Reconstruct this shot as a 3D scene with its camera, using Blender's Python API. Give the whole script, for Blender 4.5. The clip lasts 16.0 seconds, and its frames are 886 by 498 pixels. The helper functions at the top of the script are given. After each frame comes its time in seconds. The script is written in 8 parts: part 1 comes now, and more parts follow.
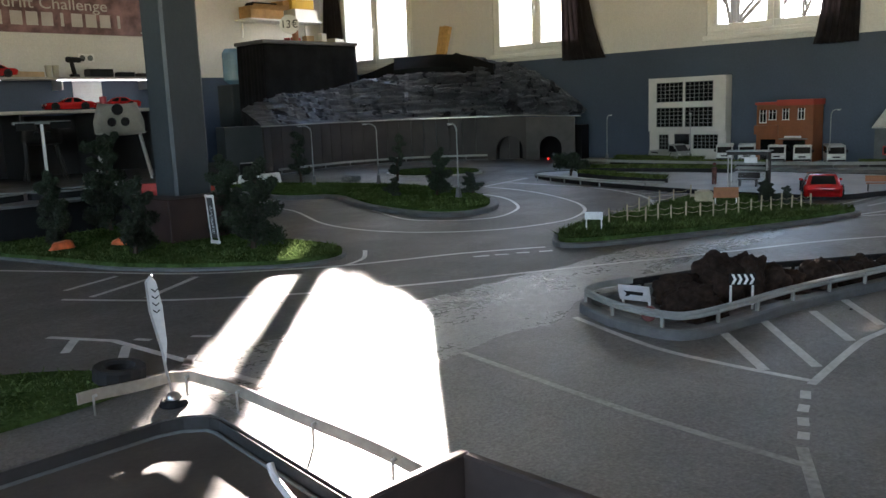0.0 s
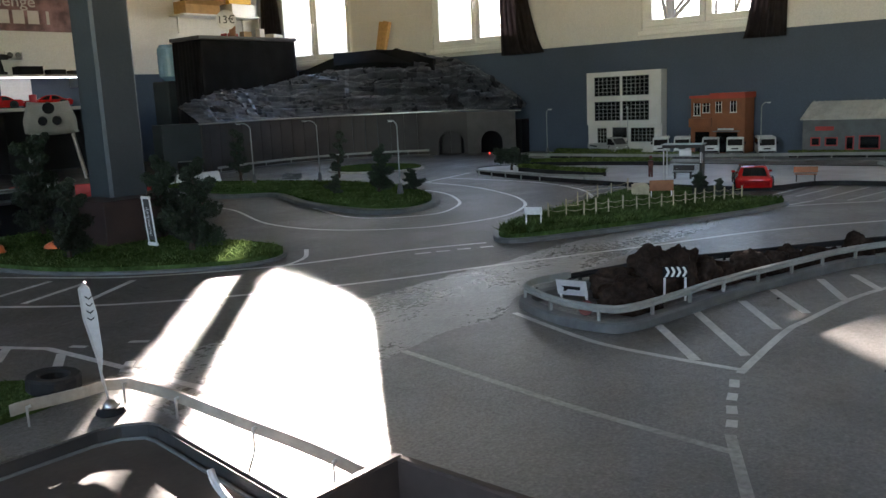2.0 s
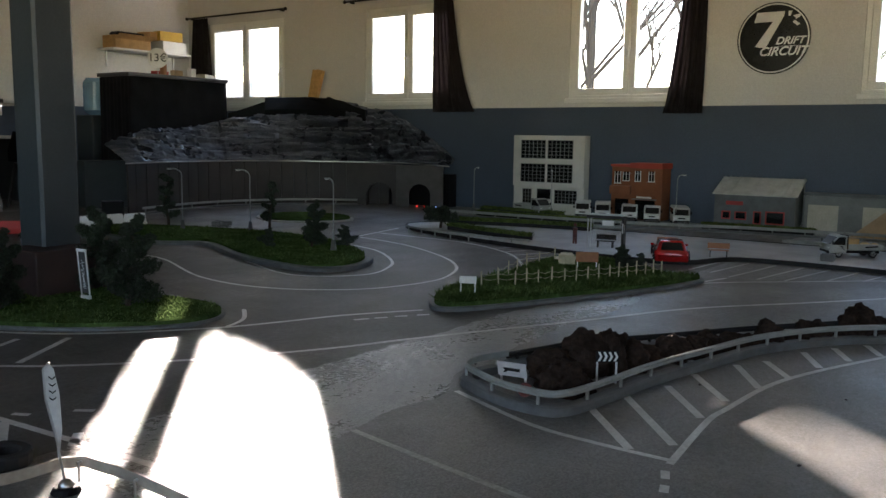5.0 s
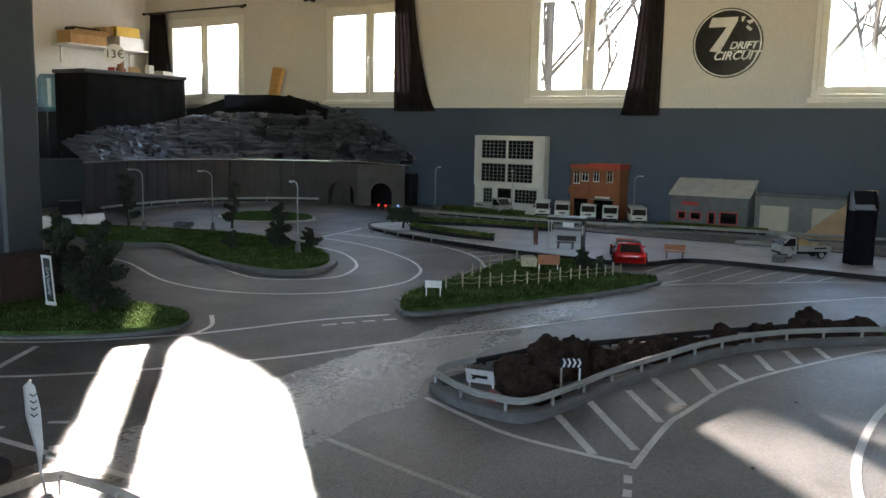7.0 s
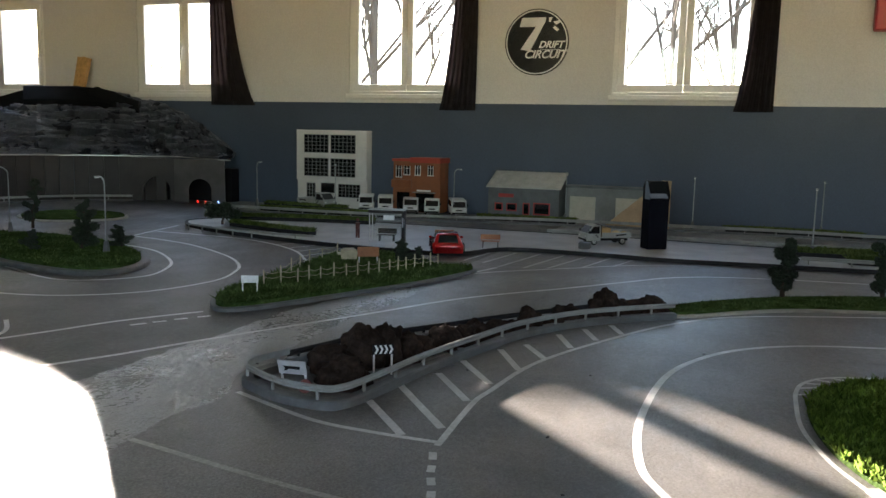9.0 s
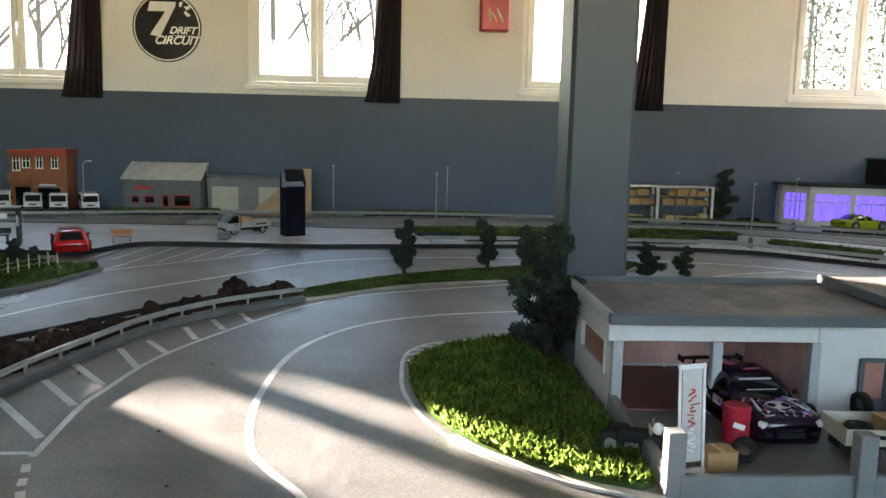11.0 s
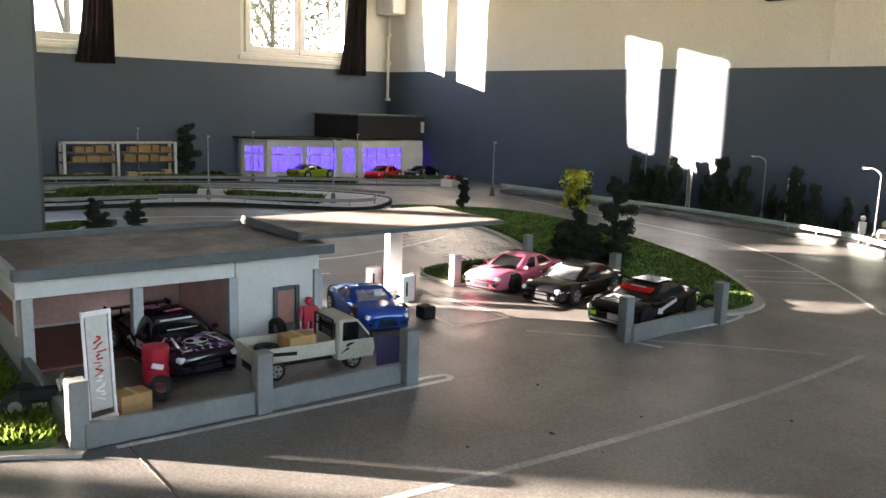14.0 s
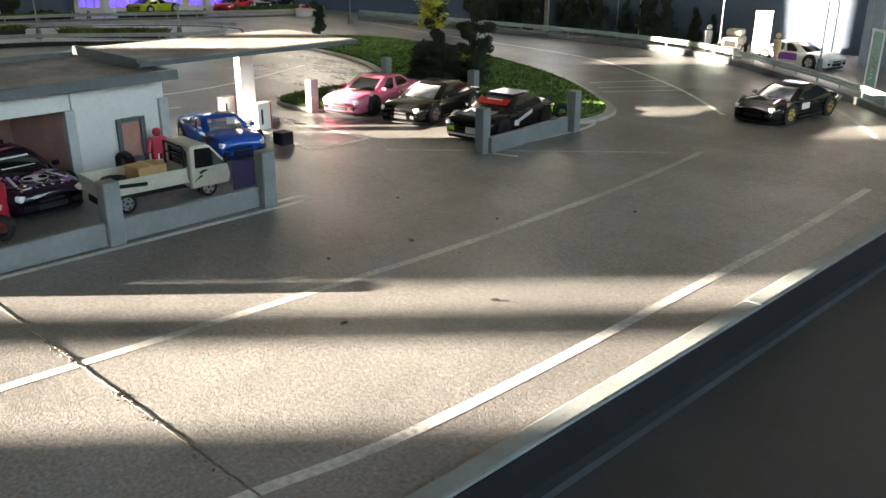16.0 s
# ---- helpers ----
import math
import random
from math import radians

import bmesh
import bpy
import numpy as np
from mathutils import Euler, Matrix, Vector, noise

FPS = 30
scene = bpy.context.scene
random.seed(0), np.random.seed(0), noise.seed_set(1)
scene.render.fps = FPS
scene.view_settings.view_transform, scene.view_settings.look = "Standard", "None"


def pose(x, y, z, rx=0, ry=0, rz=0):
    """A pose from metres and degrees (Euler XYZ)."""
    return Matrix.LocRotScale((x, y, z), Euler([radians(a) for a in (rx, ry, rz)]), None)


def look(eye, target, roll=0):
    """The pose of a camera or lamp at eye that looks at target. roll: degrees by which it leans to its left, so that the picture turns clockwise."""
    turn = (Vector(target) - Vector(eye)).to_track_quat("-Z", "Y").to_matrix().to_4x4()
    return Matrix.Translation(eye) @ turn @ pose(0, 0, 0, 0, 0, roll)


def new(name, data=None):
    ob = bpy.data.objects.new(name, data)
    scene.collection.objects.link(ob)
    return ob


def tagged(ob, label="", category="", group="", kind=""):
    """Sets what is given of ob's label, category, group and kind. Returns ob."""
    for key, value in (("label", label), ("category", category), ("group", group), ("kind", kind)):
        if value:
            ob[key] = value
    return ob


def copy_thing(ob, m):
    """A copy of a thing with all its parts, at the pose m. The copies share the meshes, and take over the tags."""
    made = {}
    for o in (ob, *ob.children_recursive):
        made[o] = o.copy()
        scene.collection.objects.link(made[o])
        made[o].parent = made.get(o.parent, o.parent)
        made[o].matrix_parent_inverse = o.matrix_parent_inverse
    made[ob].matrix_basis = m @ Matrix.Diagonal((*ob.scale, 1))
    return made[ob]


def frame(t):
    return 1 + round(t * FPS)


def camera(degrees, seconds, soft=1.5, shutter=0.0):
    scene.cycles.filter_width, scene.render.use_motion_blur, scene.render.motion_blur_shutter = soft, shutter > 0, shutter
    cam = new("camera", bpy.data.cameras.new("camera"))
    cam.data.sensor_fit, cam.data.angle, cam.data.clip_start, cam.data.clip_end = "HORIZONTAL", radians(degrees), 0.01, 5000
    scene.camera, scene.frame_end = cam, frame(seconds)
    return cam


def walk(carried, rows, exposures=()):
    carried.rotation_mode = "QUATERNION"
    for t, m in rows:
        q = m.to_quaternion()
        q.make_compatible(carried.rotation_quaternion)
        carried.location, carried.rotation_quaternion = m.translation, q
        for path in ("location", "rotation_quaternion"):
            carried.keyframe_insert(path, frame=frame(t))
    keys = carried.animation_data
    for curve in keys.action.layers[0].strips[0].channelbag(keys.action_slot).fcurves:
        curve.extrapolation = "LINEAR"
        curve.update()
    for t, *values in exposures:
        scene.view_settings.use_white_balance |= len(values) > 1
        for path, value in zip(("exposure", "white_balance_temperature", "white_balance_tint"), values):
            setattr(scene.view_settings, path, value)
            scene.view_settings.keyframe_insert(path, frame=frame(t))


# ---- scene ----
cam = camera(56.13, 16.0)
PATH = [
    (0, (0.3936, 0.2752, 0.525), (1.8013, 1.6559, 0.1903), -2.13),
    (0.5, (0.3842, 0.267, 0.53), (1.8363, 1.5995, 0.1895), -2.02),
    (1, (0.4075, 0.2686, 0.5284), (1.8853, 1.5698, 0.178), -2.34),
    (1.5, (0.3972, 0.26, 0.5345), (1.8865, 1.5475, 0.1822), -2.54),
    (2, (0.3936, 0.2572, 0.5378), (1.8876, 1.5389, 0.1839), -2.6),
    (2.5, (0.3961, 0.2566, 0.5365), (1.8907, 1.5379, 0.1833), -2.6),
    (3, (0.3868, 0.2523, 0.5491), (1.8871, 1.5282, 0.2007), -2.33),
    (3.5, (0.3673, 0.252, 0.5736), (1.8807, 1.5173, 0.2442), -2.06),
    (4, (0.3388, 0.258, 0.6056), (1.9028, 1.4636, 0.2891), -0.82),
    (4.5, (0.3044, 0.271, 0.6383), (1.9188, 1.412, 0.3352), 0.81),
    (4.7, (0.2948, 0.275, 0.6454), (1.9176, 1.4125, 0.3755), 0.73),
    (7, (0.2199, 0.27, 0.7081), (1.9036, 1.3145, 0.4353), 1.18),
    (7.5, (0.2181, 0.2585, 0.7084), (1.9581, 1.2056, 0.4344), 1.33),
    (8, (0.2104, 0.233, 0.7121), (1.9955, 1.0905, 0.4326), 0.9),
    (8.2, (0.2243, 0.2318, 0.7031), (2.016, 1.0763, 0.4257), 1.13),
    (10.3, (0.1816, 0.0923, 0.698), (2.1556, 0.2415, 0.4132), 1.37),
    (10.5, (0.1856, 0.0803, 0.6978), (2.1643, 0.1458, 0.4143), 1.66),
    (11, (0.1826, 0.0503, 0.7025), (2.16, -0.0527, 0.4207), 1.3),
    (11.5, (0.1744, 0.0155, 0.7006), (2.1255, -0.3207, 0.4175), 1.49),
    (12, (0.1643, -0.0118, 0.6977), (2.0741, -0.5354, 0.4174), 2.04),
    (12.5, (0.1485, -0.0444, 0.6892), (1.9946, -0.7607, 0.4089), 2.53),
    (13, (0.1362, -0.078, 0.6838), (1.8908, -0.9809, 0.3583), 2.24),
    (13.5, (0.1189, -0.0985, 0.6808), (1.7903, -1.1477, 0.3557), 1.95),
    (14, (0.0978, -0.1257, 0.6717), (1.6645, -1.3204, 0.3281), 1.86),
    (14.5, (0.0769, -0.138, 0.6589), (1.5493, -1.4231, 0.2343), 0.98),
    (15, (0.0729, -0.1499, 0.6483), (1.4701, -1.4879, 0.1407), 0.22),
    (15.5, (0.0686, -0.1579, 0.6301), (1.4086, -1.5037, 0.0032), 0.38),
    (16, (0.0597, -0.1475, 0.6159), (1.3471, -1.5036, -0.0936), 0.35),
]

walk(cam, [(t, look(eye, target, roll)) for t, eye, target, roll in PATH],
     [(0.0, 4.34, 6350, 20), (3.0, 4.32, 6350, 20), (4.0, 4.08, 6400, 20), (4.5, 3.66, 6450, 20), (7.0, 4.33, 6400, 19), (7.5, 3.98, 6400, 19), (8.0, 3.64, 6450, 19),
      (10.5, 4.88, 6700, 17), (11.0, 4.72, 6650, 17), (12.0, 4.14, 7000, 22), (13.0, 4.08, 7000, 22), (13.5, 4.40, 7000, 22), (14.0, 4.62, 6950, 20), (14.5, 4.38, 6950, 19), (15.0, 4.38, 6950, 17), (15.5, 4.62, 6950, 15), (16.0, 4.66, 6900, 13)])

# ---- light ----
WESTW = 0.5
SUN_TO = Vector((0.953, 1.0, 0.2285)).normalized()
sun_data = bpy.data.lights.new("sun", "SUN")
sun_data.energy, sun_data.angle, sun_data.color = 4.5, radians(0.5), (1.0, 0.90, 0.76)
sun = new("sun", sun_data)
sun.matrix_world = look((40, 40, 9), Vector((40, 40, 9)) - SUN_TO)
world = bpy.data.worlds.new("world")
scene.world = world
world.use_nodes = True
wn = world.node_tree.nodes
sky = wn.new("ShaderNodeTexSky")
sky.sky_type, sky.sun_disc = "NISHITA", False
sky.sun_elevation = math.asin(SUN_TO.z)
sky.air_density, sky.dust_density, sky.ozone_density = 1.0, 0.1, 1.0
sky.sun_rotation = math.atan2(SUN_TO.x, SUN_TO.y)
world.node_tree.links.new(sky.outputs[0], wn["Background"].inputs[0])
wn["Background"].inputs[1].default_value = 0.125

# ---- materials ----
MATS = {}


def mat(name, rgb, rough=0.6, metal=0.0, var=0.12, scale=6.0, bump=0.0, bscale=60.0, emit=0.0, spec=0.5, fine=0.08, fscale=90.0,
        rgb2=None, lo=0.35, hi=0.65, coat=0.0, rvar=0.0, trans=0.0, alpha=1.0, island=0.0, through_light=0.0):
    """A painted, mineral or plastic surface: two scales of tone, varied gloss and a fine relief."""
    if name in MATS:
        return MATS[name]
    m = bpy.data.materials.new(name)
    m.use_nodes = True
    nt = m.node_tree
    n, li = nt.nodes, nt.links
    b = n["Principled BSDF"]
    tc = n.new("ShaderNodeTexCoord")
    big, small = n.new("ShaderNodeTexNoise"), n.new("ShaderNodeTexNoise")
    big.inputs["Scale"].default_value, big.inputs["Detail"].default_value = scale, 5
    small.inputs["Scale"].default_value, small.inputs["Detail"].default_value = fscale, 3
    li.new(tc.outputs["Object"], big.inputs["Vector"])
    li.new(tc.outputs["Object"], small.inputs["Vector"])
    ramp = n.new("ShaderNodeMapRange")
    ramp.inputs["From Min"].default_value, ramp.inputs["From Max"].default_value = lo, hi
    li.new(big.outputs["Fac"], ramp.inputs["Value"])
    mix = n.new("ShaderNodeMix")
    mix.data_type = "RGBA"
    a = [c * (1 - var) for c in rgb]
    c2 = rgb2 or [min(1, c * (1 + var)) for c in rgb]
    mix.inputs["A"].default_value, mix.inputs["B"].default_value = (*a, 1), (*c2, 1)
    li.new(ramp.outputs[0], mix.inputs["Factor"])
    hsv = n.new("ShaderNodeHueSaturation")
    li.new(mix.outputs["Result"], hsv.inputs["Color"])
    mr = n.new("ShaderNodeMapRange")
    mr.inputs["From Min"].default_value, mr.inputs["From Max"].default_value = 0.3, 0.7
    mr.inputs["To Min"].default_value, mr.inputs["To Max"].default_value = 1 - fine, 1 + fine
    li.new(small.outputs["Fac"], mr.inputs["Value"])
    val = mr.outputs[0]
    if island:
        geo = n.new("ShaderNodeNewGeometry")
        ir = n.new("ShaderNodeMapRange")
        ir.inputs["To Min"].default_value, ir.inputs["To Max"].default_value = 1 - island, 1 + island
        li.new(geo.outputs["Random Per Island"], ir.inputs["Value"])
        mu = n.new("ShaderNodeMath")
        mu.operation = "MULTIPLY"
        li.new(val, mu.inputs[0])
        li.new(ir.outputs[0], mu.inputs[1])
        val = mu.outputs[0]
    li.new(val, hsv.inputs["Value"])
    li.new(hsv.outputs[0], b.inputs["Base Color"])
    b.inputs["Metallic"].default_value = metal
    b.inputs["Roughness"].default_value = rough
    b.inputs["Specular IOR Level"].default_value = spec
    b.inputs["Coat Weight"].default_value = coat
    b.inputs["Transmission Weight"].default_value = trans
    b.inputs["Alpha"].default_value = alpha
    if rvar:
        rr = n.new("ShaderNodeMapRange")
        rr.inputs["From Min"].default_value, rr.inputs["From Max"].default_value = 0.3, 0.7
        rr.inputs["To Min"].default_value, rr.inputs["To Max"].default_value = rough - rvar, rough + rvar
        li.new(big.outputs["Fac"], rr.inputs["Value"])
        li.new(rr.outputs[0], b.inputs["Roughness"])
    if bump:
        bn, bt = n.new("ShaderNodeBump"), n.new("ShaderNodeTexNoise")
        bt.inputs["Scale"].default_value, bt.inputs["Detail"].default_value = bscale, 4
        li.new(tc.outputs["Object"], bt.inputs["Vector"])
        bn.inputs["Strength"].default_value, bn.inputs["Distance"].default_value = 1.0, bump
        li.new(bt.outputs["Fac"], bn.inputs["Height"])
        li.new(bn.outputs[0], b.inputs["Normal"])
    if emit:
        b.inputs["Emission Color"].default_value = (*rgb, 1)
        b.inputs["Emission Strength"].default_value = emit
    if through_light:
        tr, mx = n.new("ShaderNodeBsdfTranslucent"), n.new("ShaderNodeMixShader")
        mx.inputs[0].default_value = through_light
        li.new(hsv.outputs[0], tr.inputs["Color"])
        li.new(b.outputs[0], mx.inputs[1])
        li.new(tr.outputs[0], mx.inputs[2])
        li.new(mx.outputs[0], n["Material Output"].inputs["Surface"])
    MATS[name] = m
    return m


def track_paint(name, rgb, shine=(0.29, 0.46), ripple=0.0007, grit=0.0008):
    """Rolled floor paint: grain, scuffs, dark rubber film and a gloss that breaks up."""
    m = mat(name, rgb, rough=0.40, var=0.27, scale=1.3, fine=0.36, fscale=170, spec=0.8)
    n, li = m.node_tree.nodes, m.node_tree.links
    b = n["Principled BSDF"]
    tc = n.new("ShaderNodeTexCoord")

    def tex(scale, detail, stretch=(1, 1, 1)):
        mp, t = n.new("ShaderNodeMapping"), n.new("ShaderNodeTexNoise")
        mp.inputs["Scale"].default_value = stretch
        t.inputs["Scale"].default_value, t.inputs["Detail"].default_value, t.inputs["Roughness"].default_value = scale, detail, 0.65
        li.new(tc.outputs["Object"], mp.inputs[0])
        li.new(mp.outputs[0], t.inputs["Vector"])
        return t.outputs["Fac"]

    def span(v, a, c, lo, hi):
        r = n.new("ShaderNodeMapRange")
        for k, x in zip(("From Min", "From Max", "To Min", "To Max"), (a, c, lo, hi)):
            r.inputs[k].default_value = x
        li.new(v, r.inputs["Value"])
        return r.outputs[0]

    def op(kind, a, c):
        r = n.new("ShaderNodeMath")
        r.operation = kind
        li.new(a, r.inputs[0])
        li.new(c, r.inputs[1])
        return r.outputs[0]

    gloss = op("ADD", span(tex(55, 6), 0.3, 0.7, *shine), span(tex(2.2, 5, (1, 1.6, 1)), 0.35, 0.65, -0.06, 0.10))
    li.new(gloss, b.inputs["Roughness"])
    film = op("MULTIPLY", span(tex(7, 6, (1.0, 0.35, 1)), 0.50, 0.72, 1.0, 0.70), span(tex(120, 4), 0.38, 0.64, 1.12, 0.78))
    mul = n.new("ShaderNodeMix")
    mul.data_type, mul.blend_type = "RGBA", "MULTIPLY"
    mul.inputs["Factor"].default_value = 1.0
    old = b.inputs["Base Color"].links[0].from_socket
    li.new(old, mul.inputs["A"])
    li.new(film, mul.inputs["B"])
    li.new(mul.outputs["Result"], b.inputs["Base Color"])
    height = op("ADD", span(tex(270, 3), 0.0, 1.0, 0.0, grit), span(tex(24, 4), 0.0, 1.0, 0.0, ripple))
    bn = n.new("ShaderNodeBump")
    bn.inputs["Strength"].default_value, bn.inputs["Distance"].default_value = 1.0, 1.0
    li.new(height, bn.inputs["Height"])
    li.new(bn.outputs[0], b.inputs["Normal"])
    return m


ASPHALT = track_paint("asphalt_paint", (0.132, 0.127, 0.121), (0.30, 0.50), 0.0007, 0.0009)
NORTHPAINT = track_paint("dark_track_paint", (0.088, 0.083, 0.077), (0.40, 0.60), 0.0009, 0.0014)
NORTHPAINT.node_tree.nodes["Principled BSDF"].inputs["Specular IOR Level"].default_value = 0.5
SCREED = track_paint("glossy_screed", (0.205, 0.202, 0.195), (0.20, 0.36), 0.0050, 0.0012)
LINE = mat("line_paint", (0.58, 0.58, 0.57), rough=0.5, var=0.15, scale=9, bump=0.001, bscale=95, fine=0.15)
CREAM = mat("wall_cream", (0.64, 0.638, 0.625), rough=0.75, var=0.04, scale=1.5, bump=0.0006, bscale=130)
BLUE = mat("wall_blue_grey", (0.052, 0.073, 0.110), rough=0.62, var=0.10, scale=1.2, bump=0.0006, bscale=130)
CEIL = mat("ceiling_white", (0.78, 0.77, 0.74), rough=0.8, var=0.03, scale=2)
PVC = mat("white_pvc", (0.78, 0.78, 0.76), rough=0.4, var=0.03)
COLGREY = mat("column_paint", (0.034, 0.042, 0.048), rough=0.55, var=0.08, scale=5, bump=0.0008, bscale=40)
CURTAIN = mat("dark_curtain", (0.03, 0.024, 0.027), rough=0.9, var=0.2, scale=12, bump=0.001, bscale=300)
PILLAR = mat("pillar_paint", (0.36, 0.38, 0.375), rough=0.55, var=0.1, scale=10)
GREYPAINT = mat("grey_wood_paint", (0.165, 0.178, 0.175), rough=0.55, var=0.12, scale=10, bump=0.0006, bscale=150)
DARKFLOOR = mat("lower_floor", (0.036, 0.036, 0.036), rough=0.55, var=0.25, scale=3, bump=0.001)
MODELWHITE = mat("model_white", (0.57, 0.56, 0.535), rough=0.6, var=0.05, scale=9, fine=.04)
TURF = mat("turf", (0.048, 0.080, 0.026), rough=0.95, spec=0.0, var=0.35, scale=14, bump=0.003, bscale=220, fine=0.3)
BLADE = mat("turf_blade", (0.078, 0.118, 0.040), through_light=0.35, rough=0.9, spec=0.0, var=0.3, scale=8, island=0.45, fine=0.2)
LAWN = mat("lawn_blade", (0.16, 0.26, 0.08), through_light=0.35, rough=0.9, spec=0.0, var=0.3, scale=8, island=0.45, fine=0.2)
BLACKM = mat("black_matt", (0.006, 0.0065, 0.008), rough=0.7, spec=0.25, var=0.2)


# ---- builders ----
def cube(bm, c, s, rz=0.0, rx=0.0, ry=0.0):
    """A box of size s with its centre at c."""
    m = Matrix.Translation(c) @ Euler((radians(rx), radians(ry), radians(rz))).to_matrix().to_4x4() @ Matrix.Diagonal((*s, 1))
    return bmesh.ops.create_cube(bm, size=1, matrix=m)["verts"]


def tube(bm, a, b, r0, r1=None, seg=8, cap=True):
    """A straight round bar from a to b."""
    a, b = Vector(a), Vector(b)
    d = b - a
    m = Matrix.Translation((a + b) / 2) @ d.to_track_quat("Z", "Y").to_matrix().to_4x4()
    return bmesh.ops.create_cone(bm, cap_ends=cap, segments=seg, radius1=r0, radius2=r0 if r1 is None else r1, depth=d.length, matrix=m)["verts"]


def plate(bm, pts, z0, z1):
    """An upright prism on an outline in plan."""
    lo = [bm.verts.new((x, y, z0)) for x, y in pts]
    hi = [bm.verts.new((x, y, z1)) for x, y in pts]
    n = len(pts)
    bm.faces.new(hi)
    bm.faces.new(lo[::-1])
    for i in range(n):
        bm.faces.new((lo[i], lo[(i + 1) % n], hi[(i + 1) % n], hi[i]))


def extrude(bm, pts, m, depth):
    """A flat outline (u, v) given depth along w, laid by the matrix m."""
    lo = [bm.verts.new(m @ Vector((u, v, 0))) for u, v in pts]
    hi = [bm.verts.new(m @ Vector((u, v, depth))) for u, v in pts]
    n = len(pts)
    bm.faces.new(hi)
    bm.faces.new(lo[::-1])
    for i in range(n):
        bm.faces.new((lo[i], lo[(i + 1) % n], hi[(i + 1) % n], hi[i]))


def smooth_line(pts, per=6, closed=False):
    """A soft curve through points in plan or space."""
    p = [Vector(q) for q in pts]
    n, out = len(p), []
    for i in range(n if closed else n - 1):
        g = (lambda k: p[k % n]) if closed else (lambda k: p[min(max(k, 0), n - 1)])
        a, b, c, d = g(i - 1), g(i), g(i + 1), g(i + 2)
        for k in range(per):
            t = k / per
            out.append(0.5 * ((2 * b) + (c - a) * t + (2 * a - 5 * b + 4 * c - d) * t * t + (3 * b - a - 3 * c + d) * t ** 3))
    if not closed:
        out.append(p[-1])
    return out


def sweep(bm, line, profile, closed=False):
    """Draws a profile (across, up) along a line in space; across points to the line's right."""
    line = [Vector((*q, 0)) if len(q) == 2 else Vector(q) for q in line]
    n, rings = len(line), []
    for i, q in enumerate(line):
        a = line[(i - 1) % n] if closed or i > 0 else q
        b = line[(i + 1) % n] if closed or i < n - 1 else q
        d = (b - a)
        d.z = 0
        d.normalize()
        r = Vector((d.y, -d.x, 0))
        rings.append([bm.verts.new(q + r * u + Vector((0, 0, v))) for u, v in profile])
    m = len(profile)
    for i in range(n if closed else n - 1):
        A, B = rings[i], rings[(i + 1) % n]
        for k in range(m):
            bm.faces.new((A[k], A[(k + 1) % m], B[(k + 1) % m], B[k]))
    if not closed:
        bm.faces.new(rings[0][::-1])
        bm.faces.new(rings[-1])


def mesh(name, bm, material, bevel=0.0, smooth=False):
    bmesh.ops.recalc_face_normals(bm, faces=bm.faces[:])
    if bevel:
        sharp = [e for e in bm.edges if len(e.link_faces) == 2 and e.calc_face_angle(0) > 0.6]
        bmesh.ops.bevel(bm, geom=sharp, offset=bevel, segments=1, affect="EDGES", clamp_overlap=True)
    me = bpy.data.meshes.new(name)
    bm.to_mesh(me)
    bm.free()
    if smooth:
        for f in me.polygons:
            f.use_smooth = True
    me.materials.append(material)
    return me


def part(name, bm, material, parent=None, label="", bevel=0.0, smooth=False):
    """One mesh object, under a thing or a part."""
    ob = new(name, mesh(name, bm, material, bevel, smooth))
    if parent is not None:
        ob.parent = parent
    return tagged(ob, label)


def thing(name, label, category, m=None, group="", kind=""):
    """An empty at a thing's base, to hold its parts."""
    ob = tagged(new(name), label, category, group, kind)
    ob.empty_display_size = 0.05
    if m is not None:
        ob.matrix_world = m
    return ob


def solid(name, bm, material, label, category, kind="structure", bevel=0.0, group="", smooth=False, m=None):
    """A top-level thing or piece of the setting made of one mesh."""
    ob = part(name, bm, material, None, label, bevel, smooth)
    if m is not None:
        ob.matrix_world = m
    return tagged(ob, "", category, group, kind)


def B():
    return bmesh.new()


# ---- the room ----
WX, SY, NY, WW, TOP, LOW, DADO = 7.17, -4.75, 8.95, -3.0, 2.75, -0.25, 0.965
TH = 0.13
SKEW = 0.062
PITCH = 2.345
WINS = [(8.56, 7.28), (6.08, 4.94), (3.70, 2.56), (1.31, 0.19), (-0.93, -2.05), (-3.21, -4.35)]
WZ0, WZ1 = 1.045, 2.0

bm = B()
plate(bm, [(0.412, SY - .8), (WX, SY - .8), (WX, NY), (WW + .5, NY), (WW + .5, 1.618), (1.035, 1.618), (1.075, 1.605), (1.108, 1.572), (1.112, 1.54), (1.07, 1.172), (1.01, .62), (.98, .35), (.636, -.28)], LOW, 0.0)
floor = solid("floor", bm, ASPHALT, "dark grey painted raised track floor with worn gloss", "floor")
# bright window reflection on the floor, put into a paler glossy plate
bm = B()
plate(bm, [(p.x, p.y) for p in smooth_line([(2.70, -2.36, 0), (3.20, -2.34, 0), (3.52, -2.44, 0), (3.88, -2.62, 0), (3.92, -2.86, 0), (3.60, -2.93, 0), (3.15, -2.84, 0), (2.86, -2.62, 0)], 6, True)], -.004, .0005)
solid("floor_shine_patch", bm, SCREED, "paler glossy patch painting window shine on the floor beside the canopy", "floor")
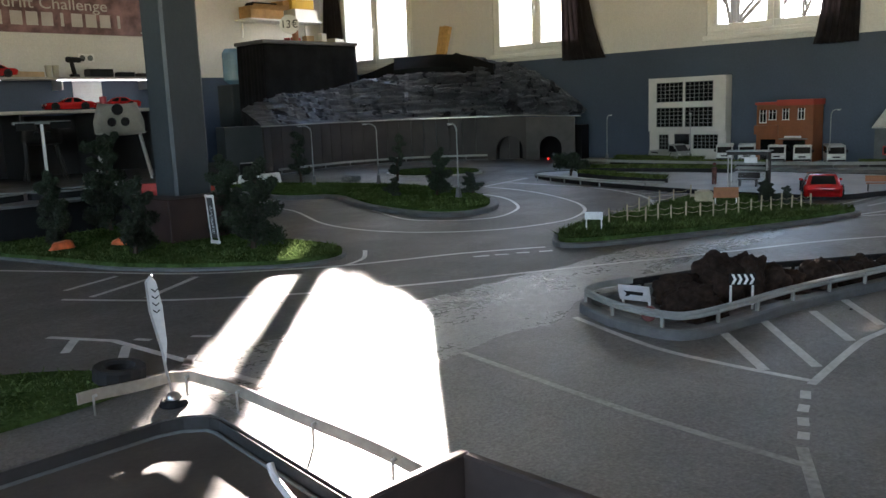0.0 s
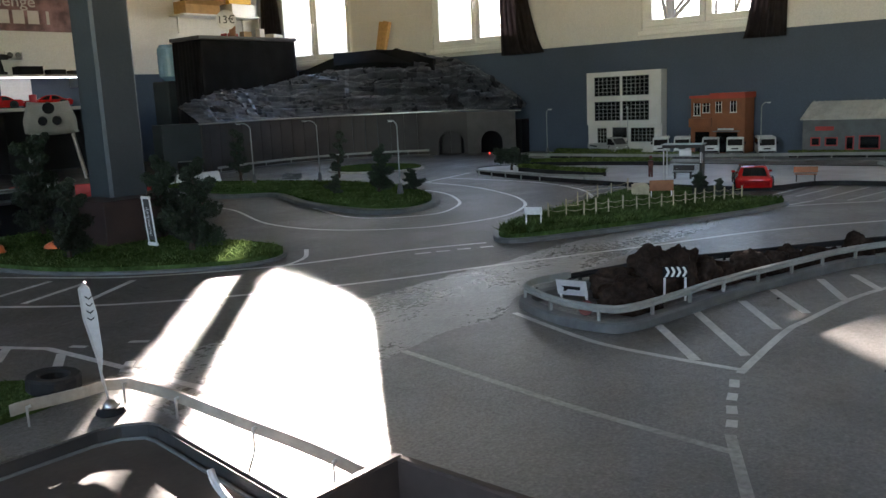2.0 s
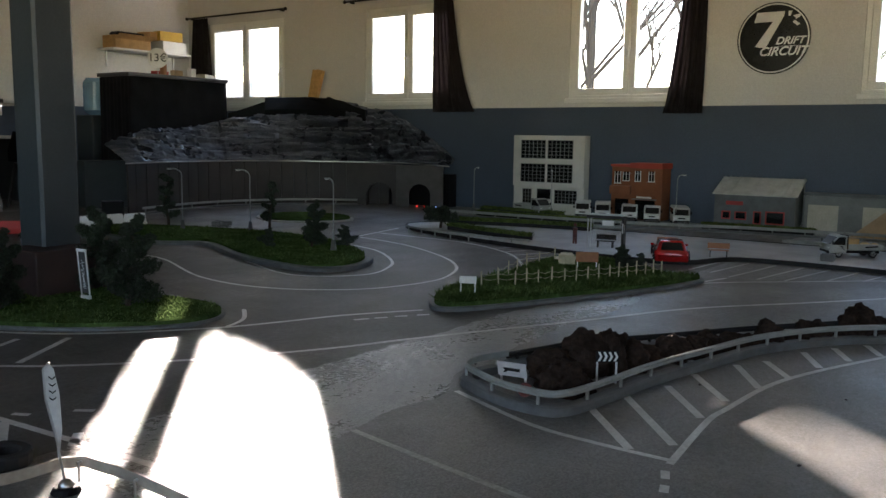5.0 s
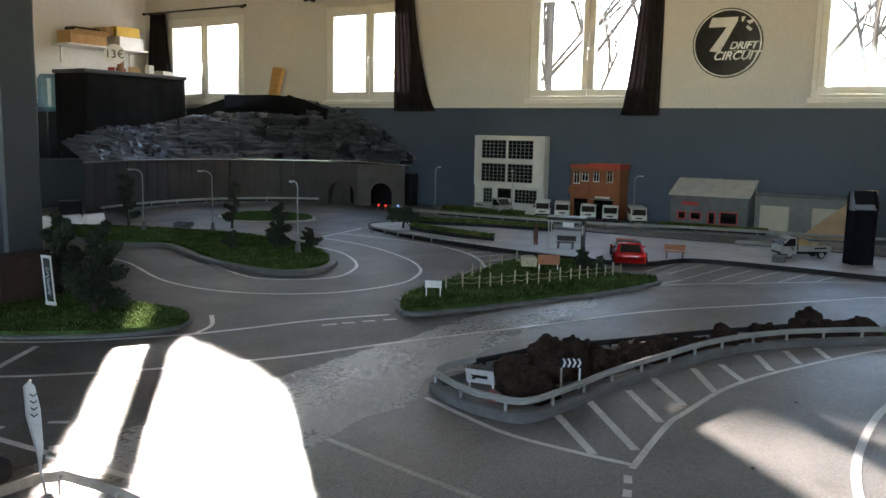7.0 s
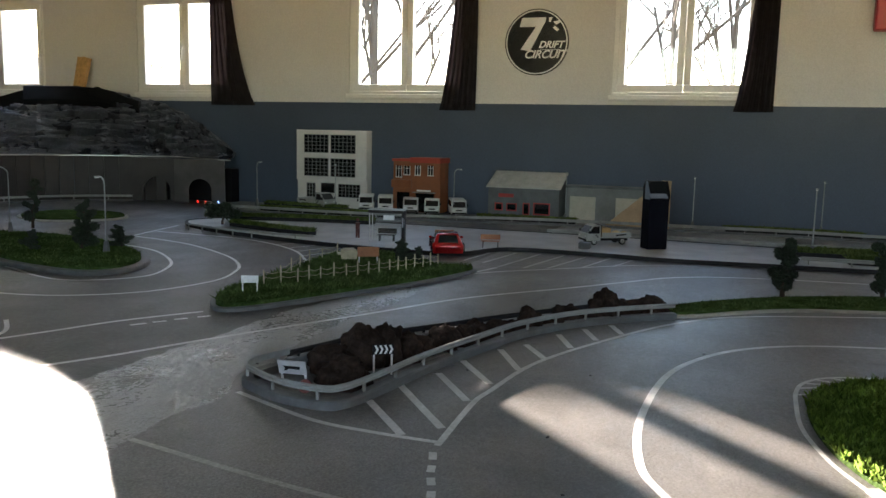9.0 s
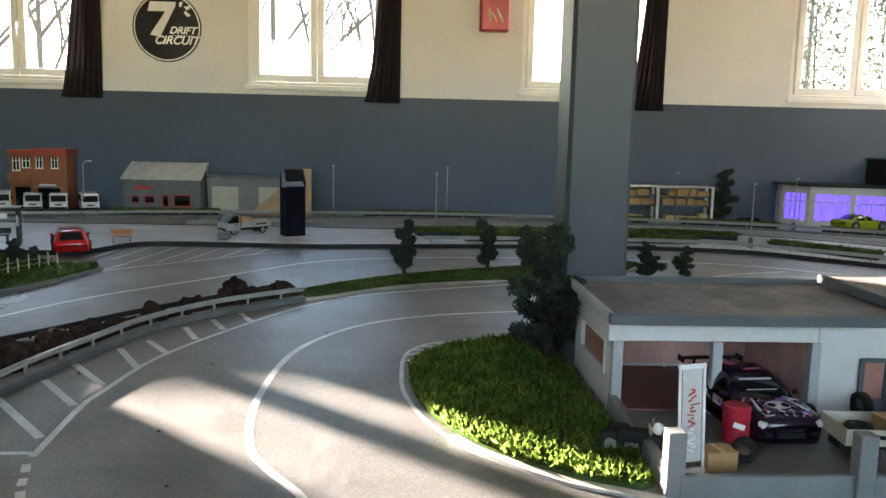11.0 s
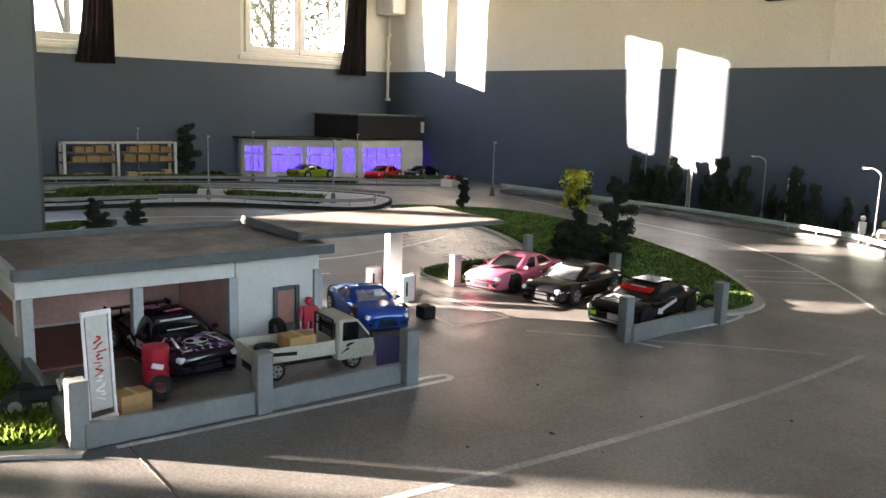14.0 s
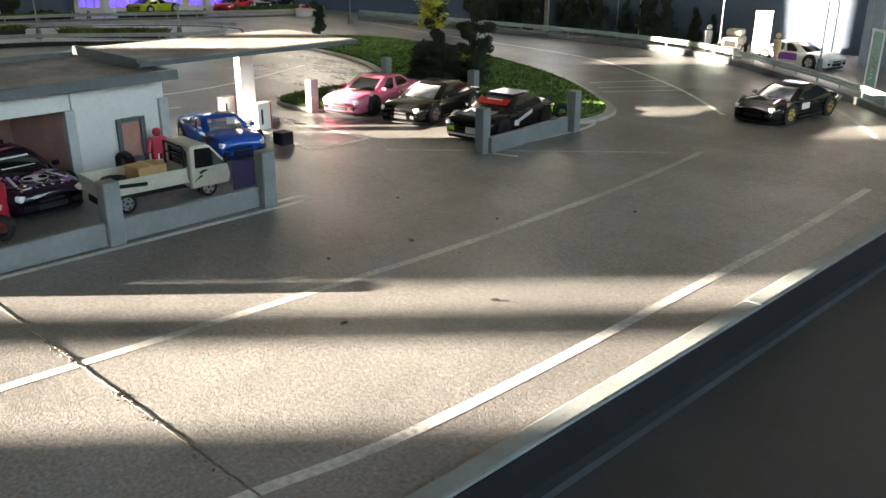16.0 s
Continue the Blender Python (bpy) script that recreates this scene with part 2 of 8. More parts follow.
# strip of rough glossy screed across the lane
bm = B()
edge_a = [(1.13, 1.45), (1.60, 1.468), (1.83, 1.488), (2.0, 1.46), (2.25, 1.56), (2.67, 1.566), (2.98, 1.580), (3.33, 1.545), (3.62, 1.55)]
edge_b = [(3.72, 1.66), (3.40, 1.76), (2.97, 1.862), (2.63, 1.866), (2.35, 1.884), (2.07, 1.900), (1.75, 1.91), (1.45, 1.90), (1.18, 1.88)]
strip = []
for side in (edge_a, edge_b):
    for k, q in enumerate(smooth_line([(*p, 0) for p in side], 14)):
        strip.append((q.x, q.y + .016 * noise.noise(Vector((q.x * 16, q.y * 2, 0))) + .008 * noise.noise(Vector((q.x * 55, 3, 0)))))
plate(bm, strip, -.01, .0003)
n_a = 14 * (len(edge_a) - 1) + 1
north = [(WW + .5, 1.89), (1.17, 1.882)] + [(x, y + .002) for x, y in strip[n_a:][::-1]] + [(4.6, 1.60), (WX, 1.55), (WX, NY), (WW + .5, NY)]
solid("floor_screed", bm, SCREED, "strip of rippled glossy grey screed in the track floor", "floor")
bm = B()
plate(bm, north, -.012, .0002)
solid("floor_north", bm, NORTHPAINT, "darker matt paint on the far half of the track", "floor")
bm = B()
plate(bm, [(WW, SY - .8), (WX, SY - .8), (WX, NY), (WW, NY)], LOW - 0.1, LOW - 0.004)
solid("floor_lower", bm, DARKFLOOR, "dark grey lower floor beside the raised track", "floor")
bm = B()
cube(bm, ((WW + WX) / 2, (SY - .8 + NY) / 2, TOP + 0.05), (WX - WW + 2 * TH, NY - SY + .8 + 2 * TH, 0.1))
solid("ceiling", bm, CEIL, "plain white ceiling", "ceiling")


def wall_band(name, mt, z0, z1, label):
    bm = B()
    edges = [(NY, WINS[0][0])] + [(WINS[i][1], WINS[i + 1][0]) for i in range(5)] + [(WINS[5][1], SY)]
    lo, hi = max(z0, WZ0), min(z1, WZ1)
    if hi <= lo:
        cube(bm, (WX + TH / 2, (NY + SY) / 2, (z0 + z1) / 2), (TH, NY - SY, z1 - z0))
    else:
        cube(bm, (WX + TH / 2, (NY + SY) / 2, (z0 + lo) / 2), (TH, NY - SY, lo - z0))
        cube(bm, (WX + TH / 2, (NY + SY) / 2, (z1 + hi) / 2), (TH, NY - SY, z1 - hi))
        for a, b in edges:
            cube(bm, (WX + TH / 2, (a + b) / 2, (lo + hi) / 2), (TH, a - b, hi - lo))
    return solid(name, bm, mt, label, "wall")


wall_band("wall_east_lower", BLUE, LOW, DADO, "blue-grey painted lower half of the window wall")
wall_band("wall_east_upper", CREAM, DADO, TOP, "cream painted upper half of the window wall")
def south(x):
    """The south wall runs slightly askew from the window corner."""
    return SY - SKEW * (WX - x)


for nm, c, s in (("south", ((WW + WX) / 2, SY - TH / 2), (WX - WW + 2 * TH, TH)), ("north", ((WW + WX) / 2, NY + TH / 2), (WX - WW + 2 * TH, TH))):
    for part_name, mt, a, b, lab in (("lower", BLUE, LOW, DADO, "blue-grey painted lower half of a plain wall"), ("upper", CREAM, DADO, TOP, "cream painted upper half of a plain wall")):
        bm = B()
        if nm == "south":
            plate(bm, [(WX + TH, south(WX + TH)), (WX + TH, south(WX + TH) - TH), (WW - TH, south(WW) - TH), (WW - TH, south(WW - TH))][::-1], a, b)
        else:
            cube(bm, (*c, (a + b) / 2), (*s, b - a))
        solid(f"wall_{nm}_{part_name}", bm, mt, lab, "wall")


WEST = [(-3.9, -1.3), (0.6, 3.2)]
for part_name, mt, lab in (("lower", BLUE, "blue-grey painted lower half of the wall behind"), ("upper", CREAM, "cream painted upper half of the wall behind")):
    bm = B()
    if part_name == "lower":
        cube(bm, (WW - TH / 2, (SY - .64 + NY) / 2, (LOW + DADO) / 2), (TH, NY - SY + .64, DADO - LOW))
    else:
        cube(bm, (WW - TH / 2, (SY - .64 + NY) / 2, (2.45 + TOP) / 2), (TH, NY - SY + .64, TOP - 2.45))
        ends = [SY - .64] + [v for w in WEST for v in w] + [NY]
        for a, b in zip(ends[::2], ends[1::2]):
            cube(bm, (WW - TH / 2, (a + b) / 2, (DADO + 2.45) / 2), (TH, b - a, 2.45 - DADO))
    solid(f"wall_west_{part_name}", bm, mt, lab, "wall")
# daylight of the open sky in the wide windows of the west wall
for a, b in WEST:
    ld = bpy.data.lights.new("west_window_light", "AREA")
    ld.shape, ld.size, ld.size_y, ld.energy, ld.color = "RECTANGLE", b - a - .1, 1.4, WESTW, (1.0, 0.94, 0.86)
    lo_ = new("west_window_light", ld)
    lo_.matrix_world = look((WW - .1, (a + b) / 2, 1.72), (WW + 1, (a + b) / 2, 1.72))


# ---- columns ----
def column(x, y, w, d, rz):
    bm = B()
    pts = [(-w / 2 + .012, -d / 2), (w / 2 - .012, -d / 2), (w / 2, -d / 2 + .012), (w / 2, d / 2 - .012), (w / 2 - .012, d / 2), (-w / 2 + .012, d / 2), (-w / 2, d / 2 - .012), (-w / 2, -d / 2 + .012)]
    plate(bm, pts, LOW, TOP)
    return solid("column", bm, COLGREY, "blue-grey painted steel column from floor to ceiling", "column", m=pose(x, y, 0, 0, 0, rz))


column(2.19, 3.60, 0.17, 0.18, 0)
column(2.80, -0.555, 0.20, 0.20, 0)
# ---- windows, curtains and what hangs on the walls ----
GLASS = bpy.data.materials.new("window_glass")
GLASS.use_nodes = True
gn = GLASS.node_tree.nodes
gn.remove(gn["Principled BSDF"])
g_t, g_g, g_m = gn.new("ShaderNodeBsdfTransparent"), gn.new("ShaderNodeBsdfGlossy"), gn.new("ShaderNodeMixShader")
g_g.inputs["Roughness"].default_value, g_m.inputs[0].default_value = 0.02, 0.05
GLASS.node_tree.links.new(g_t.outputs[0], g_m.inputs[1])
GLASS.node_tree.links.new(g_g.outputs[0], g_m.inputs[2])
GLASS.node_tree.links.new(g_m.outputs[0], gn["Material Output"].inputs[0])
STEEL = mat("brushed_steel", (0.55, 0.55, 0.54), rough=0.35, metal=1.0, var=0.05)
DARKMETAL = mat("dark_metal", (0.03, 0.028, 0.027), rough=0.5, metal=0.6, var=0.1)


def window(i, y1, y0):
    w = thing(f"window_{i}", "white plastic double casement window with bright daylight behind", "window", kind="structure")
    xi, mid = WX + 0.05, (y0 + y1) / 2
    bm = B()
    for c, s in (((xi, mid, WZ0 + .0125), (.08, y1 - y0, .025)), ((xi, mid, WZ1 - .02), (.08, y1 - y0, .04)),
                 ((xi, y0 + .02, (WZ0 + WZ1) / 2 - .0075), (.08, .04, WZ1 - WZ0 - .065)), ((xi, y1 - .02, (WZ0 + WZ1) / 2 - .0075), (.08, .04, WZ1 - WZ0 - .065))):
        cube(bm, c, s)
    part("window_frame", bm, PVC, w, bevel=.004)
    bm = B()
    cube(bm, (WX - .012, mid, WZ0 - .022), (.03, y1 - y0 + .05, .042))
    part("window_sill", bm, PVC, w, bevel=.006)
    for a, b in ((y0 + .042, mid - .002), (mid + .002, y1 - .042)):
        bm = B()
        z0, z1, t = WZ0 + .027, WZ1 - .042, .056
        for c, s in (((xi - .025, (a + b) / 2, z0 + t / 2), (.060, b - a, t)), ((xi - .025, (a + b) / 2, z1 - t / 2), (.060, b - a, t)),
                     ((xi - .025, a + t / 2, (z0 + z1) / 2), (.060, t, z1 - z0 - 2 * t)), ((xi - .025, b - t / 2, (z0 + z1) / 2), (.060, t, z1 - z0 - 2 * t))):
            cube(bm, c, s)
        sash = part("sash", bm, PVC, w, bevel=.005)
        bm = B()
        cube(bm, (xi - .02, (a + b) / 2, (z0 + z1) / 2), (.006, b - a - 2 * t + .01, z1 - z0 - 2 * t + .01))
        pane = part("pane", bm, GLASS, sash)
        pane.visible_shadow = False
    bm = B()
    cube(bm, (xi - .061, mid, 1.47), (.012, .022, .05))
    cube(bm, (xi - .09, mid, 1.43), (.014, .014, .11))
    tube(bm, (xi - .06, mid, 1.475), (xi - .097, mid, 1.475), .007)
    part("window_handle", bm, PVC, w, bevel=.002)


for i, (y1, y0) in enumerate(WINS):
    window(i + 1, y1, y0)


def curtain(ya, yb, z0, z1, flare=0.0, lean=-1.0, label="dark brown cloth curtain drawn to the side of a window"):
    """A gathered length of cloth, narrow at the top and wider at the hem."""
    c = thing("curtain", label, "curtain", pose(WX - .05, (ya + yb) / 2, z0), "curtains along the window wall")
    bm = B()
    n, rows, grid = 26, 14, []
    for r in range(rows + 1):
        v = r / rows
        w = abs(ya - yb) * (1 - .45 * v ** .7) + flare * (1 - v) ** 3
        row = []
        for k in range(n + 1):
            u = k / n - .5
            fold = .022 * math.sin(k * 1.55 + .6 * math.sin(v * 3)) * (1 - .35 * v) + .008 * math.sin(k * 3.7)
            row.append(bm.verts.new((fold - .01, u * w + lean * (abs(ya - yb) - w) / 2, v * (z1 - z0))))
        grid.append(row)
    for r in range(rows):
        for k in range(n):
            bm.faces.new((grid[r][k], grid[r][k + 1], grid[r + 1][k + 1], grid[r + 1][k]))
    bmesh.ops.solidify(bm, geom=bm.faces[:], thickness=.004)
    part("cloth", bm, CURTAIN, c, smooth=True)
    return c


curtain(8.92, 8.40, .98, 2.07, 0.0, 0.0, label="dark grey-brown curtain hanging in the corner of the room")
curtain(5.17, 4.75, .93, 2.06, .09, 1.0)
curtain(2.80, 2.46, .905, 2.07)
curtain(.36, .07, .92, 2.07)
curtain(-1.82, -2.12, .905, 2.07)
curtain(-4.17, -4.47, .915, 2.07)
for a, b in ((8.9, 7.2), (6.32, 4.6), (3.95, 2.35), (1.55, -.05), (-.7, -2.25), (-2.98, -4.55)):
    r = thing("curtain_rod", "thin black metal curtain rod with end knobs above a window", "curtain rod", pose(WX - .06, (a + b) / 2, 2.085), "curtain rods")
    bm = B()
    tube(bm, (0, (a - b) / 2, 0), (0, (b - a) / 2, 0), .011)
    part("rod", bm, DARKMETAL, r)
    for s in (-1, 1):
        bm = B()
        bmesh.ops.create_uvsphere(bm, u_segments=8, v_segments=6, radius=.02, matrix=Matrix.Translation((0, s * (a - b) / 2, 0)))
        part("knob", bm, DARKMETAL, r, smooth=True)
        bm = B()
        cube(bm, (.03, s * ((a - b) / 2 - .08), -.005), (.06, .014, .03))
        part("bracket", bm, DARKMETAL, r)

# round sign: black disc, white rim, slanted figure and strokes
SIGNBLACK = mat("sign_black", (0.012, 0.013, 0.014), rough=0.18, var=0.1, spec=0.5)
SIGNWHITE = mat("sign_white", (0.75, 0.75, 0.75), rough=0.35, var=0.05)
sign = thing("round_sign", "round glossy black wall sign with white rim and slanted white shapes", "wall sign", pose(WX - .002, 1.95, 1.475, 0, -90, 0))
bm = B()
tube(bm, (0, 0, 0), (0, 0, .02), .272, seg=64)
part("disc", bm, SIGNBLACK, sign)
bm = B()
sweep(bm, [(.258 * math.cos(a), .258 * math.sin(a), .0205) for a in np.linspace(0, 2 * math.pi, 64, endpoint=False)], [(-.005, 0), (.005, 0), (.005, .003), (-.005, .003)], closed=True)
part("rim", bm, SIGNWHITE, sign)
# in the sign's own plane u points up the wall and v towards the south end
for nm, pts in (("figure", [(.20, -.13), (.20, .075), (.165, .07), (-.075, -.055), (-.06, -.135), (.125, -.01), (.125, -.15)]),
                ("stroke", [(.20, .10), (.20, .13), (.16, .115), (.165, .10)]),
                ("stroke", [(.165, .135), (.175, .19), (.155, .19), (.13, .15), (.10, .19), (.085, .17), (.115, .135), (.14, .16)])):
    bm = B()
    extrude(bm, pts, pose(0, 0, .0205) @ Matrix.Diagonal((1, -1, 1, 1)), .002)
    part(nm, bm, SIGNWHITE, sign)
for word, u0, v0, size in (("DRIFT", -.047, .122, .078), ("CIRCUIT", -.130, .072, .092)):
    tcv = bpy.data.curves.new("sign_text", "FONT")
    tcv.body, tcv.size, tcv.align_x, tcv.extrude, tcv.shear, tcv.offset = word, size, "CENTER", .0012, .35, .0022
    tcv.materials.append(SIGNWHITE)
    to = new("lettering", tcv)
    to.parent = sign
    to.matrix_basis = Matrix(((0, 1, 0, u0), (-1, 0, 0, -v0), (0, 0, 1, .0218), (0, 0, 0, 1)))
bm = B()
cube(bm, (-.062, -.12, .0215), (.003, .17, .002))
part("stroke", bm, SIGNWHITE, sign)

# red box with a pale scribble on the wall
RED = mat("red_paint", (0.42, 0.02, 0.04), rough=0.35, var=0.1)
rb = thing("red_box", "red metal wall box with a white drawn mark", "wall box", pose(WX - .06, -.69, 1.51))
bm = B()
cube(bm, (0, 0, .16), (.12, .24, .32))
part("body", bm, RED, rb, bevel=.012)
for k in range(5):
    bm = B()
    tube(bm, (-.0615, -.06 + .025 * k, .07 + .04 * (k % 2)), (-.0615, -.03 + .02 * k, .12 + .03 * ((k + 1) % 3)), .0045, seg=5)
    part("mark", bm, SIGNWHITE, rb)
gb = thing("junction_box", "cream electrical box with a conduit running down the corner", "electrical box", pose(7.02, south(7.02), 1.50))
bm = B()
cube(bm, (0, .075, .113), (.29, .15, .226))
part("body", bm, CREAM, gb, bevel=.008)
bm = B()
cube(bm, (0, .1515, .113), (.27, .004, .206))
part("cover", bm, CREAM, gb, bevel=.002)
for z0, z1 in ((0, -.80), (.226, 1.24)):
    bm = B()
    tube(bm, (.11, .025, z0), (.11, .025, z1), .014)
    part("conduit", bm, CREAM, gb)
for z in (-.18, -.45, -.80):
    bm = B()
    cube(bm, (.11, .020, z), (.045, .04, .03))
    part("clip", bm, CREAM, gb, bevel=.003)
# narrow dark air conditioner on the south wall
ac = thing("air_vent", "long black wall vent high on the plain wall", "vent", pose(2.95, south(2.95) + .03, 1.37, 0, 0, 3.5))
bm = B()
cube(bm, (0, 0, .06), (.5, .06, .12))
part("body", bm, BLACKM, ac, bevel=.008)
for k in range(3):
    bm = B()
    cube(bm, (0, .033, .03 + .03 * k), (.46, .008, .008))
    part("slat", bm, DARKMETAL, ac)
bm = B()
cube(bm, (2.77, south(2.77) + .005, 1.86), (.012, .012, 1.78), rz=3.5)
solid("wall_joint", bm, CREAM, "thin cream cover strip on a wall joint", "trim")
bm = B()
cube(bm, (WX - .004, 6.75, 1.43), (.006, 1.2, .004))
cube(bm, (WX - .004, -2.65, 1.73), (.006, 1.0, .004))
solid("wall_seam", bm, CREAM, "faint horizontal seam in the cream wall panels", "trim")
# red and white poster on the south wall
po = thing("wall_poster", "red wall poster with dark lettering above a white field", "poster", pose(1.57, south(1.57) + .010, .40, 0, 0, 3.5))
POSTERRED = mat("poster_red", (0.42, 0.02, 0.02), rough=0.5)
POSTERWHITE = mat("poster_white", (0.7, 0.7, 0.68), rough=0.5)
bm = B()
cube(bm, (0, 0, .47), (.60, .012, .52))
rp = part("red_field", bm, POSTERRED, po)
bm = B()
cube(bm, (0, 0, .105), (.60, .012, .20))
part("white_field", bm, POSTERWHITE, po)
for k in range(4):
    bm = B()
    cube(bm, (.20 - .13 * k, .007, .33), (.08, .004, .07))
    part("lettering_bar", bm, BLACKM, rp)
# wooden battens leaning in the window bay behind the mountain
WOOD = mat("pale_wood", (0.45, 0.26, 0.09), rough=0.55, var=0.2, scale=20)
for k, (y, tilt) in enumerate(((6.78, 8), (6.72, 12))):
    bm = B()
    cube(bm, (0, 0, .2), (.05, .09, .4))
    solid("wood_batten", bm, WOOD, "yellowish wooden batten leaning on the wall", "batten", kind="", group="leaning battens", m=pose(WX - .10 - .03 * k, y, 1.0, tilt, 6, 0), bevel=.004)

# ---- outside ----
OUTGROUND = mat("outside_ground", (0.28, 0.25, 0.2), rough=0.9, var=0.25, scale=2)
BARK = mat("bark", (0.055, 0.045, 0.036), rough=0.9, var=0.25, scale=12, bump=.004, bscale=40)
ORANGE = mat("orange_boards", (0.62, 0.30, 0.05), rough=0.6, var=0.15, scale=10)
bm = B()
plate(bm, [(WX + TH + .02, -300), (600, -300), (600, 300), (WX + TH + .02, 300)], -.9, -.8)
solid("ground", bm, OUTGROUND, "pale dry ground outside the windows", "ground")


SUNDIMMER = mat("sun_dimmer", (0.30, 0.24, 0.14), rough=0.9, var=0.3, scale=20)
# unseen pale wall, added only to shape the sun entering two windows
SUNBLOCK = mat("sun_block_pale", (0.78, 0.76, 0.72), rough=0.9, var=0.06, scale=3)
profile = [(5.6, 1.32), (6.1, 1.335), (6.45, 1.35), (6.75, 1.365), (7.1, 1.40), (7.5, 1.455), (7.8, 1.49), (8.18, 1.492), (8.32, 1.475), (8.47, 1.452), (8.64, 1.44), (8.78, 1.40), (8.90, 1.385), (8.98, 1.405), (9.10, 1.41)]
bm = B()
tops = [(q.x, q.y + .012 * noise.noise(Vector((q.x * 14, 0, 0))) + .010 * noise.noise(Vector((q.x * 45, 5, 0)))) for q in smooth_line([(*p, 0) for p in profile], 16)]
extrude(bm, [(5.6, -.8)] + tops + [(9.105, -.8)], Matrix(((0, 0, 1, 8.0), (1, 0, 0, 0), (0, 1, 0, 0), (0, 0, 0, 1))), .12)
solid("sun_block_wall", bm, SUNBLOCK, "unseen pale wall added outside to cut the low sun", "wall")
# unseen thin stems, added so that the sun patches fade at their far end
dim_rnd = np.random.RandomState(3)
v, f = [], []
for k in range(506):
    y, l = (dim_rnd.uniform(7.45, 8.86), dim_rnd.uniform(.02, .20)) if k < 490 else (dim_rnd.uniform(8.86, 9.06), dim_rnd.uniform(.10, .55))
    a, b, w = dim_rnd.normal(0, .25), dim_rnd.normal(0, .3 if k < 490 else .1), dim_rnd.uniform(.003, .006)
    x, z = dim_rnd.uniform(8.02, 8.10), np.interp(y, [p[0] for p in tops], [p[1] for p in tops]) - .01
    i = len(v)
    v += [(x - w / 2, y - w / 2, z), (x + w / 2, y + w / 2, z), (x + w / 2, y - w / 2, z), (x + a * l, y + b * l, z + l)]
    f += [(i, i + 1, i + 3), (i + 1, i + 2, i + 3), (i + 2, i, i + 3)]
me = bpy.data.meshes.new("sun_dimming_stems")
me.from_pydata(v, [], f)
me.materials.append(SUNDIMMER)
tagged(new("sun_dimming_stems", me), "unseen thin stems added to soften the edge of the sun patches", "grass", "", "stuff")
# unseen pier, added to give one sun streak its straight left edge
bm = B()
cube(bm, (8.06, 9.57, .70), (.16, 1.00, 3.0))
solid("sun_block_pier", bm, SUNBLOCK, "unseen tall pier added outside to trim one sun streak", "wall", bevel=.01)


def leaves(name, v, f, material, parent, label=""):
    me = bpy.data.meshes.new(name)
    me.from_pydata(v, [], f)
    me.materials.append(material)
    ob = new(name, me)
    ob.parent = parent
    return tagged(ob, label)


def bare_tree(x, y, h, seed, lean=0.0):
    rnd = random.Random(seed)
    t = thing("bare_tree", "leafless winter tree outside the window", "tree", pose(x, y, -.8), "bare trees outside")
    vs, fs = [], []

    def limb(a, b, r0, r1):
        q = (b - a).to_track_quat("Z", "Y")
        i = len(vs)
        for k in range(5):
            o = q @ Vector((math.cos(k * 1.2566), math.sin(k * 1.2566), 0))
            vs.extend((tuple(a + o * r0), tuple(b + o * r1)))
        fs.extend((i + 2 * k, i + (2 * k + 2) % 10, i + (2 * k + 3) % 10, i + 2 * k + 1) for k in range(5))

    def grow(a, d, l, r, depth):
        b = a + d * l
        limb(a, b, r, r * .66)
        if depth >= 5:
            return
        for _ in range(3 if depth < 3 else 2):
            nd = (d + Vector((rnd.uniform(-1, 1), rnd.uniform(-1, 1), rnd.uniform(-.25, .7))) * .85).normalized()
            grow(a + d * l * rnd.uniform(.45, 1), nd, l * rnd.uniform(.5, .75), r * .60, depth + 1)

    trunk = Vector((lean, 0, 1)).normalized()
    grow(Vector((0, 0, 0)), trunk, h * .5, h * .013, 0)
    grow(trunk * h * .4, trunk, h * .4, h * .0105, 1)
    leaves("trunk", vs, fs, BARK, t)


for k, (x, y, h) in enumerate(((26, 12.3, 9), (29, 13.6, 10.5), (25, 10.4, 8.5), (27, 9.2, 9), (31, 15.6, 11), (26, 2.6, 9), (29, 4.4, 10), (27, .9, 8.5), (22, 18.0, 4.2), (28, 6.4, 9), (24, 16.5, 4.4), (25, -9.0, 8), (28, -13.5, 9), (23, -5.5, 8))):
    bare_tree(x, y, h, 11 + k)
sh = thing("board_fence", "orange wooden board fence outside the window", "fence", pose(11.5, -2.5, -.8))
for k in range(12):
    bm = B()
    cube(bm, (0, k * .14 - .8, 1.02), (.03, .13, 2.04 + .02 * (k % 3)))
    part("board", bm, ORANGE, sh)
LEAFP = mat("pale_leaf", (0.07, 0.075, 0.04), rough=0.6, var=0.3, island=.5)


def leaf_quads(c, seed, size):
    """Small leaves turned at random, one at each of the points c."""
    rnd = np.random.RandomState(seed)
    n = len(c)
    a = rnd.normal(size=(n, 3))
    a /= np.linalg.norm(a, axis=1)[:, None]
    b = np.cross(a, rnd.normal(size=(n, 3)))
    b /= np.linalg.norm(b, axis=1)[:, None]
    s = (size * rnd.uniform(.6, 1.3, n))[:, None]
    v = np.stack([c - a * s, c + b * s * .36, c + a * s, c - b * s * .36], 1).reshape(-1, 3)
    return v.tolist(), np.arange(4 * n).reshape(-1, 4).tolist()


hedge = thing("hedge", "loose sunlit hedge outside the last window", "hedge", pose(12.0, -6.2, -.8))
bm = B()
for k in range(6):
    tube(bm, (0, -1.2 + .5 * k, 0), (.1, -1.1 + .5 * k, 4.0), .03, .012, seg=5)
part("stem", bm, BARK, hedge)
rs = np.random.RandomState(5)
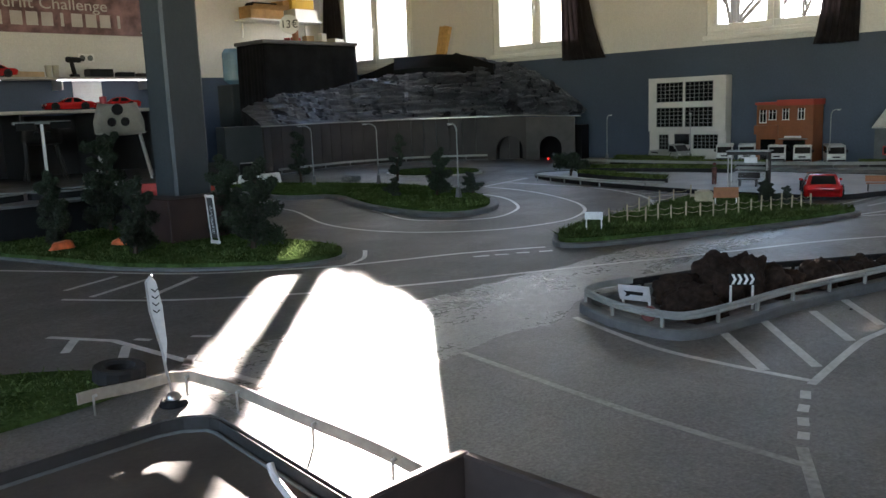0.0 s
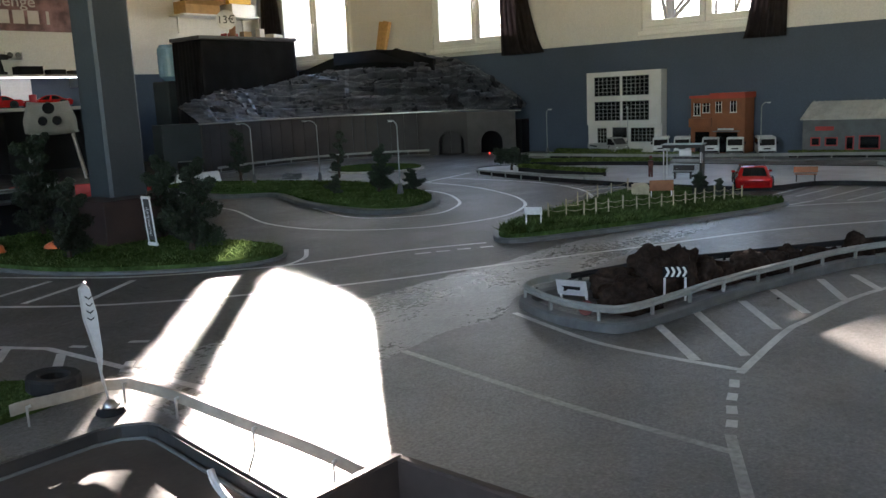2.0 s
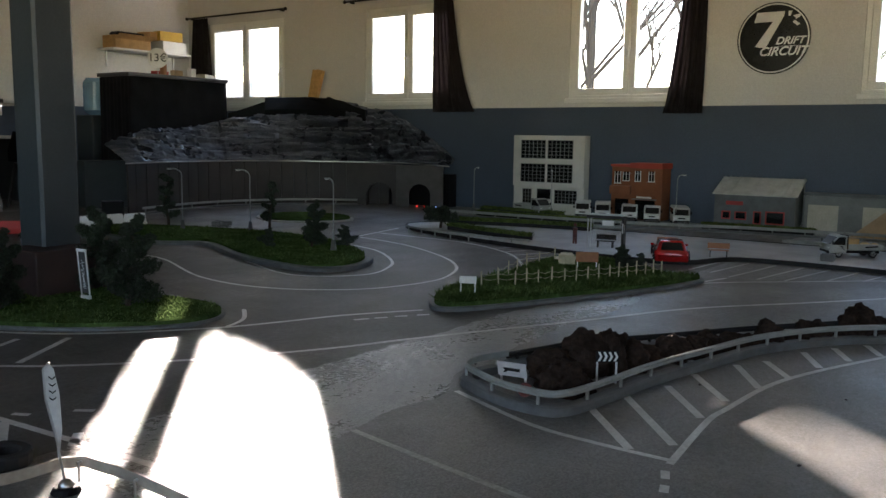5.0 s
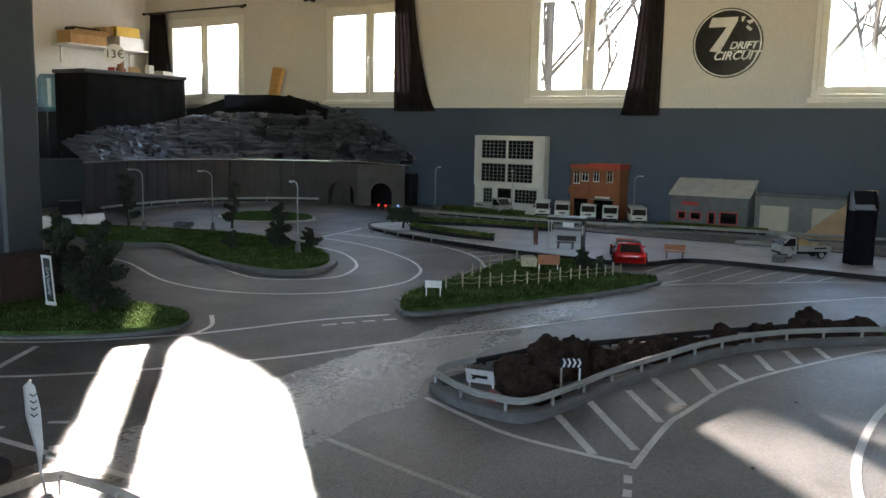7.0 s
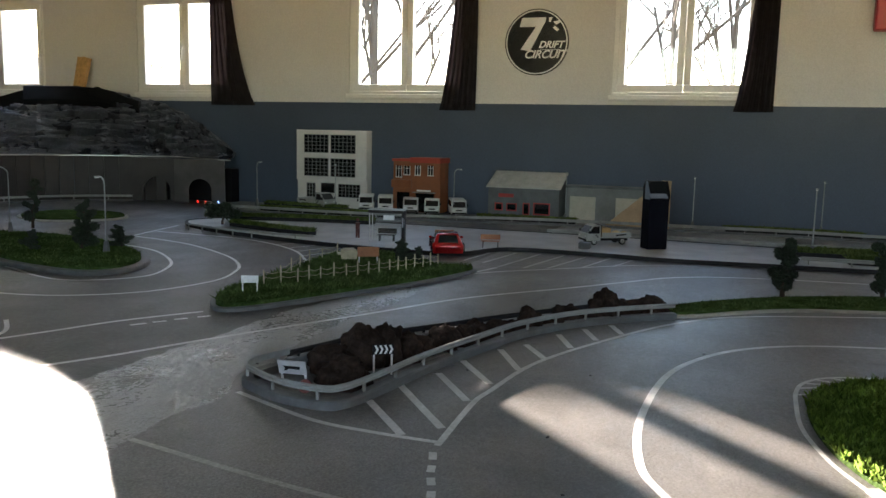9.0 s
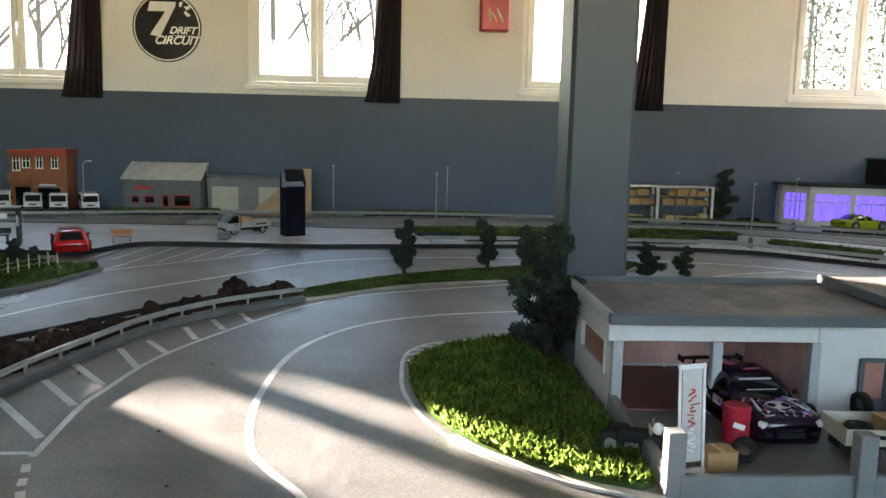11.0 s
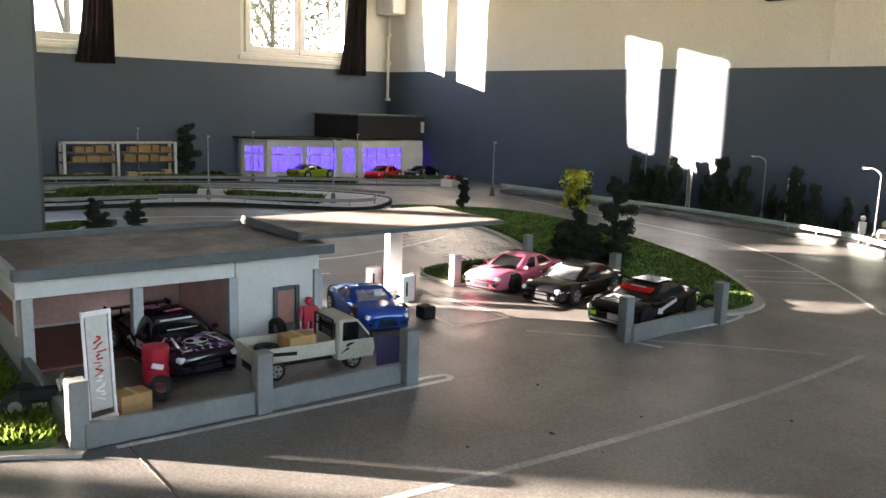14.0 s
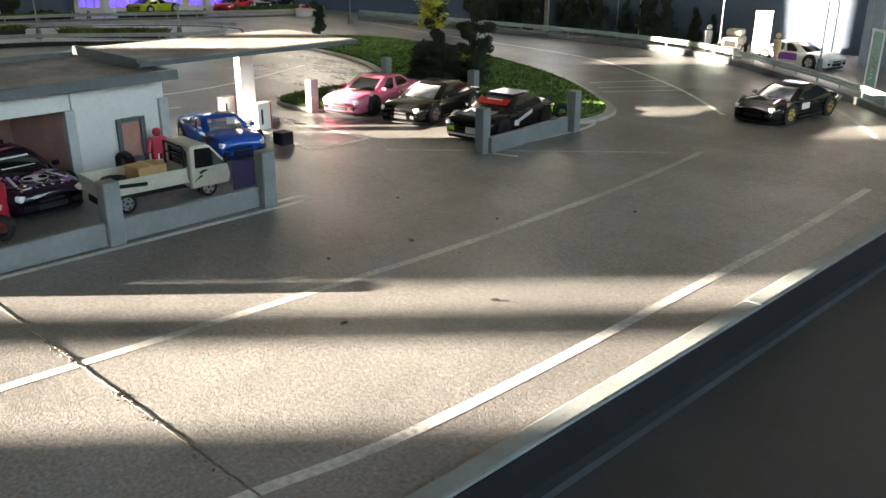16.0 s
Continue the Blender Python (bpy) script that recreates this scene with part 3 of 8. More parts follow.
v, f = leaf_quads(np.c_[rs.normal(0, .35, 15000), rs.uniform(-2.4, 2.2, 15000), 4.4 * rs.uniform(.0, 1, 15000) ** .8], 5, .055)
leaves("foliage", v, f, LEAFP, hedge)

# ---- the track ----
KERB = mat("kerb_grey", (0.105, 0.11, 0.113), rough=0.6, var=0.18, scale=14, bump=.0008, bscale=120)
KERBPALE = mat("kerb_pale", (0.34, 0.33, 0.30), rough=0.65, var=0.15, scale=12, bump=.0008, bscale=120)
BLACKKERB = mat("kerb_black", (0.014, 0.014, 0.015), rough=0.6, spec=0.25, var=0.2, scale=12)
RAILGREY = mat("rail_grey", (0.25, 0.26, 0.25), rough=0.5, var=0.12, scale=16)
RAILGREEN = mat("rail_green_grey", (0.26, 0.33, 0.31), rough=0.5, var=0.12, scale=16)
PLAZA = mat("plaza_grey", (0.35, 0.36, 0.365), rough=0.5, var=0.15, scale=5, bump=.0006, bscale=120)
ROCK = mat("lava_rock", (0.030, 0.020, 0.016), rough=0.95, spec=0.12, var=0.4, scale=14, bump=.006, bscale=60, fine=.3)


RAILWOOD = mat("rail_wood", (0.33, 0.29, 0.235), rough=0.6, var=0.2, scale=18, bump=.0008, bscale=150)
LINEWORN = mat("worn_line_paint", (0.335, 0.33, 0.31), rough=0.6, var=0.2, scale=7, bump=0.001, bscale=95, fine=0.25)


def marking(pts, w=.017, label="worn white painted track line", z=.0006, soft=True):
    """A painted line: a thin strip along a curve."""
    line = smooth_line([(*p, 0) for p in pts], 6) if soft and len(pts) > 2 else [Vector((*p, 0)) for p in pts]
    bm, rows = B(), []
    for i, q in enumerate(line):
        d = (line[min(i + 1, len(line) - 1)] - line[max(i - 1, 0)]).normalized()
        r = Vector((-d.y, d.x, 0)) * w / 2
        rows.append([bm.verts.new(q + r + Vector((0, 0, z))), bm.verts.new(q - r + Vector((0, 0, z)))])
    for a, b in zip(rows, rows[1:]):
        bm.faces.new((a[0], a[1], b[1], b[0]))
    for f in bm.faces:
        if f.normal.z < 0:
            f.normal_flip()
    mid = sum(line, Vector()) / len(line)
    return solid("track_marking", bm, LINEWORN if mid.x < 1.6 and (mid.y < -.2 or .6 < mid.y < 1.7) else LINE, label, "marking")


for p in (
    [(2.05, 1.45), (1.94, 1.17), (1.92, .99), (1.92, .83)],
    [(1.9, .82), (2.21, .84), (2.34, .83), (2.68, .78), (3.08, .62), (3.45, .42), (3.71, .15), (3.97, -.46)],
    [(1.45, .16), (1.68, .22), (1.84, .32), (1.98, .38), (2.28, .415), (2.7, .39), (2.98, .29), (3.17, .14), (3.30, -.08), (3.38, -.39), (3.42, -.75)],
    [(1.66, 1.47), (1.58, 1.01), (1.55, .70)],
    [(1.33, 2.80), (1.53, 2.51), (1.83, 2.24), (2.17, 2.02), (2.48, 1.87), (3.05, 1.57), (3.54, 1.32), (3.99, .96), (4.30, .72), (4.54, .52), (4.70, .18), (4.80, -.5), (4.77, -1.26), (4.62, -1.9), (4.2, -2.5)],
    [(1.25, 3.75), (1.53, 3.27), (1.78, 2.83), (2.11, 2.54), (2.33, 2.42), (2.58, 2.31), (2.84, 2.14)],
    [(2.42, 2.68), (2.30, 2.55), (2.18, 2.50)],
    [(3.08, 4.37), (3.05, 4.01), (2.80, 3.40), (2.80, 2.95), (3.03, 2.62), (3.39, 2.50), (3.67, 2.56), (3.90, 2.70), (4.14, 2.97), (4.40, 3.43), (4.53, 3.93)],
    [(4.53, 3.93), (5.15, 4.05)],
    [(3.55, 4.24), (3.29, 3.64), (3.12, 3.13), (3.34, 2.86), (3.63, 2.93), (3.85, 3.10), (4.08, 3.40), (4.19, 3.75)],
    [(4.80, 3.95), (4.75, 3.23), (4.50, 2.74), (4.18, 2.46), (3.92, 2.30)],
    [(3.62, 1.73), (4.17, 1.48), (4.55, 1.10), (4.85, .77), (5.0, .45)],
    [(4.08, 1.53), (4.41, 1.43)], [(4.45, -2.0), (4.3, -1.6), (4.05, -1.3), (3.9, -1.0)],
    [(1.67, -.55), (1.661, -.9), (1.652, -1.30), (1.655, -1.345), (1.672, -1.358), (1.689, -1.34), (1.692, -1.27)],
    [(1.25, -.20), (1.24, -.47), (1.23, -.58), (1.21, -.82), (1.19, -1.06), (1.165, -1.42), (1.16, -1.99), (1.19, -2.49)],
    [(.80, -.40), (.78, -.57), (.74, -.77), (.72, -1.04), (.705, -1.46), (.69, -1.93), (.69, -2.42)],
    [(4.8, -4.35), (4.1, -4.2), (3.44, -4.10), (2.8, -4.0), (2.35, -3.83), (1.81, -3.45), (1.40, -3.05)],
    [(1.29, -3.62), (1.07, -3.36), (.85, -3.02)],
    [(1.66, -1.98), (1.63, -2.47), (1.67, -2.62)], [(1.67, -2.0), (1.55, -2.04)],
    [(1.22, 2.21), (1.25, 1.86), (1.27, 1.55)], [(1.13, 2.38), (1.22, 2.21)],
    [(3.45, -2.7), (3.25, -2.2), (3.2, -1.8), (3.35, -1.4), (3.6, -1.0)],
):
    marking(p, .02 if p[0][0] < 1.5 else .017)
for a, b in (((2.46, -1.86), (2.04, -1.88)), ((2.04, -1.88), (2.04, -1.66)), ((2.04, -1.66), (2.41, -1.70)), ((2.55, -1.78), (2.78, -2.02)), ((2.60, -2.02), (2.70, -2.0)),
             ((1.89, -1.82), (1.26, -2.40)), ((3.05, -1.45), (3.2, -1.42)), ((2.95, -1.55), (2.92, -1.72))):
    marking([a, b], .017, "thin white painted parking line")
for a, b in (((2.13, 1.10), (1.93, .92)), ((2.29, 1.08), (2.01, .85)), ((2.44, 1.02), (2.23, .86)), ((2.60, 1.0), (2.40, .85)), ((2.78, .93), (2.57, .81)), ((2.88, .87), (2.73, .77)), ((3.07, .80), (2.90, .72)), ((3.19, .73), (3.04, .66)), ((3.30, .65), (3.17, .59)),
             ((1.10, 2.20), (1.17, 2.31)), ((1.14, 2.0), (1.22, 2.14)), ((1.23, 1.88), (1.28, 1.94)),
             ((1.39, 2.93), (1.60, 3.02)), ((1.40, 2.76), (1.65, 2.88)), ((1.50, 2.60), (1.76, 2.77))):
    marking([a, b], .022, "broad white painted hatch bar")
for a, b in (((4.57, 1.67), (4.99, 1.62)), ((4.54, 1.55), (5.02, 1.48)), ((4.45, 1.43), (5.03, 1.34)), ((4.47, 1.30), (5.04, 1.20)), ((4.52, 1.18), (5.05, 1.07)), ((4.62, 1.02), (5.06, .93)), ((4.75, .87), (5.04, .80)),
             ((4.60, 2.92), (4.80, 2.80)), ((4.50, 2.78), (4.76, 2.66)), ((4.40, 2.66), (4.72, 2.53)), ((4.28, 2.54), (4.66, 2.40)), ((4.16, 2.44), (4.5, 2.32)),
             ((2.15, -3.29), (1.94, -3.60)), ((2.05, -3.21), (1.84, -3.48)), ((1.98, -3.14), (1.76, -3.42)),
             ((2.66, .03), (2.70, -.02)), ((2.73, .025), (2.76, -.03)), ((2.79, .005), (2.80, -.05)), ((2.84, -.03), (2.83, -.09)), ((2.88, -.07), (2.86, -.13)), ((2.91, -.13), (2.88, -.18))):
    marking([a, b], .012, "narrow white painted hatch bar")
for a, b in (((2.54, 2.23), (2.59, 2.20)), ((2.61, 2.19), (2.65, 2.16)), ((2.68, 2.15), (2.72, 2.12)), ((2.75, 2.10), (2.79, 2.07)), ((1.26, 2.18), (1.28, 2.14)), ((1.36, 2.09), (1.39, 2.05)), ((1.53, 1.92), (1.56, 1.89)),
             ((1.86, .815), (1.82, .80)), ((1.79, .79), (1.755, .78)), ((1.73, .77), (1.695, .755)), ((1.67, .745), (1.64, .735)), ((1.61, .725), (1.35, .59))):
    marking([a, b], .018, "short white painted dash")
marking([(2.96, -.34), (2.935, -.21), (2.885, -.07), (2.80, .005), (2.70, .033), (2.58, .040), (2.37, .036), (2.18, -.004), (2.06, -.05), (1.95, -.105)], .012, "white painted line along the ground cover", z=.0007)
# expansion joint with pale filler
CRACK = mat("joint_filler", (0.12, 0.106, 0.088), rough=0.9, var=0.4, scale=60, bump=.006, bscale=90)
rnd = random.Random(3)
bm = B()
xs = np.linspace(1.66, .62, 140)
ys = [-.571 - .012 * (1.66 - x) / .75 + .0014 * noise.noise(Vector((x * 40, 2, 0))) for x in xs]
for k in range(139):
    dx, dy = xs[k + 1] - xs[k], ys[k + 1] - ys[k]
    cube(bm, ((xs[k] + xs[k + 1]) / 2, (ys[k] + ys[k + 1]) / 2, .0006), (.0082, rnd.uniform(.0016, .0030), .0022), rz=math.degrees(math.atan2(dy, dx)))
solid("floor_joint", bm, CRACK, "thin straight joint with pale filler in the track floor", "joint")
bm = B()
for x0, x1, n in ((1.345, 1.225, 34), (1.125, .99, 26), (.93, .80, 8), (1.55, 1.40, 4)):
    for k in range(n):
        x = rnd.uniform(x1, x0)
        r = rnd.uniform(.0008, .0024)
        bmesh.ops.create_icosphere(bm, subdivisions=1, radius=r, matrix=pose(x, -.574 + rnd.gauss(0, .0032), r * .5 + .001, rnd.uniform(0, 90), 0, rnd.uniform(0, 180)) @ Matrix.Diagonal((1.5, 1, .7, 1)))
solid("filler_crumbs", bm, CRACK, "crumbled pale filler lying along the floor joint", "debris", kind="stuff")
# specks of rubber on the floor
RUBBER = mat("tyre_rubber", (0.009, 0.009, 0.0095), rough=0.8, var=0.3, bump=.0008, bscale=160)
bm = B()
for k, (x, y) in enumerate(((1.259, -1.312), (1.22, -1.55), (1.02, -1.82), (.93, -1.2), (1.30, -1.12), (1.5, -1.5), (1.05, -.95), (2.5, .95), (3.0, .3), (1.9, 1.9), (2.3, 1.55), (1.7, 2.2), (2.05, .6), (1.75, .5), (2.6, .6))):
    bmesh.ops.create_icosphere(bm, subdivisions=1, radius=.004, matrix=Matrix.Translation((x, y, .0025)) @ Euler((0, 0, k * 1.3)).to_matrix().to_4x4() @ Matrix.Diagonal((2.4 if k % 3 == 0 else 1.2, 1.1, .5, 1)))
solid("debris", bm, RUBBER, "small black rubber crumbs scattered on the track", "debris", kind="stuff")

# ---- turf beds ----


def inside(p, poly):
    """Which of the points p lie within an outline."""
    hit = np.zeros(len(p), bool)
    for i in range(len(poly)):
        (x1, y1), (x2, y2) = poly[i - 1], poly[i]
        if y1 != y2:
            hit ^= ((y1 > p[:, 1]) != (y2 > p[:, 1])) & (p[:, 0] < (x2 - x1) * (p[:, 1] - y1) / (y2 - y1) + x1)
    return hit


def grow_blades(poly, n, seed, h, w, z, spread=.35, vary=(.5, 1.2)):
    rnd = np.random.RandomState(seed)
    poly = np.array(poly)
    p = np.zeros((0, 2))
    while len(p) < n:
        q = rnd.uniform(poly.min(0), poly.max(0), (n * 2, 2))
        p = np.concatenate([p, q[inside(q, poly)]])
    c = np.c_[p[:n], np.full(n, z)]
    a, hh = rnd.uniform(0, 6.283, n), h * rnd.uniform(*vary, n)
    t = np.c_[rnd.normal(0, 1, (n, 2)) * spread * hh[:, None], hh]
    s = np.c_[np.cos(a), np.sin(a), np.zeros(n)] * (w * rnd.uniform(.6, 1.3, n))[:, None]
    v = np.stack([c - s * .5, c + s * .5, c + t * .6 + s * .45, c + t], 1).reshape(-1, 3)
    return v.tolist(), np.arange(4 * n).reshape(-1, 4).tolist()


def turf(label, outline, blades, seed, kerb=None, kw=.03, kh=.022, top=.028, bh=.016, bw=.004, leafy=False, blade=None):
    """A planted bed: kerb, sods and its blades."""
    line = [(p.x, p.y) for p in smooth_line([(*p, 0) for p in outline], 5, True)]
    t = thing("grass_bed", label, "grass bed", pose(0, 0, 0))
    bm = B()
    plate(bm, line, .001, top)
    part("sod", bm, TURF, t)
    v, f = grow_blades(line, blades, seed, bh * (1.0 if leafy else .66), bw, top - .003, .5 if leafy else .7, (.2, 1.7) if leafy else (.5, 1.2))
    b = leaves("grass", v, f, blade or (LEAFY if leafy else BLADE), t)
    tagged(b, "", "", "", "stuff")
    if kerb is not None:
        area = sum(line[i - 1][0] * line[i][1] - line[i][0] * line[i - 1][1] for i in range(len(line)))
        s = 1 if area > 0 else -1
        bm = B()
        sweep(bm, line, [(s * .002, .001), (s * kw, .001), (s * kw, kh - .004), (s * (kw - .004), kh), (s * .002, kh)], closed=True)
        part("kerb", bm, kerb, t)
    return t


LEAFY = mat("ground_cover", (0.125, 0.195, 0.036), through_light=0.68, rough=0.9, spec=0.0, var=0.3, scale=10, island=.5, fine=.2)
garage_bed = [(2.86, -.20), (2.80, -.10), (2.71, -.035), (2.58, .012), (2.36, .008), (2.15, -.04), (1.96, -.135), (1.84, -.24), (1.76, -.36), (1.745, -.46), (1.86, -.47), (2.2, -.46), (2.6, -.45), (2.92, -.38)]
turf("leafy green ground cover beside the model garage with pale kerb", garage_bed, 16000, 1, None, top=.014, bh=.0155, bw=.0095, leafy=True)
bm = B()
sweep(bm, smooth_line([(2.02, -.078, 0), (1.94, -.125, 0), (1.845, -.215, 0), (1.765, -.31, 0), (1.715, -.41, 0), (1.668, -.49, 0)], 6), [(-.016, .0005), (.016, .0005), (.014, .007), (-.014, .007)])
solid("bed_kerb", bm, KERBPALE, "low pale kerb stone at the edge of the ground cover", "kerb", smooth=False)
turf("dark green turf bed with a grey kerb under the column", [(2.24, 2.62), (2.05, 2.64), (1.82, 2.86), (1.66, 3.13), (1.59, 3.40), (1.45, 3.9), (1.3, 4.5), (1.9, 4.5), (2.2, 3.9), (2.30, 3.25), (2.35, 2.80)], 9000, 2, KERB, .014, .012, .026, .02, .005)
turf("winding island of dark turf with a raised grey kerb", [(3.52, 5.40), (3.40, 4.62), (3.58, 4.30), (3.36, 3.75), (3.27, 3.34), (3.28, 3.11), (3.42, 3.03), (3.64, 3.11), (3.86, 3.34), (4.10, 3.80), (4.15, 4.39), (3.98, 5.05), (3.75, 5.5)], 9500, 3, KERB, .045, .024, .036, .02, .006)
turf("small round turf island in the far bend", [(4.86, 5.03), (5.10, 4.72), (5.34, 4.70), (5.55, 5.0), (5.45, 5.42), (5.05, 5.42)], 1500, 4, KERBPALE, .03, .015, .022, .018, .006)
turf("long pointed bed of bright turf with a grey plinth", [(2.90, 2.12), (2.93, 2.01), (3.3, 1.82), (3.8, 1.60), (4.15, 1.50), (4.22, 1.53), (4.20, 1.68), (4.35, 1.9), (4.45, 2.1), (4.3, 2.32), (3.75, 2.28), (3.15, 2.24)], 11000, 5, KERB, .022, .018, .034, .03, .006)
turf("grass bed between the track lanes beside the column", [(3.56, .43), (3.75, .20), (3.9, -.02), (4.02, -.38), (4.1, -.8), (4.35, -1.1), (4.62, -1.2), (4.40, -.55), (4.12, .03), (3.74, .44)], 5000, 6, KERBPALE, .022, .012, .02, .016, .005)
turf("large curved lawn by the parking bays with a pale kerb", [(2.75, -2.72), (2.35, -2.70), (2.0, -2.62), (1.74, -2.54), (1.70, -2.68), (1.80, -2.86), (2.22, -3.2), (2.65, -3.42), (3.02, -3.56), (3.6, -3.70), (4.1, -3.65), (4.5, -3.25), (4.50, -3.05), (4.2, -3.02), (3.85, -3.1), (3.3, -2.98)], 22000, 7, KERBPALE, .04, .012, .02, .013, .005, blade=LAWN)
turf("small strip of turf at the end of the parking bays", [(2.76, -2.06), (2.52, -2.03), (2.48, -2.08), (2.52, -2.2), (2.72, -2.45), (2.80, -2.4)], 900, 8, KERBPALE, .012, .01, .018, .02, .006)
turf("bright green turf at the edge of the lower table", [(.25, 1.80), (.70, 1.78), (.98, 1.79), (1.10, 1.83), (1.08, 1.95), (1.00, 2.05), (.85, 2.15), (.25, 2.5)], 5000, 9, None, top=.012, bh=.016, bw=.005)

# ---- guard rails ----


def guard_rail(pts, label, h=.07, rw=.022, spacing=.2, plinth=0.0, mt=None, pw=.02, soft=True, bank=0.0, group="guard rails"):
    """A beam on short posts, with or without a plinth under it."""
    mt = mt or RAILGREY
    line = smooth_line([(*p, 0) for p in pts], 6) if soft else [Vector((*p, 0)) for p in pts]
    g = thing("guard_rail", label, "guard rail", pose(0, 0, 0), group)
    bm = B()
    sweep(bm, [(p.x, p.y, h) for p in line], [(-.003, -rw), (.001, -rw), (.004, -rw * .75), (.001, -rw * .5), (.004, -rw * .25), (.001, 0), (-.003, 0)])
    part("rail", bm, mt, g)
    if plinth:
        bm = B()
        sweep(bm, line, [(-pw, .001), (pw, .001), (pw, plinth - .004), (pw - .004, plinth), (-pw, plinth)])
        part("plinth", bm, KERB, g)
    run = 0.0
    nxt = .04
    for a, b in zip(line, line[1:]):
        l = (b - a).length
        while nxt <= run + l:
            q = a.lerp(b, (nxt - run) / l)
            bm = B()
            cube(bm, (q.x, q.y, (h + plinth) / 2 - .002), (.007, .007, h - plinth), rz=math.degrees(math.atan2(b.y - a.y, b.x - a.x)))
            part("post", bm, mt, g)
            nxt += spacing
        run += l
    return g


guard_rail([(2.30, 1.44), (2.20, 1.475), (2.125, 1.468), (2.085, 1.42), (2.035, 1.32), (2.018, 1.235), (2.02, 1.165), (2.045, 1.138), (2.10, 1.118), (2.25, 1.09), (2.43, 1.06), (2.70, .99), (2.99, .90), (3.27, .725), (3.53, .44)], "pale grey guard rail on a grey plinth round the lava rocks", .062, .018, .15, .024, None, .016)
guard_rail([(2.30, 1.445), (2.45, 1.39), (2.59, 1.335), (2.82, 1.17), (3.09, .99), (3.36, .78), (3.62, .57)], "dark guard rail behind the lava rocks", .054, .018, .25, .03, BLACKKERB, .012)
edge_rail = thing("guard_rail", "worn pale wooden guard rail with thin metal posts at table edge", "guard rail", pose(0, 0, 0), "guard rails")
rail_line = [(.945, 1.745), (1.02, 1.738), (1.10, 1.728), (1.128, 1.720), (1.144, 1.700), (1.152, 1.665), (1.155, 1.54), (1.148, 1.31), (1.138, 1.115), (1.130, 1.035)]
bm = B()
sweep(bm, [(q.x, q.y, .046 + .0012 * math.sin(k * .7)) for k, q in enumerate(smooth_line([(*p, 0) for p in rail_line], 5))], [(-.0028, -.021), (.0028, -.021), (.0028, -.001), (.002, 0), (-.002, 0), (-.0028, -.001)])
part("rail", bm, RAILWOOD, edge_rail)
for x, y in ((.973, 1.738), (1.1365, 1.703), (1.1485, 1.545), (1.1415, 1.313), (1.131, 1.113)):
    bm = B()
    tube(bm, (x - .003, y - .002, 0), (x - .003, y - .002, .038), .0022, seg=8)
    tube(bm, (x - .0035, y - .002, .036), (x + .004, y, .036), .003, seg=8)
    part("post", bm, STEEL, edge_rail)
guard_rail([(5.0, -4.42), (4.5, -4.46), (3.9, -4.50), (3.5, -4.53), (3.1, -4.54), (2.73, -4.52), (2.3, -4.45), (1.99, -4.30), (1.54, -3.99), (1.2, -3.7), (.97, -3.47), (.7, -3.15)], "pale green-grey guard rail on a plinth along the outer bend", .075, .026, .18, .03, RAILGREEN)
guard_rail([(6.30, 4.6), (6.28, 3.93), (6.32, 3.0), (6.45, 2.4), (6.60, 1.9), (6.68, 1.3), (6.76, .5), (6.80, -.17), (6.72, -1.2), (6.62, -1.8), (6.40, -2.7), (6.02, -3.4), (5.72, -4.0), (5.60, -4.3)], "grey guard rail in front of the wall-side lots", .055, .022, .22, .015, RAILGREY)
guard_rail([(4.55, 6.3), (5.0, 6.42), (5.5, 6.45), (6.0, 6.3), (6.35, 6.05), (6.6, 5.7)], "grey guard rail along the foot of the model mountain", .06, .02, .3, .012)
guard_rail([(5.62, 4.0), (5.85, 3.4), (5.92, 2.6)], "grey guard rail at the back of the planted strip", .055, .018, .2, .0)
guard_rail([(4.97, 3.85), (4.80, 3.3), (4.80, 2.75)], "low grey rail along the front of the planted strip", .05, .014, .16, .0)
guard_rail([(5.86, 1.5), (5.9, .9), (5.86, .1), (5.92, -.8), (5.98, -1.5), (5.85, -2.3), (5.4, -3.0), (4.95, -3.3)], "grey guard rail at the back of the long median", .06, .02, .22, .0)
guard_rail([(5.22, -.1), (5.27, -1.2), (5.18, -1.95), (4.85, -2.45), (4.62, -2.75), (4.62, -3.0), (4.85, -3.15)], "grey guard rail at the front of the long median", .065, .022, .22, .0)

# ---- plaza and median slab ----
slab = [(5.13, 3.92), (4.90, 3.42), (4.72, 2.70), (4.66, 2.10), (4.72, 1.75), (5.05, 1.55), (5.08, 1.0), (5.05, .6), (5.12, .0), (5.20, -1.0), (5.12, -1.95), (4.80, -2.42), (4.52, -2.75), (4.55, -3.0), (4.90, -3.28), (5.35, -3.10), (5.80, -2.5), (6.02, -1.6), (5.95, -.8), (5.90, .1), (5.94, 1.0), (5.92, 2.2), (5.90, 3.0), (5.70, 3.75), (5.40, 4.08)]
line = [(p.x, p.y) for p in smooth_line([(*p, 0) for p in slab], 4, True)]
pz = thing("plaza", "long raised light grey slab with black kerb between the lanes", "pavement", pose(0, 0, 0), kind="structure")
bm = B()
plate(bm, line, .001, .022)
part("slab", bm, PLAZA, pz)
bm = B()
sweep(bm, line, [(.001, .001), (.016, .001), (.016, .026), (.001, .026)], closed=True)
part("kerb", bm, BLACKKERB, pz)


HEDGE = mat("hedge_leaf", (0.085, 0.115, 0.036), rough=0.9, var=0.3, scale=10, island=.45, fine=.2, spec=0.0)


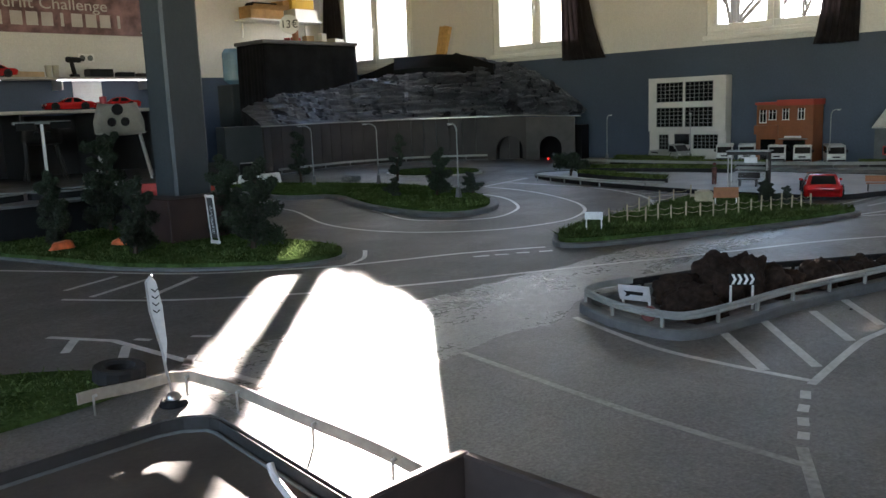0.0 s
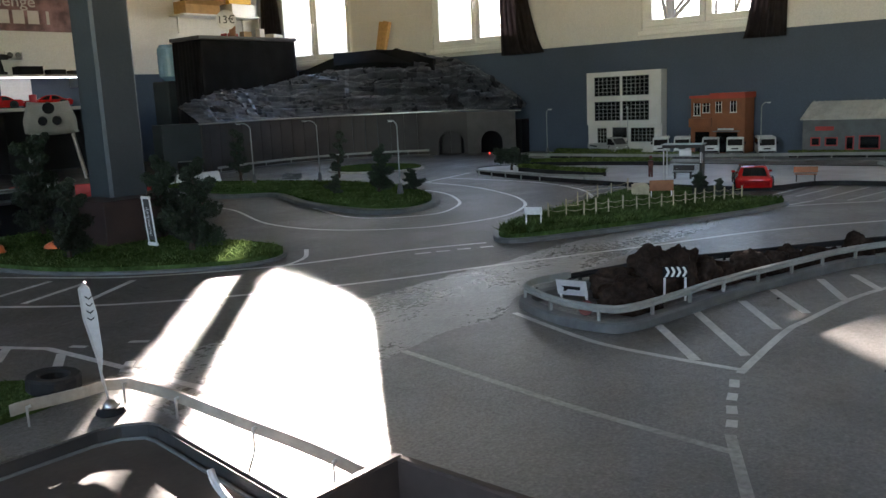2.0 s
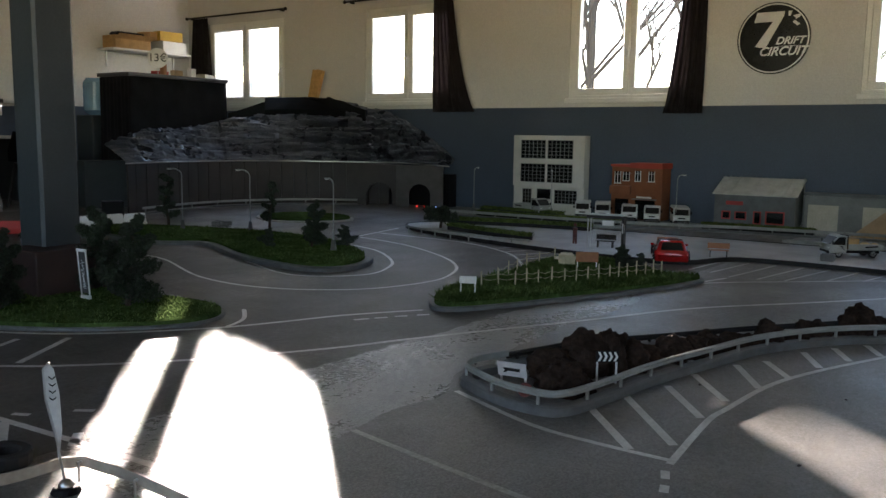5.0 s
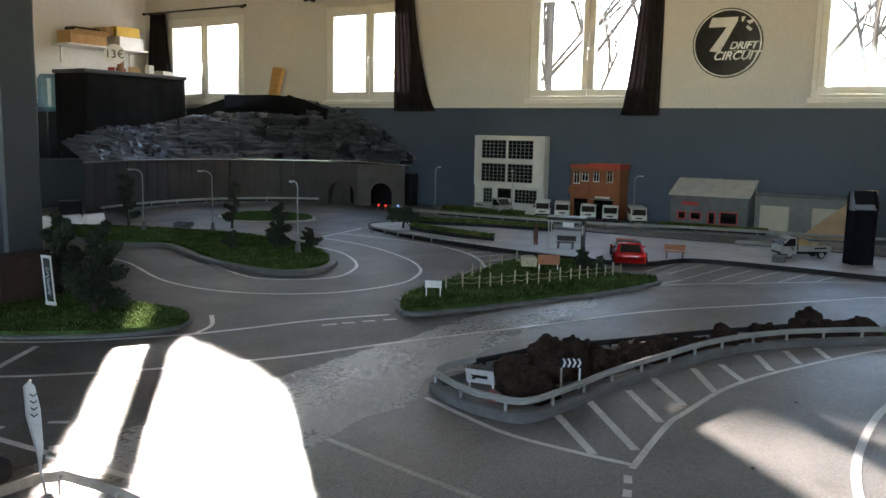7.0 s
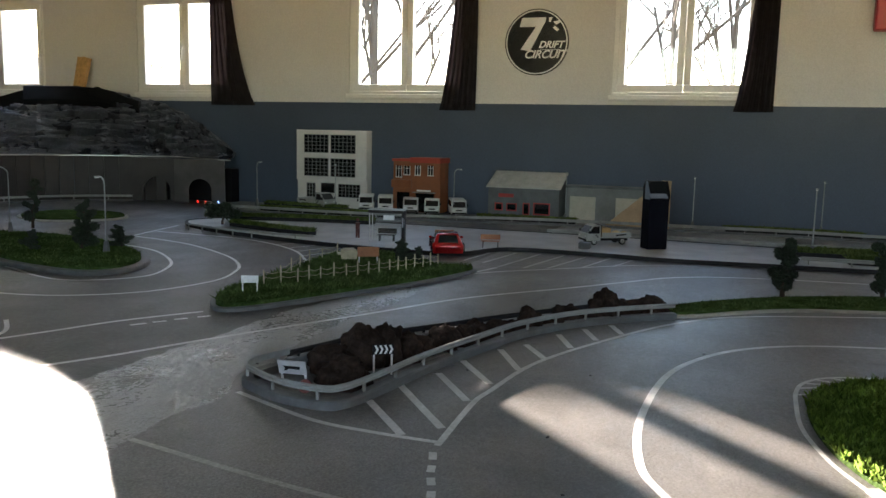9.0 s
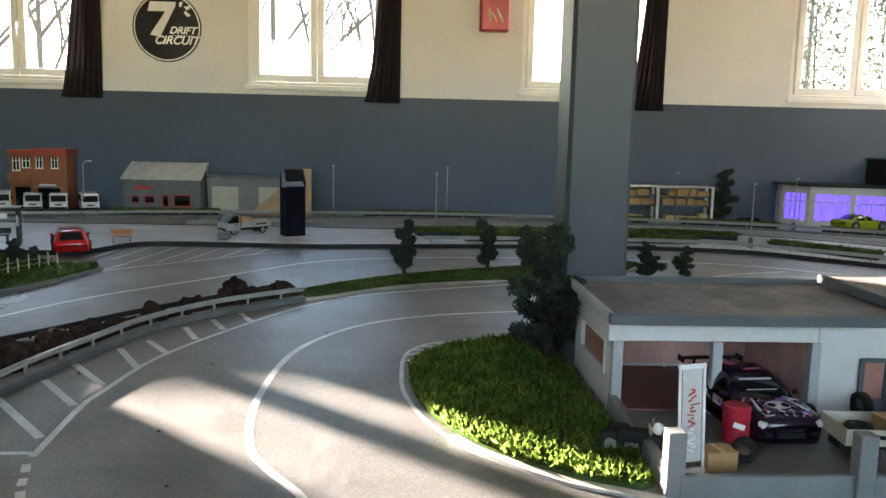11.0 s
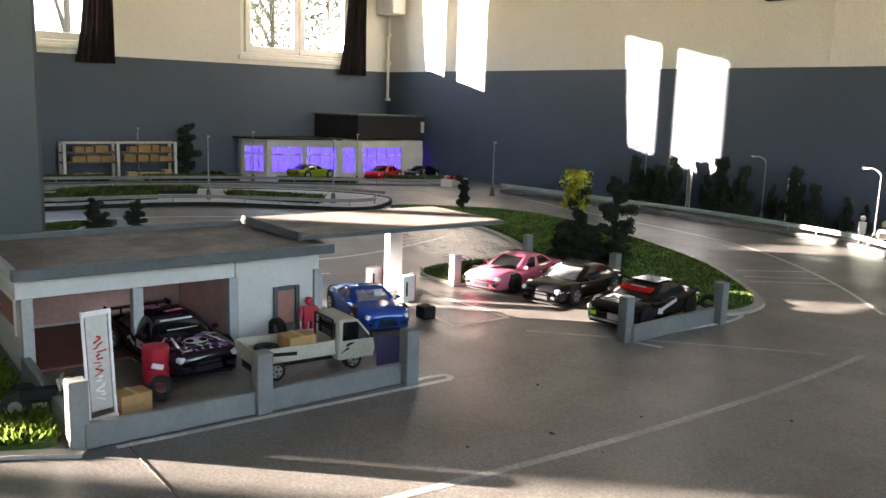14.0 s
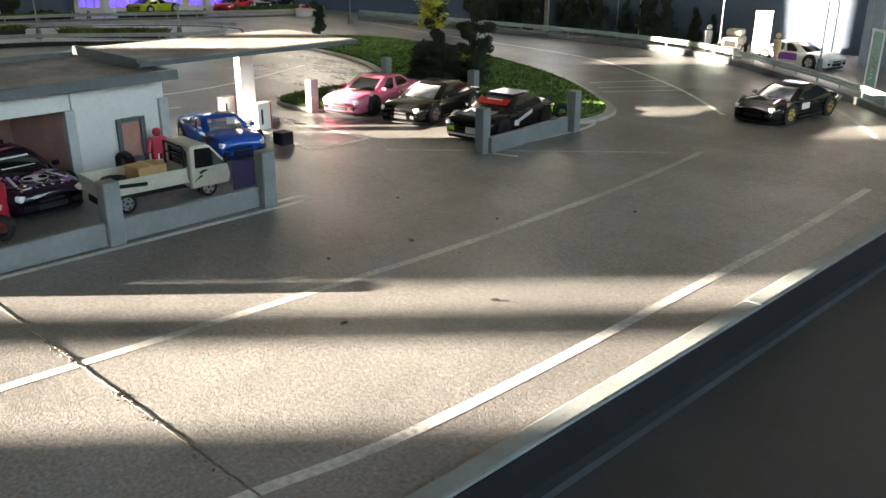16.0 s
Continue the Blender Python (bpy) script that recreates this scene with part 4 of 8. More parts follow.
def hedge_strip(pts, w, h, seed, z=.022, label="low clipped green hedge strip in a dark trough"):
    line = smooth_line([(*p, 0) for p in pts], 5)
    t = thing("hedge_strip", label, "hedge", pose(0, 0, 0), "hedge strips along the lanes")
    bm = B()
    sweep(bm, line, [(-w / 2, z), (w / 2, z), (w / 2, z + h * .55), (-w / 2, z + h * .55)])
    part("trough", bm, BLACKKERB, t)
    poly = []
    for s in (1, -1):
        q = []
        for i, p in enumerate(line):
            d = (line[min(i + 1, len(line) - 1)] - line[max(i - 1, 0)]).normalized()
            q.append((p.x + d.y * s * w * .47, p.y - d.x * s * w * .47))
        poly += q if s == 1 else q[::-1]
    n = int(9000 * sum((b - a).length for a, b in zip(line, line[1:])) * w * 4)
    v, f = grow_blades(poly, n, seed, h * .55, .012, z + h * .5, .8)
    tagged(leaves("foliage", v, f, HEDGE, t), "", "", "", "stuff")
    return t


for k, (pts, w) in enumerate((
    ([(5.60, -.05), (5.66, -.55), (5.68, -1.0)], .16), ([(5.38, -.35), (5.42, -1.05), (5.40, -1.85)], .12), ([(5.28, -2.3), (5.05, -2.5), (4.80, -2.72)], .12),
    ([(5.70, -1.35), (5.72, -1.8), (5.60, -2.2)], .12), ([(6.88, 4.4), (6.86, 3.9), (6.84, 3.55)], .08), ([(6.50, 4.2), (6.48, 3.6), (6.55, 2.9)], .08), ([(6.78, 2.3), (6.82, 1.9), (6.86, 1.5)], .08),
    ([(6.93, .35), (6.97, -.1), (6.95, -.6)], .1), ([(6.92, -1.3), (6.85, -1.7), (6.80, -1.95)], .1), ([(6.72, -2.2), (6.60, -2.65), (6.50, -2.9)], .12), ([(6.30, -3.15), (6.15, -3.4), (5.98, -3.68)], .1), ([(5.93, -3.95), (5.8, -4.2), (5.75, -4.4)], .1),
    ([(5.55, 3.85), (5.72, 3.3), (5.80, 2.8)], .09), ([(5.18, 3.6), (5.05, 3.2), (4.97, 2.85)], .07))):
    hedge_strip(pts, w, .05, 40 + k, 0.0215 if pts[0][0] < 6 else .001)


# ---- lava rocks ----
def rock(x, y, s, seed, tall=1.0, z=.0):
    bm = B()
    bmesh.ops.create_icosphere(bm, subdivisions=4, radius=1)
    for v in bm.verts:
        d = v.co.normalized()
        q = d * 1.6 + Vector((seed * 7.3, seed * 1.9, 0))
        v.co = d * (1 + .38 * noise.noise(q) + .22 * noise.noise(q * 2.6) + .10 * noise.noise(q * 6)) * s
        v.co.z = max(v.co.z * tall + s * tall * .45, 0)
        v.co.x *= 1.25
    return solid("lava_rock", bm, ROCK, "dark brown porous lava rock behind the guard rail", "rock", kind="", group="row of lava rocks", m=pose(x, y, z, 0, 0, seed * 47), smooth=True)


for k, (x, y, s, t) in enumerate(((2.22, 1.225, .054, .75), (2.33, 1.31, .05, .75), (2.41, 1.25, .047, 1.25), (2.485, 1.215, .043, 1.4), (2.55, 1.17, .04, 1.0), (2.62, 1.15, .035, .8), (2.70, 1.10, .04, 1.0), (2.79, 1.06, .036, .9), (2.86, 1.04, .037, 1.0),
                                  (2.95, .99, .034, .8), (3.02, .96, .03, .7), (3.09, .915, .036, 1.1), (3.18, .85, .03, .8), (3.25, .81, .036, 1.0), (3.33, .75, .03, .7), (3.41, .69, .048, 1.15), (3.49, .61, .042, .8), (3.56, .53, .047, .75))):
    rock(x, y, s * 1.22, k + 1, t * 1.12)

# ---- street lamps ----
LAMPGREY = mat("lamp_grey", (0.28, 0.30, 0.30), rough=0.45, var=0.08, scale=20)


def street_lamp(m, h=.41, arm=.075, bent=True):
    l = thing("street_lamp", "tall grey model street lamp with a concrete foot" if bent else "straight grey model lamp post with a small head", "street lamp", m, "street lamps along the track")
    bm = B()
    vs = cube(bm, (0, 0, .0325), (.03, .03, .065))
    for v in vs:
        if v.co.z > .05:
            v.co.x *= .6
            v.co.y *= .6
    part("foot", bm, KERB, l, bevel=.002)
    bm = B()
    if bent:
        tube(bm, (0, 0, .06), (0, 0, h - .045), .0038, .0032)
        arc = [Vector((-arm * .8 * (1 - math.cos(a)), 0, h - .045 + .045 * math.sin(a))) for a in np.linspace(0, 1.5, 6)]
        for a, b in zip(arc, arc[1:]):
            tube(bm, a, b, .004, seg=6)
    else:
        tube(bm, (0, 0, .06), (0, 0, h), .0045, .0035)
    part("pole", bm, LAMPGREY, l, smooth=True)
    bm = B()
    if bent:
        cube(bm, (-arm * .74 - .018, 0, h - .001), (.042, .014, .007), ry=4)
    else:
        cube(bm, (-.008, 0, h + .003), (.03, .014, .008))
    part("head", bm, LAMPGREY, l, bevel=.002)
    bm = B()
    cube(bm, (-arm * .74 - .02 if bent else -.009, 0, h - .0055 if bent else h - .002), (.028, .01, .003))
    part("lens", bm, SIGNWHITE, l)
    return l


bent = street_lamp(pose(3.872, 4.905, .03, 0, 0, -30))
for x, y, rz, z in ((4.107, 4.501, -35, .03), (3.715, 3.397, 15, .03), (6.80, 4.45, 60, 0), (6.84, 2.54, 60, 0), (3.966, -4.87, 205, 0), (3.064, -4.93, 205, 0), (2.20, -4.62, 205, 0), (1.545, -4.34, 215, 0)):
    copy_thing(bent, pose(x, y, z, 0, 0, rz))
straight = street_lamp(pose(7.02, 1.62, 0, 0, 0, 0), .40, bent=False)
for x, y, z in ((6.98, .60, 0), (5.62, -.18, .02), (7.06, -.33, 0), (7.02, -2.25, 0), (5.24, -2.14, .02), (6.40, -2.97, 0), (4.76, -2.78, .02), (6.02, -3.72, 0), (4.85, -4.2, 0), (6.95, 3.72, 0)):
    copy_thing(straight, pose(x, y, z, 0, 0, 0))

# ---- model trees ----
LEAFDARK = mat("dark_foliage", (0.013, 0.024, 0.011), rough=0.7, var=0.35, scale=10, island=.5)
LEAFYELLOW = mat("mossy_sunlit_foliage", (0.42, 0.41, 0.06), through_light=0.5, rough=0.7, var=0.3, scale=10, island=.4)
TRUNK = mat("model_trunk", (0.05, 0.035, 0.025), rough=0.9, var=0.25, scale=20, bump=.002)


def model_tree(m, h, spread, seed, label, limbs=9, n=1500, low=.12, leaf=.009, cone=.6, group="model trees", clump=.34):
    """A small tree: bent trunk, limbs, and clumps of fine leaves at the limbs' ends."""
    rnd = np.random.RandomState(seed)
    t = thing("model_tree", label, "model tree", m, group)
    bm = B()
    path = [Vector((0, 0, 0))]
    for k in range(1, 6):
        path.append(Vector((rnd.normal(0, .02) * k * .25, rnd.normal(0, .02) * k * .25, h * k / 5.2)))
    for k, (a, b) in enumerate(zip(path, path[1:])):
        tube(bm, a, b, .011 * (1 - k / 6), .011 * (1 - (k + 1) / 6), seg=6)
    cl = []
    for k in range(limbs):
        u = low + (1 - low) * (k + .5) / limbs
        a = path[min(int(u * 5), 4)].lerp(path[min(int(u * 5) + 1, 5)], u * 5 % 1)
        ang = k * 2.4 + rnd.uniform(-.5, .5)
        r = spread * (1 - cone * u) * rnd.uniform(.55, 1.15)
        e = a + Vector((math.cos(ang) * r, math.sin(ang) * r, h * rnd.uniform(.02, .10)))
        tube(bm, a, e, .0045, .002, seg=5)
        for w, q in ((.30, .15), (.45, .45), (.55, .75), (.6, 1.0)):
            c = a.lerp(e, q) + Vector((rnd.normal(0, .005), rnd.normal(0, .005), rnd.normal(.004, .006)))
            cl.append((np.array(c), max(.015, r * clump), w))
    cl.append((np.array(path[-1]), spread * .22, 1))
    part("trunk", bm, TRUNK, t)
    pts = []
    for c, r, w in cl:
        k = int(n * w / len(cl) * 9)
        d = rnd.normal(size=(k, 3))
        d /= np.linalg.norm(d, axis=1)[:, None]
        pts.append(c + d * (r * rnd.uniform(.25, 1.1, k))[:, None] * np.array([1, 1, .95]))
    pts = np.concatenate(pts)
    pts[:, 2] = np.maximum(pts[:, 2], .008)
    v, f = leaf_quads(pts, seed, leaf)
    leaves("crown", v, f, LEAFDARK, t)
    return t


ta = model_tree(pose(2.10, 2.95, .03), .30, .10, 1, "dark green bushy model conifer on the turf bed", 14, 3600, .06, clump=.42)
tb = model_tree(pose(3.92, 5.12, .04), .34, .10, 2, "sparse dark model tree with a pointed top", 10, 1600, .15)
tc = model_tree(pose(2.62, -.40, .02), .40, .135, 3, "tall ragged dark green model tree by the column", 13, 3600, .05, cone=.45)
td = model_tree(pose(4.113, .03, .02), .235, .055, 4, "slim dark model tree on the grass bed", 9, 2600, .12, cone=.35, clump=.55)
for x, y, z, rz, s, src in ((1.78, 3.25, .03, 40, .85, ta), (2.28, 3.36, .03, 200, 1.0, ta), (2.02, 3.98, .03, 120, 1.05, tc), (2.75, 4.75, .0, 20, .85, tb),
                            (4.28, 4.50, .04, 80, .9, tb), (3.70, 3.55, .045, 10, .78, ta), (3.86, 3.42, .045, 150, .45, ta), (3.55, 3.75, .045, 290, .4, ta), (4.307, -.39, .02, 110, .95, td), (2.72, -.42, .02, 250, .78, tc), (4.24, -.575, .02, 200, .9, td),
                            (4.20, -1.18, .0, 30, .66, ta), (4.30, -1.40, .0, 190, .58, ta), (6.98, -2.64, 0, 60, 1.05, tc), (4.20, -3.40, .02, 70, .82, td), (2.74, -3.18, .02, 140, .80, tc), (1.66, 3.7, .03, 90, .9, ta),
                            (4.26, 1.93, .03, 10, .40, ta), (4.18, 1.86, .03, 130, .38, ta), (4.17, 1.79, .03, 250, .34, ta),):
    o = copy_thing(src, pose(x, y, z, 0, 0, rz))
    o.scale = (s * 1.3, s * 1.3, s * .8) if src is ta and s < .7 else (s, s, s)
# dense low mound of bushes round its foot
for x, y, rz, s in ((2.62, -2.72, 20, .80), (2.52, -2.76, 100, .85), (2.45, -2.83, 200, .70), (2.68, -2.80, 330, .75), (2.58, -2.87, 60, .90), (2.50, -2.94, 150, .75)):
    o = copy_thing(ta, pose(x, y, .005, 0, 0, rz))
    tagged(o, "low dense dark green bush on the curved lawn", "bush", "bushes on the lawn")
    o.scale = (s * 1.15, s * 1.15, s * .55)
# tree with a moss-yellow top, its sunlight painted into the leaf colour
ty = model_tree(pose(2.64, -2.79, .02), .345, .075, 9, "dark model tree with sunlight painted into its yellow-green top", 11, 1500, .12)
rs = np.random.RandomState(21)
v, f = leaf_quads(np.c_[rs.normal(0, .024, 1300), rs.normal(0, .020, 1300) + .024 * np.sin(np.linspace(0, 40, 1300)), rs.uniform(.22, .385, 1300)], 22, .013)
leaves("top", v, f, LEAFYELLOW, ty, "yellow-green mossy top coloured as sunlit")
tf = model_tree(pose(3.95, -4.88, 0), .24, .10, 11, "dark green fir bush along the wall", 14, 2200, .04, .013, .75, "firs along the wall")
for k, (x, h) in enumerate(((4.05, 1.15), (3.82, 1.0), (3.68, 1.25), (3.45, .9), (3.34, 1.3), (3.18, 1.15), (3.0, .8), (2.85, 1.2), (2.7, .9), (2.52, .7), (2.4, .6))):
    o = copy_thing(tf, pose(x, south(x) + .09 + .02 * (k % 3), 0, 0, 0, 50 * k))
    o.scale = (h * .85, h * .55, h * 1.15)
# flat-topped bonsai on the planted strip
tn = model_tree(pose(5.22, 3.72, .022), .13, .12, 31, "small spreading model pine on the planted strip", 8, 1100, .5, .012, .1)

# ---- cars ----
CARGLASS = mat("car_glass", (0.007, 0.008, 0.009), rough=0.08, var=0.1, spec=0.6)
RIM = mat("rim_silver", (0.5, 0.5, 0.5), rough=0.3, metal=0.9, var=0.05)
RIMGOLD = mat("rim_gold", (0.45, 0.33, 0.10), rough=0.3, metal=0.8, var=0.05)
TAIL = mat("tail_lamp", (0.45, 0.01, 0.01), rough=0.2, var=0.05)
HEADL = mat("head_lamp", (0.7, 0.72, 0.72), rough=0.15, var=0.05)
STICKER = mat("sticker_white", (0.50, 0.49, 0.50), rough=0.35, var=0.08)
STICKVIOLET = mat("sticker_violet", (0.18, 0.04, 0.28), rough=0.35, var=0.1)


def car_paint(name, rgb):
    return mat(name, rgb, rough=0.14, var=0.06, scale=10, coat=.12, fine=.03, spec=0.3)


def wheels(c, xs, y, r, w, rim):
    for x in xs:
        for s in (-1, 1):
            bm = B()
            tube(bm, (x, s * (y - w), r), (x, s * y, r), r, seg=18)
            ty_ = part("wheel", bm, RUBBER, c, bevel=.002)
            bm = B()
            tube(bm, (x, s * (y - .004), r), (x, s * (y + .0005), r), r * .66, seg=14)
            rm = part("rim", bm, rim, ty_)
            bm = B()
            for k in range(5):
                a = k * 1.2566
                cube(bm, (x + math.cos(a) * r * .48, s * (y + .001), r + math.sin(a) * r * .48), (r * .16, .002, r * .2), ry=-math.degrees(a))
            tube(bm, (x, s * y, r), (x, s * (y + .002), r), r * .12, seg=8)
            part("hub", bm, BLACKM, ty_)


def greenhouse(c, paint, glass, xf=(.100, .020), xr=(-.165, -.092), hw=(.0815, .0635), z=(.071, .112), bpil=(4,), screen=None):
    """A curved cabin: screens, side windows and a domed roof with its pillars."""
    V = [0, .07, .35, .64, .90, 1.0]
    NF, NS, NR = 8, 10, 8

    def ring(v, k=1.0, dz=0.0):
        f = xf[0] + (xf[1] - xf[0]) * (v ** 1.12)
        r = xr[0] + (xr[1] - xr[0]) * (v ** 1.05)
        w = hw[0] + (hw[1] - hw[0]) * (v ** 1.35)
        zz = z[0] + (z[1] - z[0]) * (1 - (1 - v) ** 1.25) + dz
        mx = (f + r) / 2
        pts = []
        for i in range(NF):
            u = -1 + 2 * i / NF
            pts.append((f - .017 * u * u, u * w * .97))
        for i in range(NS):
            u = i / NS
            pts.append((f - .017 + (r + .012 - f + .017) * u, w * (.97 + .03 * math.sin(u * 3.14))))
        for i in range(NR):
            u = 1 - 2 * i / NR
            pts.append((r + .012 * u * u, u * w * .97))
        for i in range(NS):
            u = 1 - i / NS
            pts.append((f - .017 + (r + .012 - f + .017) * u, -w * (.97 + .03 * math.sin(u * 3.14))))
        return [(mx + (x - mx) * k, y * k, zz) for x, y in pts]

    rows = [ring(v) for v in V] + [ring(1, .93, .0030), ring(1, .6, .0052), ring(1, .25, .0060)]
    n = len(rows[0])
    groups = {}
    for r in range(len(rows) - 1):
        for k in range(n):
            key = "roof"
            if 1 <= r <= 3:
                if 1 <= k < NF - 1:
                    key = "windscreen"
                elif NF + NS + 1 <= k < NF + NS + NR - 1:
                    key = "rear_window"
                else:
                    i = k - NF if NF <= k < NF + NS else (2 * NS - 1 - (k - NF - NR) if k >= NF + NS + NR else -1)
                    if k >= NF + NS + NR:
                        i = NS - 1 - (k - NF - NS - NR)
                    if 1 <= i <= NS - 2 and i not in bpil:
                        key = "side_window" + ("_a" if k < NF + NS else "_b") + ("f" if i < bpil[0] else "r")
            groups.setdefault(key, []).append((r, k))
    for key, quads in groups.items():
        bm, vs = B(), {}

        def v_(r, k):
            if (r, k) not in vs:
                vs[r, k] = bm.verts.new(rows[r][k])
            return vs[r, k]

        for r, k in quads:
            bm.faces.new((v_(r, k), v_(r, (k + 1) % n), v_(r + 1, (k + 1) % n), v_(r + 1, k)))
        if key == "roof":
            bm.faces.new([v_(len(rows) - 1, k) for k in range(n)])
        bmesh.ops.recalc_face_normals(bm, faces=bm.faces[:])
        part("roof" if key == "roof" else key.split("_")[0] + "_window" if "window" in key else key, bm, paint if key == "roof" else screen if key == "windscreen" and screen else glass, c, smooth=True)


def car(m, paint, label, rim=None, wing=False, hood=None, group="model cars", extra=(), glass=None, cabin=None, lower=None, screen=None):
    """A tenth-scale coupe: lofted body, curved cabin, lamps, wheels. It faces +x."""
    c = thing("model_car", label, "model car", m, group)
    X = [-.223, -.219, -.205, -.180, -.155, -.132, -.108, -.08, -.02, .05, .085, .108, .132, .156, .178, .198, .211, .218]
    ZB = [.036, .024, .019, .017, .016, .016, .015, .013, .012, .012, .013, .014, .014, .014, .013, .013, .014, .022]
    ZT = [.060, .070, .077, .0785, .079, .079, .078, .077, .074, .073, .073, .0725, .072, .071, .069, .066, .061, .052]
    HW = [.070, .080, .0875, .0915, .0945, .0955, .0945, .0915, .0895, .0895, .0915, .0945, .0955, .0940, .0905, .0840, .0760, .0640]
    bm, rings = B(), []
    for x, zb, zt, w in zip(X, ZB, ZT, HW):
        half = [(0, zt + .004), (w * .30, zt + .0038), (w * .60, zt + .0025), (w * .82, zt + .0005), (w * .93, zt - .005), (w * .985, zt - .014), (w, zt - .026), (w * .975, zb + .022), (w * .985, zb + .010), (w * .95, zb)]
        ring = half + [(-u, z) for u, z in half[::-1][:-1]]
        rings.append([bm.verts.new((x, u, z)) for u, z in ring])
    n = len(rings[0])
    for a, b in zip(rings, rings[1:]):
        for k in range(n):
            bm.faces.new((a[k], a[(k + 1) % n], b[(k + 1) % n], b[k]))
    bm.faces.new(rings[0])
    bm.faces.new(rings[-1][::-1])
    bmesh.ops.recalc_face_normals(bm, faces=bm.faces[:])
    part("body", bm, paint, c, smooth=True)
    for x in (-.132, .132):
        for s in (-1, 1):
            bm = B()
            tube(bm, (x, s * .055, .034), (x, s * .0962, .034), .0385, seg=22)
            part("wheel_arch", bm, BLACKM, c)
    wheels(c, (-.132, .132), .0982, .0325, .028, rim or RIM)
    greenhouse(c, paint, glass or CARGLASS, screen=screen, **(cabin or {}))
    for s in (-1, 1):
        bm = B()
        cube(bm, (.205, s * .058, .0525), (.018, .038, .014), rz=-s * 22, ry=8)
        part("headlight", bm, HEADL, c, bevel=.003)
        bm = B()
        cube(bm, (-.2185, s * .056, .058), (.012, .042, .013), rz=s * 9)
        part("taillight", bm, TAIL, c, bevel=.002)
        bm = B()
        cube(bm, (.066, s * .094, .081), (.013, .020, .012), rz=s * 12)
        part("mirror", bm, paint, c, bevel=.004)
        bm = B()
        cube(bm, (0, s * .0915, .0145), (.17, .012, .011))
        part("side_skirt", bm, lower or paint, c, bevel=.003)
        bm = B()
        cube(bm, (-.034, s * .0898, .062), (.018, .002, .004))
        part("door_handle", bm, BLACKM, c)
        bm = B()
        cube(bm, (.2155, s * .052, .030), (.008, .030, .012), rz=-s * 16)
        part("air_intake", bm, BLACKM, c, bevel=.002)
    bm = B()
    cube(bm, (.2150, 0, .027), (.010, .070, .014))
    part("grille", bm, BLACKM, c, bevel=.002)
    bm = B()
    cube(bm, (.2170, 0, .0405), (.006, .060, .006))
    part("vent", bm, BLACKM, c, bevel=.001)
    bm = B()
    plate(bm, [(.150, -.090), (.195, -.084), (.222, -.058), (.225, 0), (.222, .058), (.195, .084), (.150, .090)], .008, .012)
    part("splitter", bm, BLACKM, c)
    bm = B()
    cube(bm, (0, 0, .010), (.34, .16, .010))
    part("chassis", bm, BLACKM, c)
    if wing:
        bm = B()
        cube(bm, (-.205, 0, .094), (.040, .17, .003), ry=-6)
        part("wing", bm, BLACKM, c, bevel=.001)
        for s in (-1, 1):
            bm = B()
            cube(bm, (-.198, s * .05, .085), (.010, .003, .018))
            part("wing_stay", bm, BLACKM, c)
            bm = B()
            cube(bm, (-.205, s * .0855, .092), (.040, .002, .016))
            part("end_plate", bm, BLACKM, c)
    tall = "z" not in (cabin or {})
    for nm, mt, cc, ss, rz in extra:
        bm = B()
        if cc[2] > .083 and tall:
            cc, rz = (cc[0], cc[1], .071 + (cc[2] - .071) * 1.32), (rz[0], rz[1] * 1.2, rz[2])
        elif cc[0] > .085 and cc[2] > .06 and abs(cc[1]) < .085:
            cc, rz = (cc[0], cc[1], cc[2] + np.interp(cc[0], [.108, .132, .156, .178, .198, .215], [0, .001, .003, .005, .007, .008])), (rz[0], rz[1] * .55, rz[2])
        if nm == "round_sticker":
            bmesh.ops.create_cone(bm, cap_ends=True, segments=18, radius1=.5, radius2=.5, depth=1, matrix=Matrix.Translation(cc) @ Euler((radians(rz[0]), radians(rz[1]), radians(rz[2]))).to_matrix().to_4x4() @ Matrix.Diagonal((*ss, 1)))
        else:
            cube(bm, cc, ss, rz=rz[2], rx=rz[0], ry=rz[1])
        part(nm, bm, mt, c, bevel=.0006)
    return c


CLEARGLASS = mat("clear_car_glass", (0.75, 0.78, 0.80), rough=0.05, var=0.05, alpha=0.25)
# pale windscreen colour stands in for the sky reflected in it
SHEENGLASS = mat("sky_sheen_screen", (0.20, 0.21, 0.22), rough=0.12, var=0.3, scale=30, spec=0.6)
SEATRED = mat("seat_pink", (0.45, 0.16, 0.18), rough=0.5)
BLUELIGHT = car_paint("paint_light_blue", (0.10, 0.25, 0.55))
P_BLACK, P_PINK, P_BLUE = car_paint("paint_black", (0.0045, 0.0045, 0.0055)), car_paint("paint_pink", (0.52, 0.13, 0.21)), car_paint("paint_blue", (0.012, 0.07, 0.36))
P_RED, P_SILVER, P_WHITE = car_paint("paint_red", (0.45, 0.016, 0.016)), car_paint("paint_silver_blue", (0.30, 0.33, 0.38)), car_paint("paint_white", (0.6, 0.6, 0.58))
P_PLUM, P_GREEN, P_NAVY = car_paint("paint_plum", (0.014, 0.008, 0.016)), car_paint("paint_lime", (0.25, 0.33, 0.02)), car_paint("paint_navy", (0.008, 0.008, 0.04))
LIME = mat("lime_green", (0.35, 0.75, 0.02), rough=0.3)
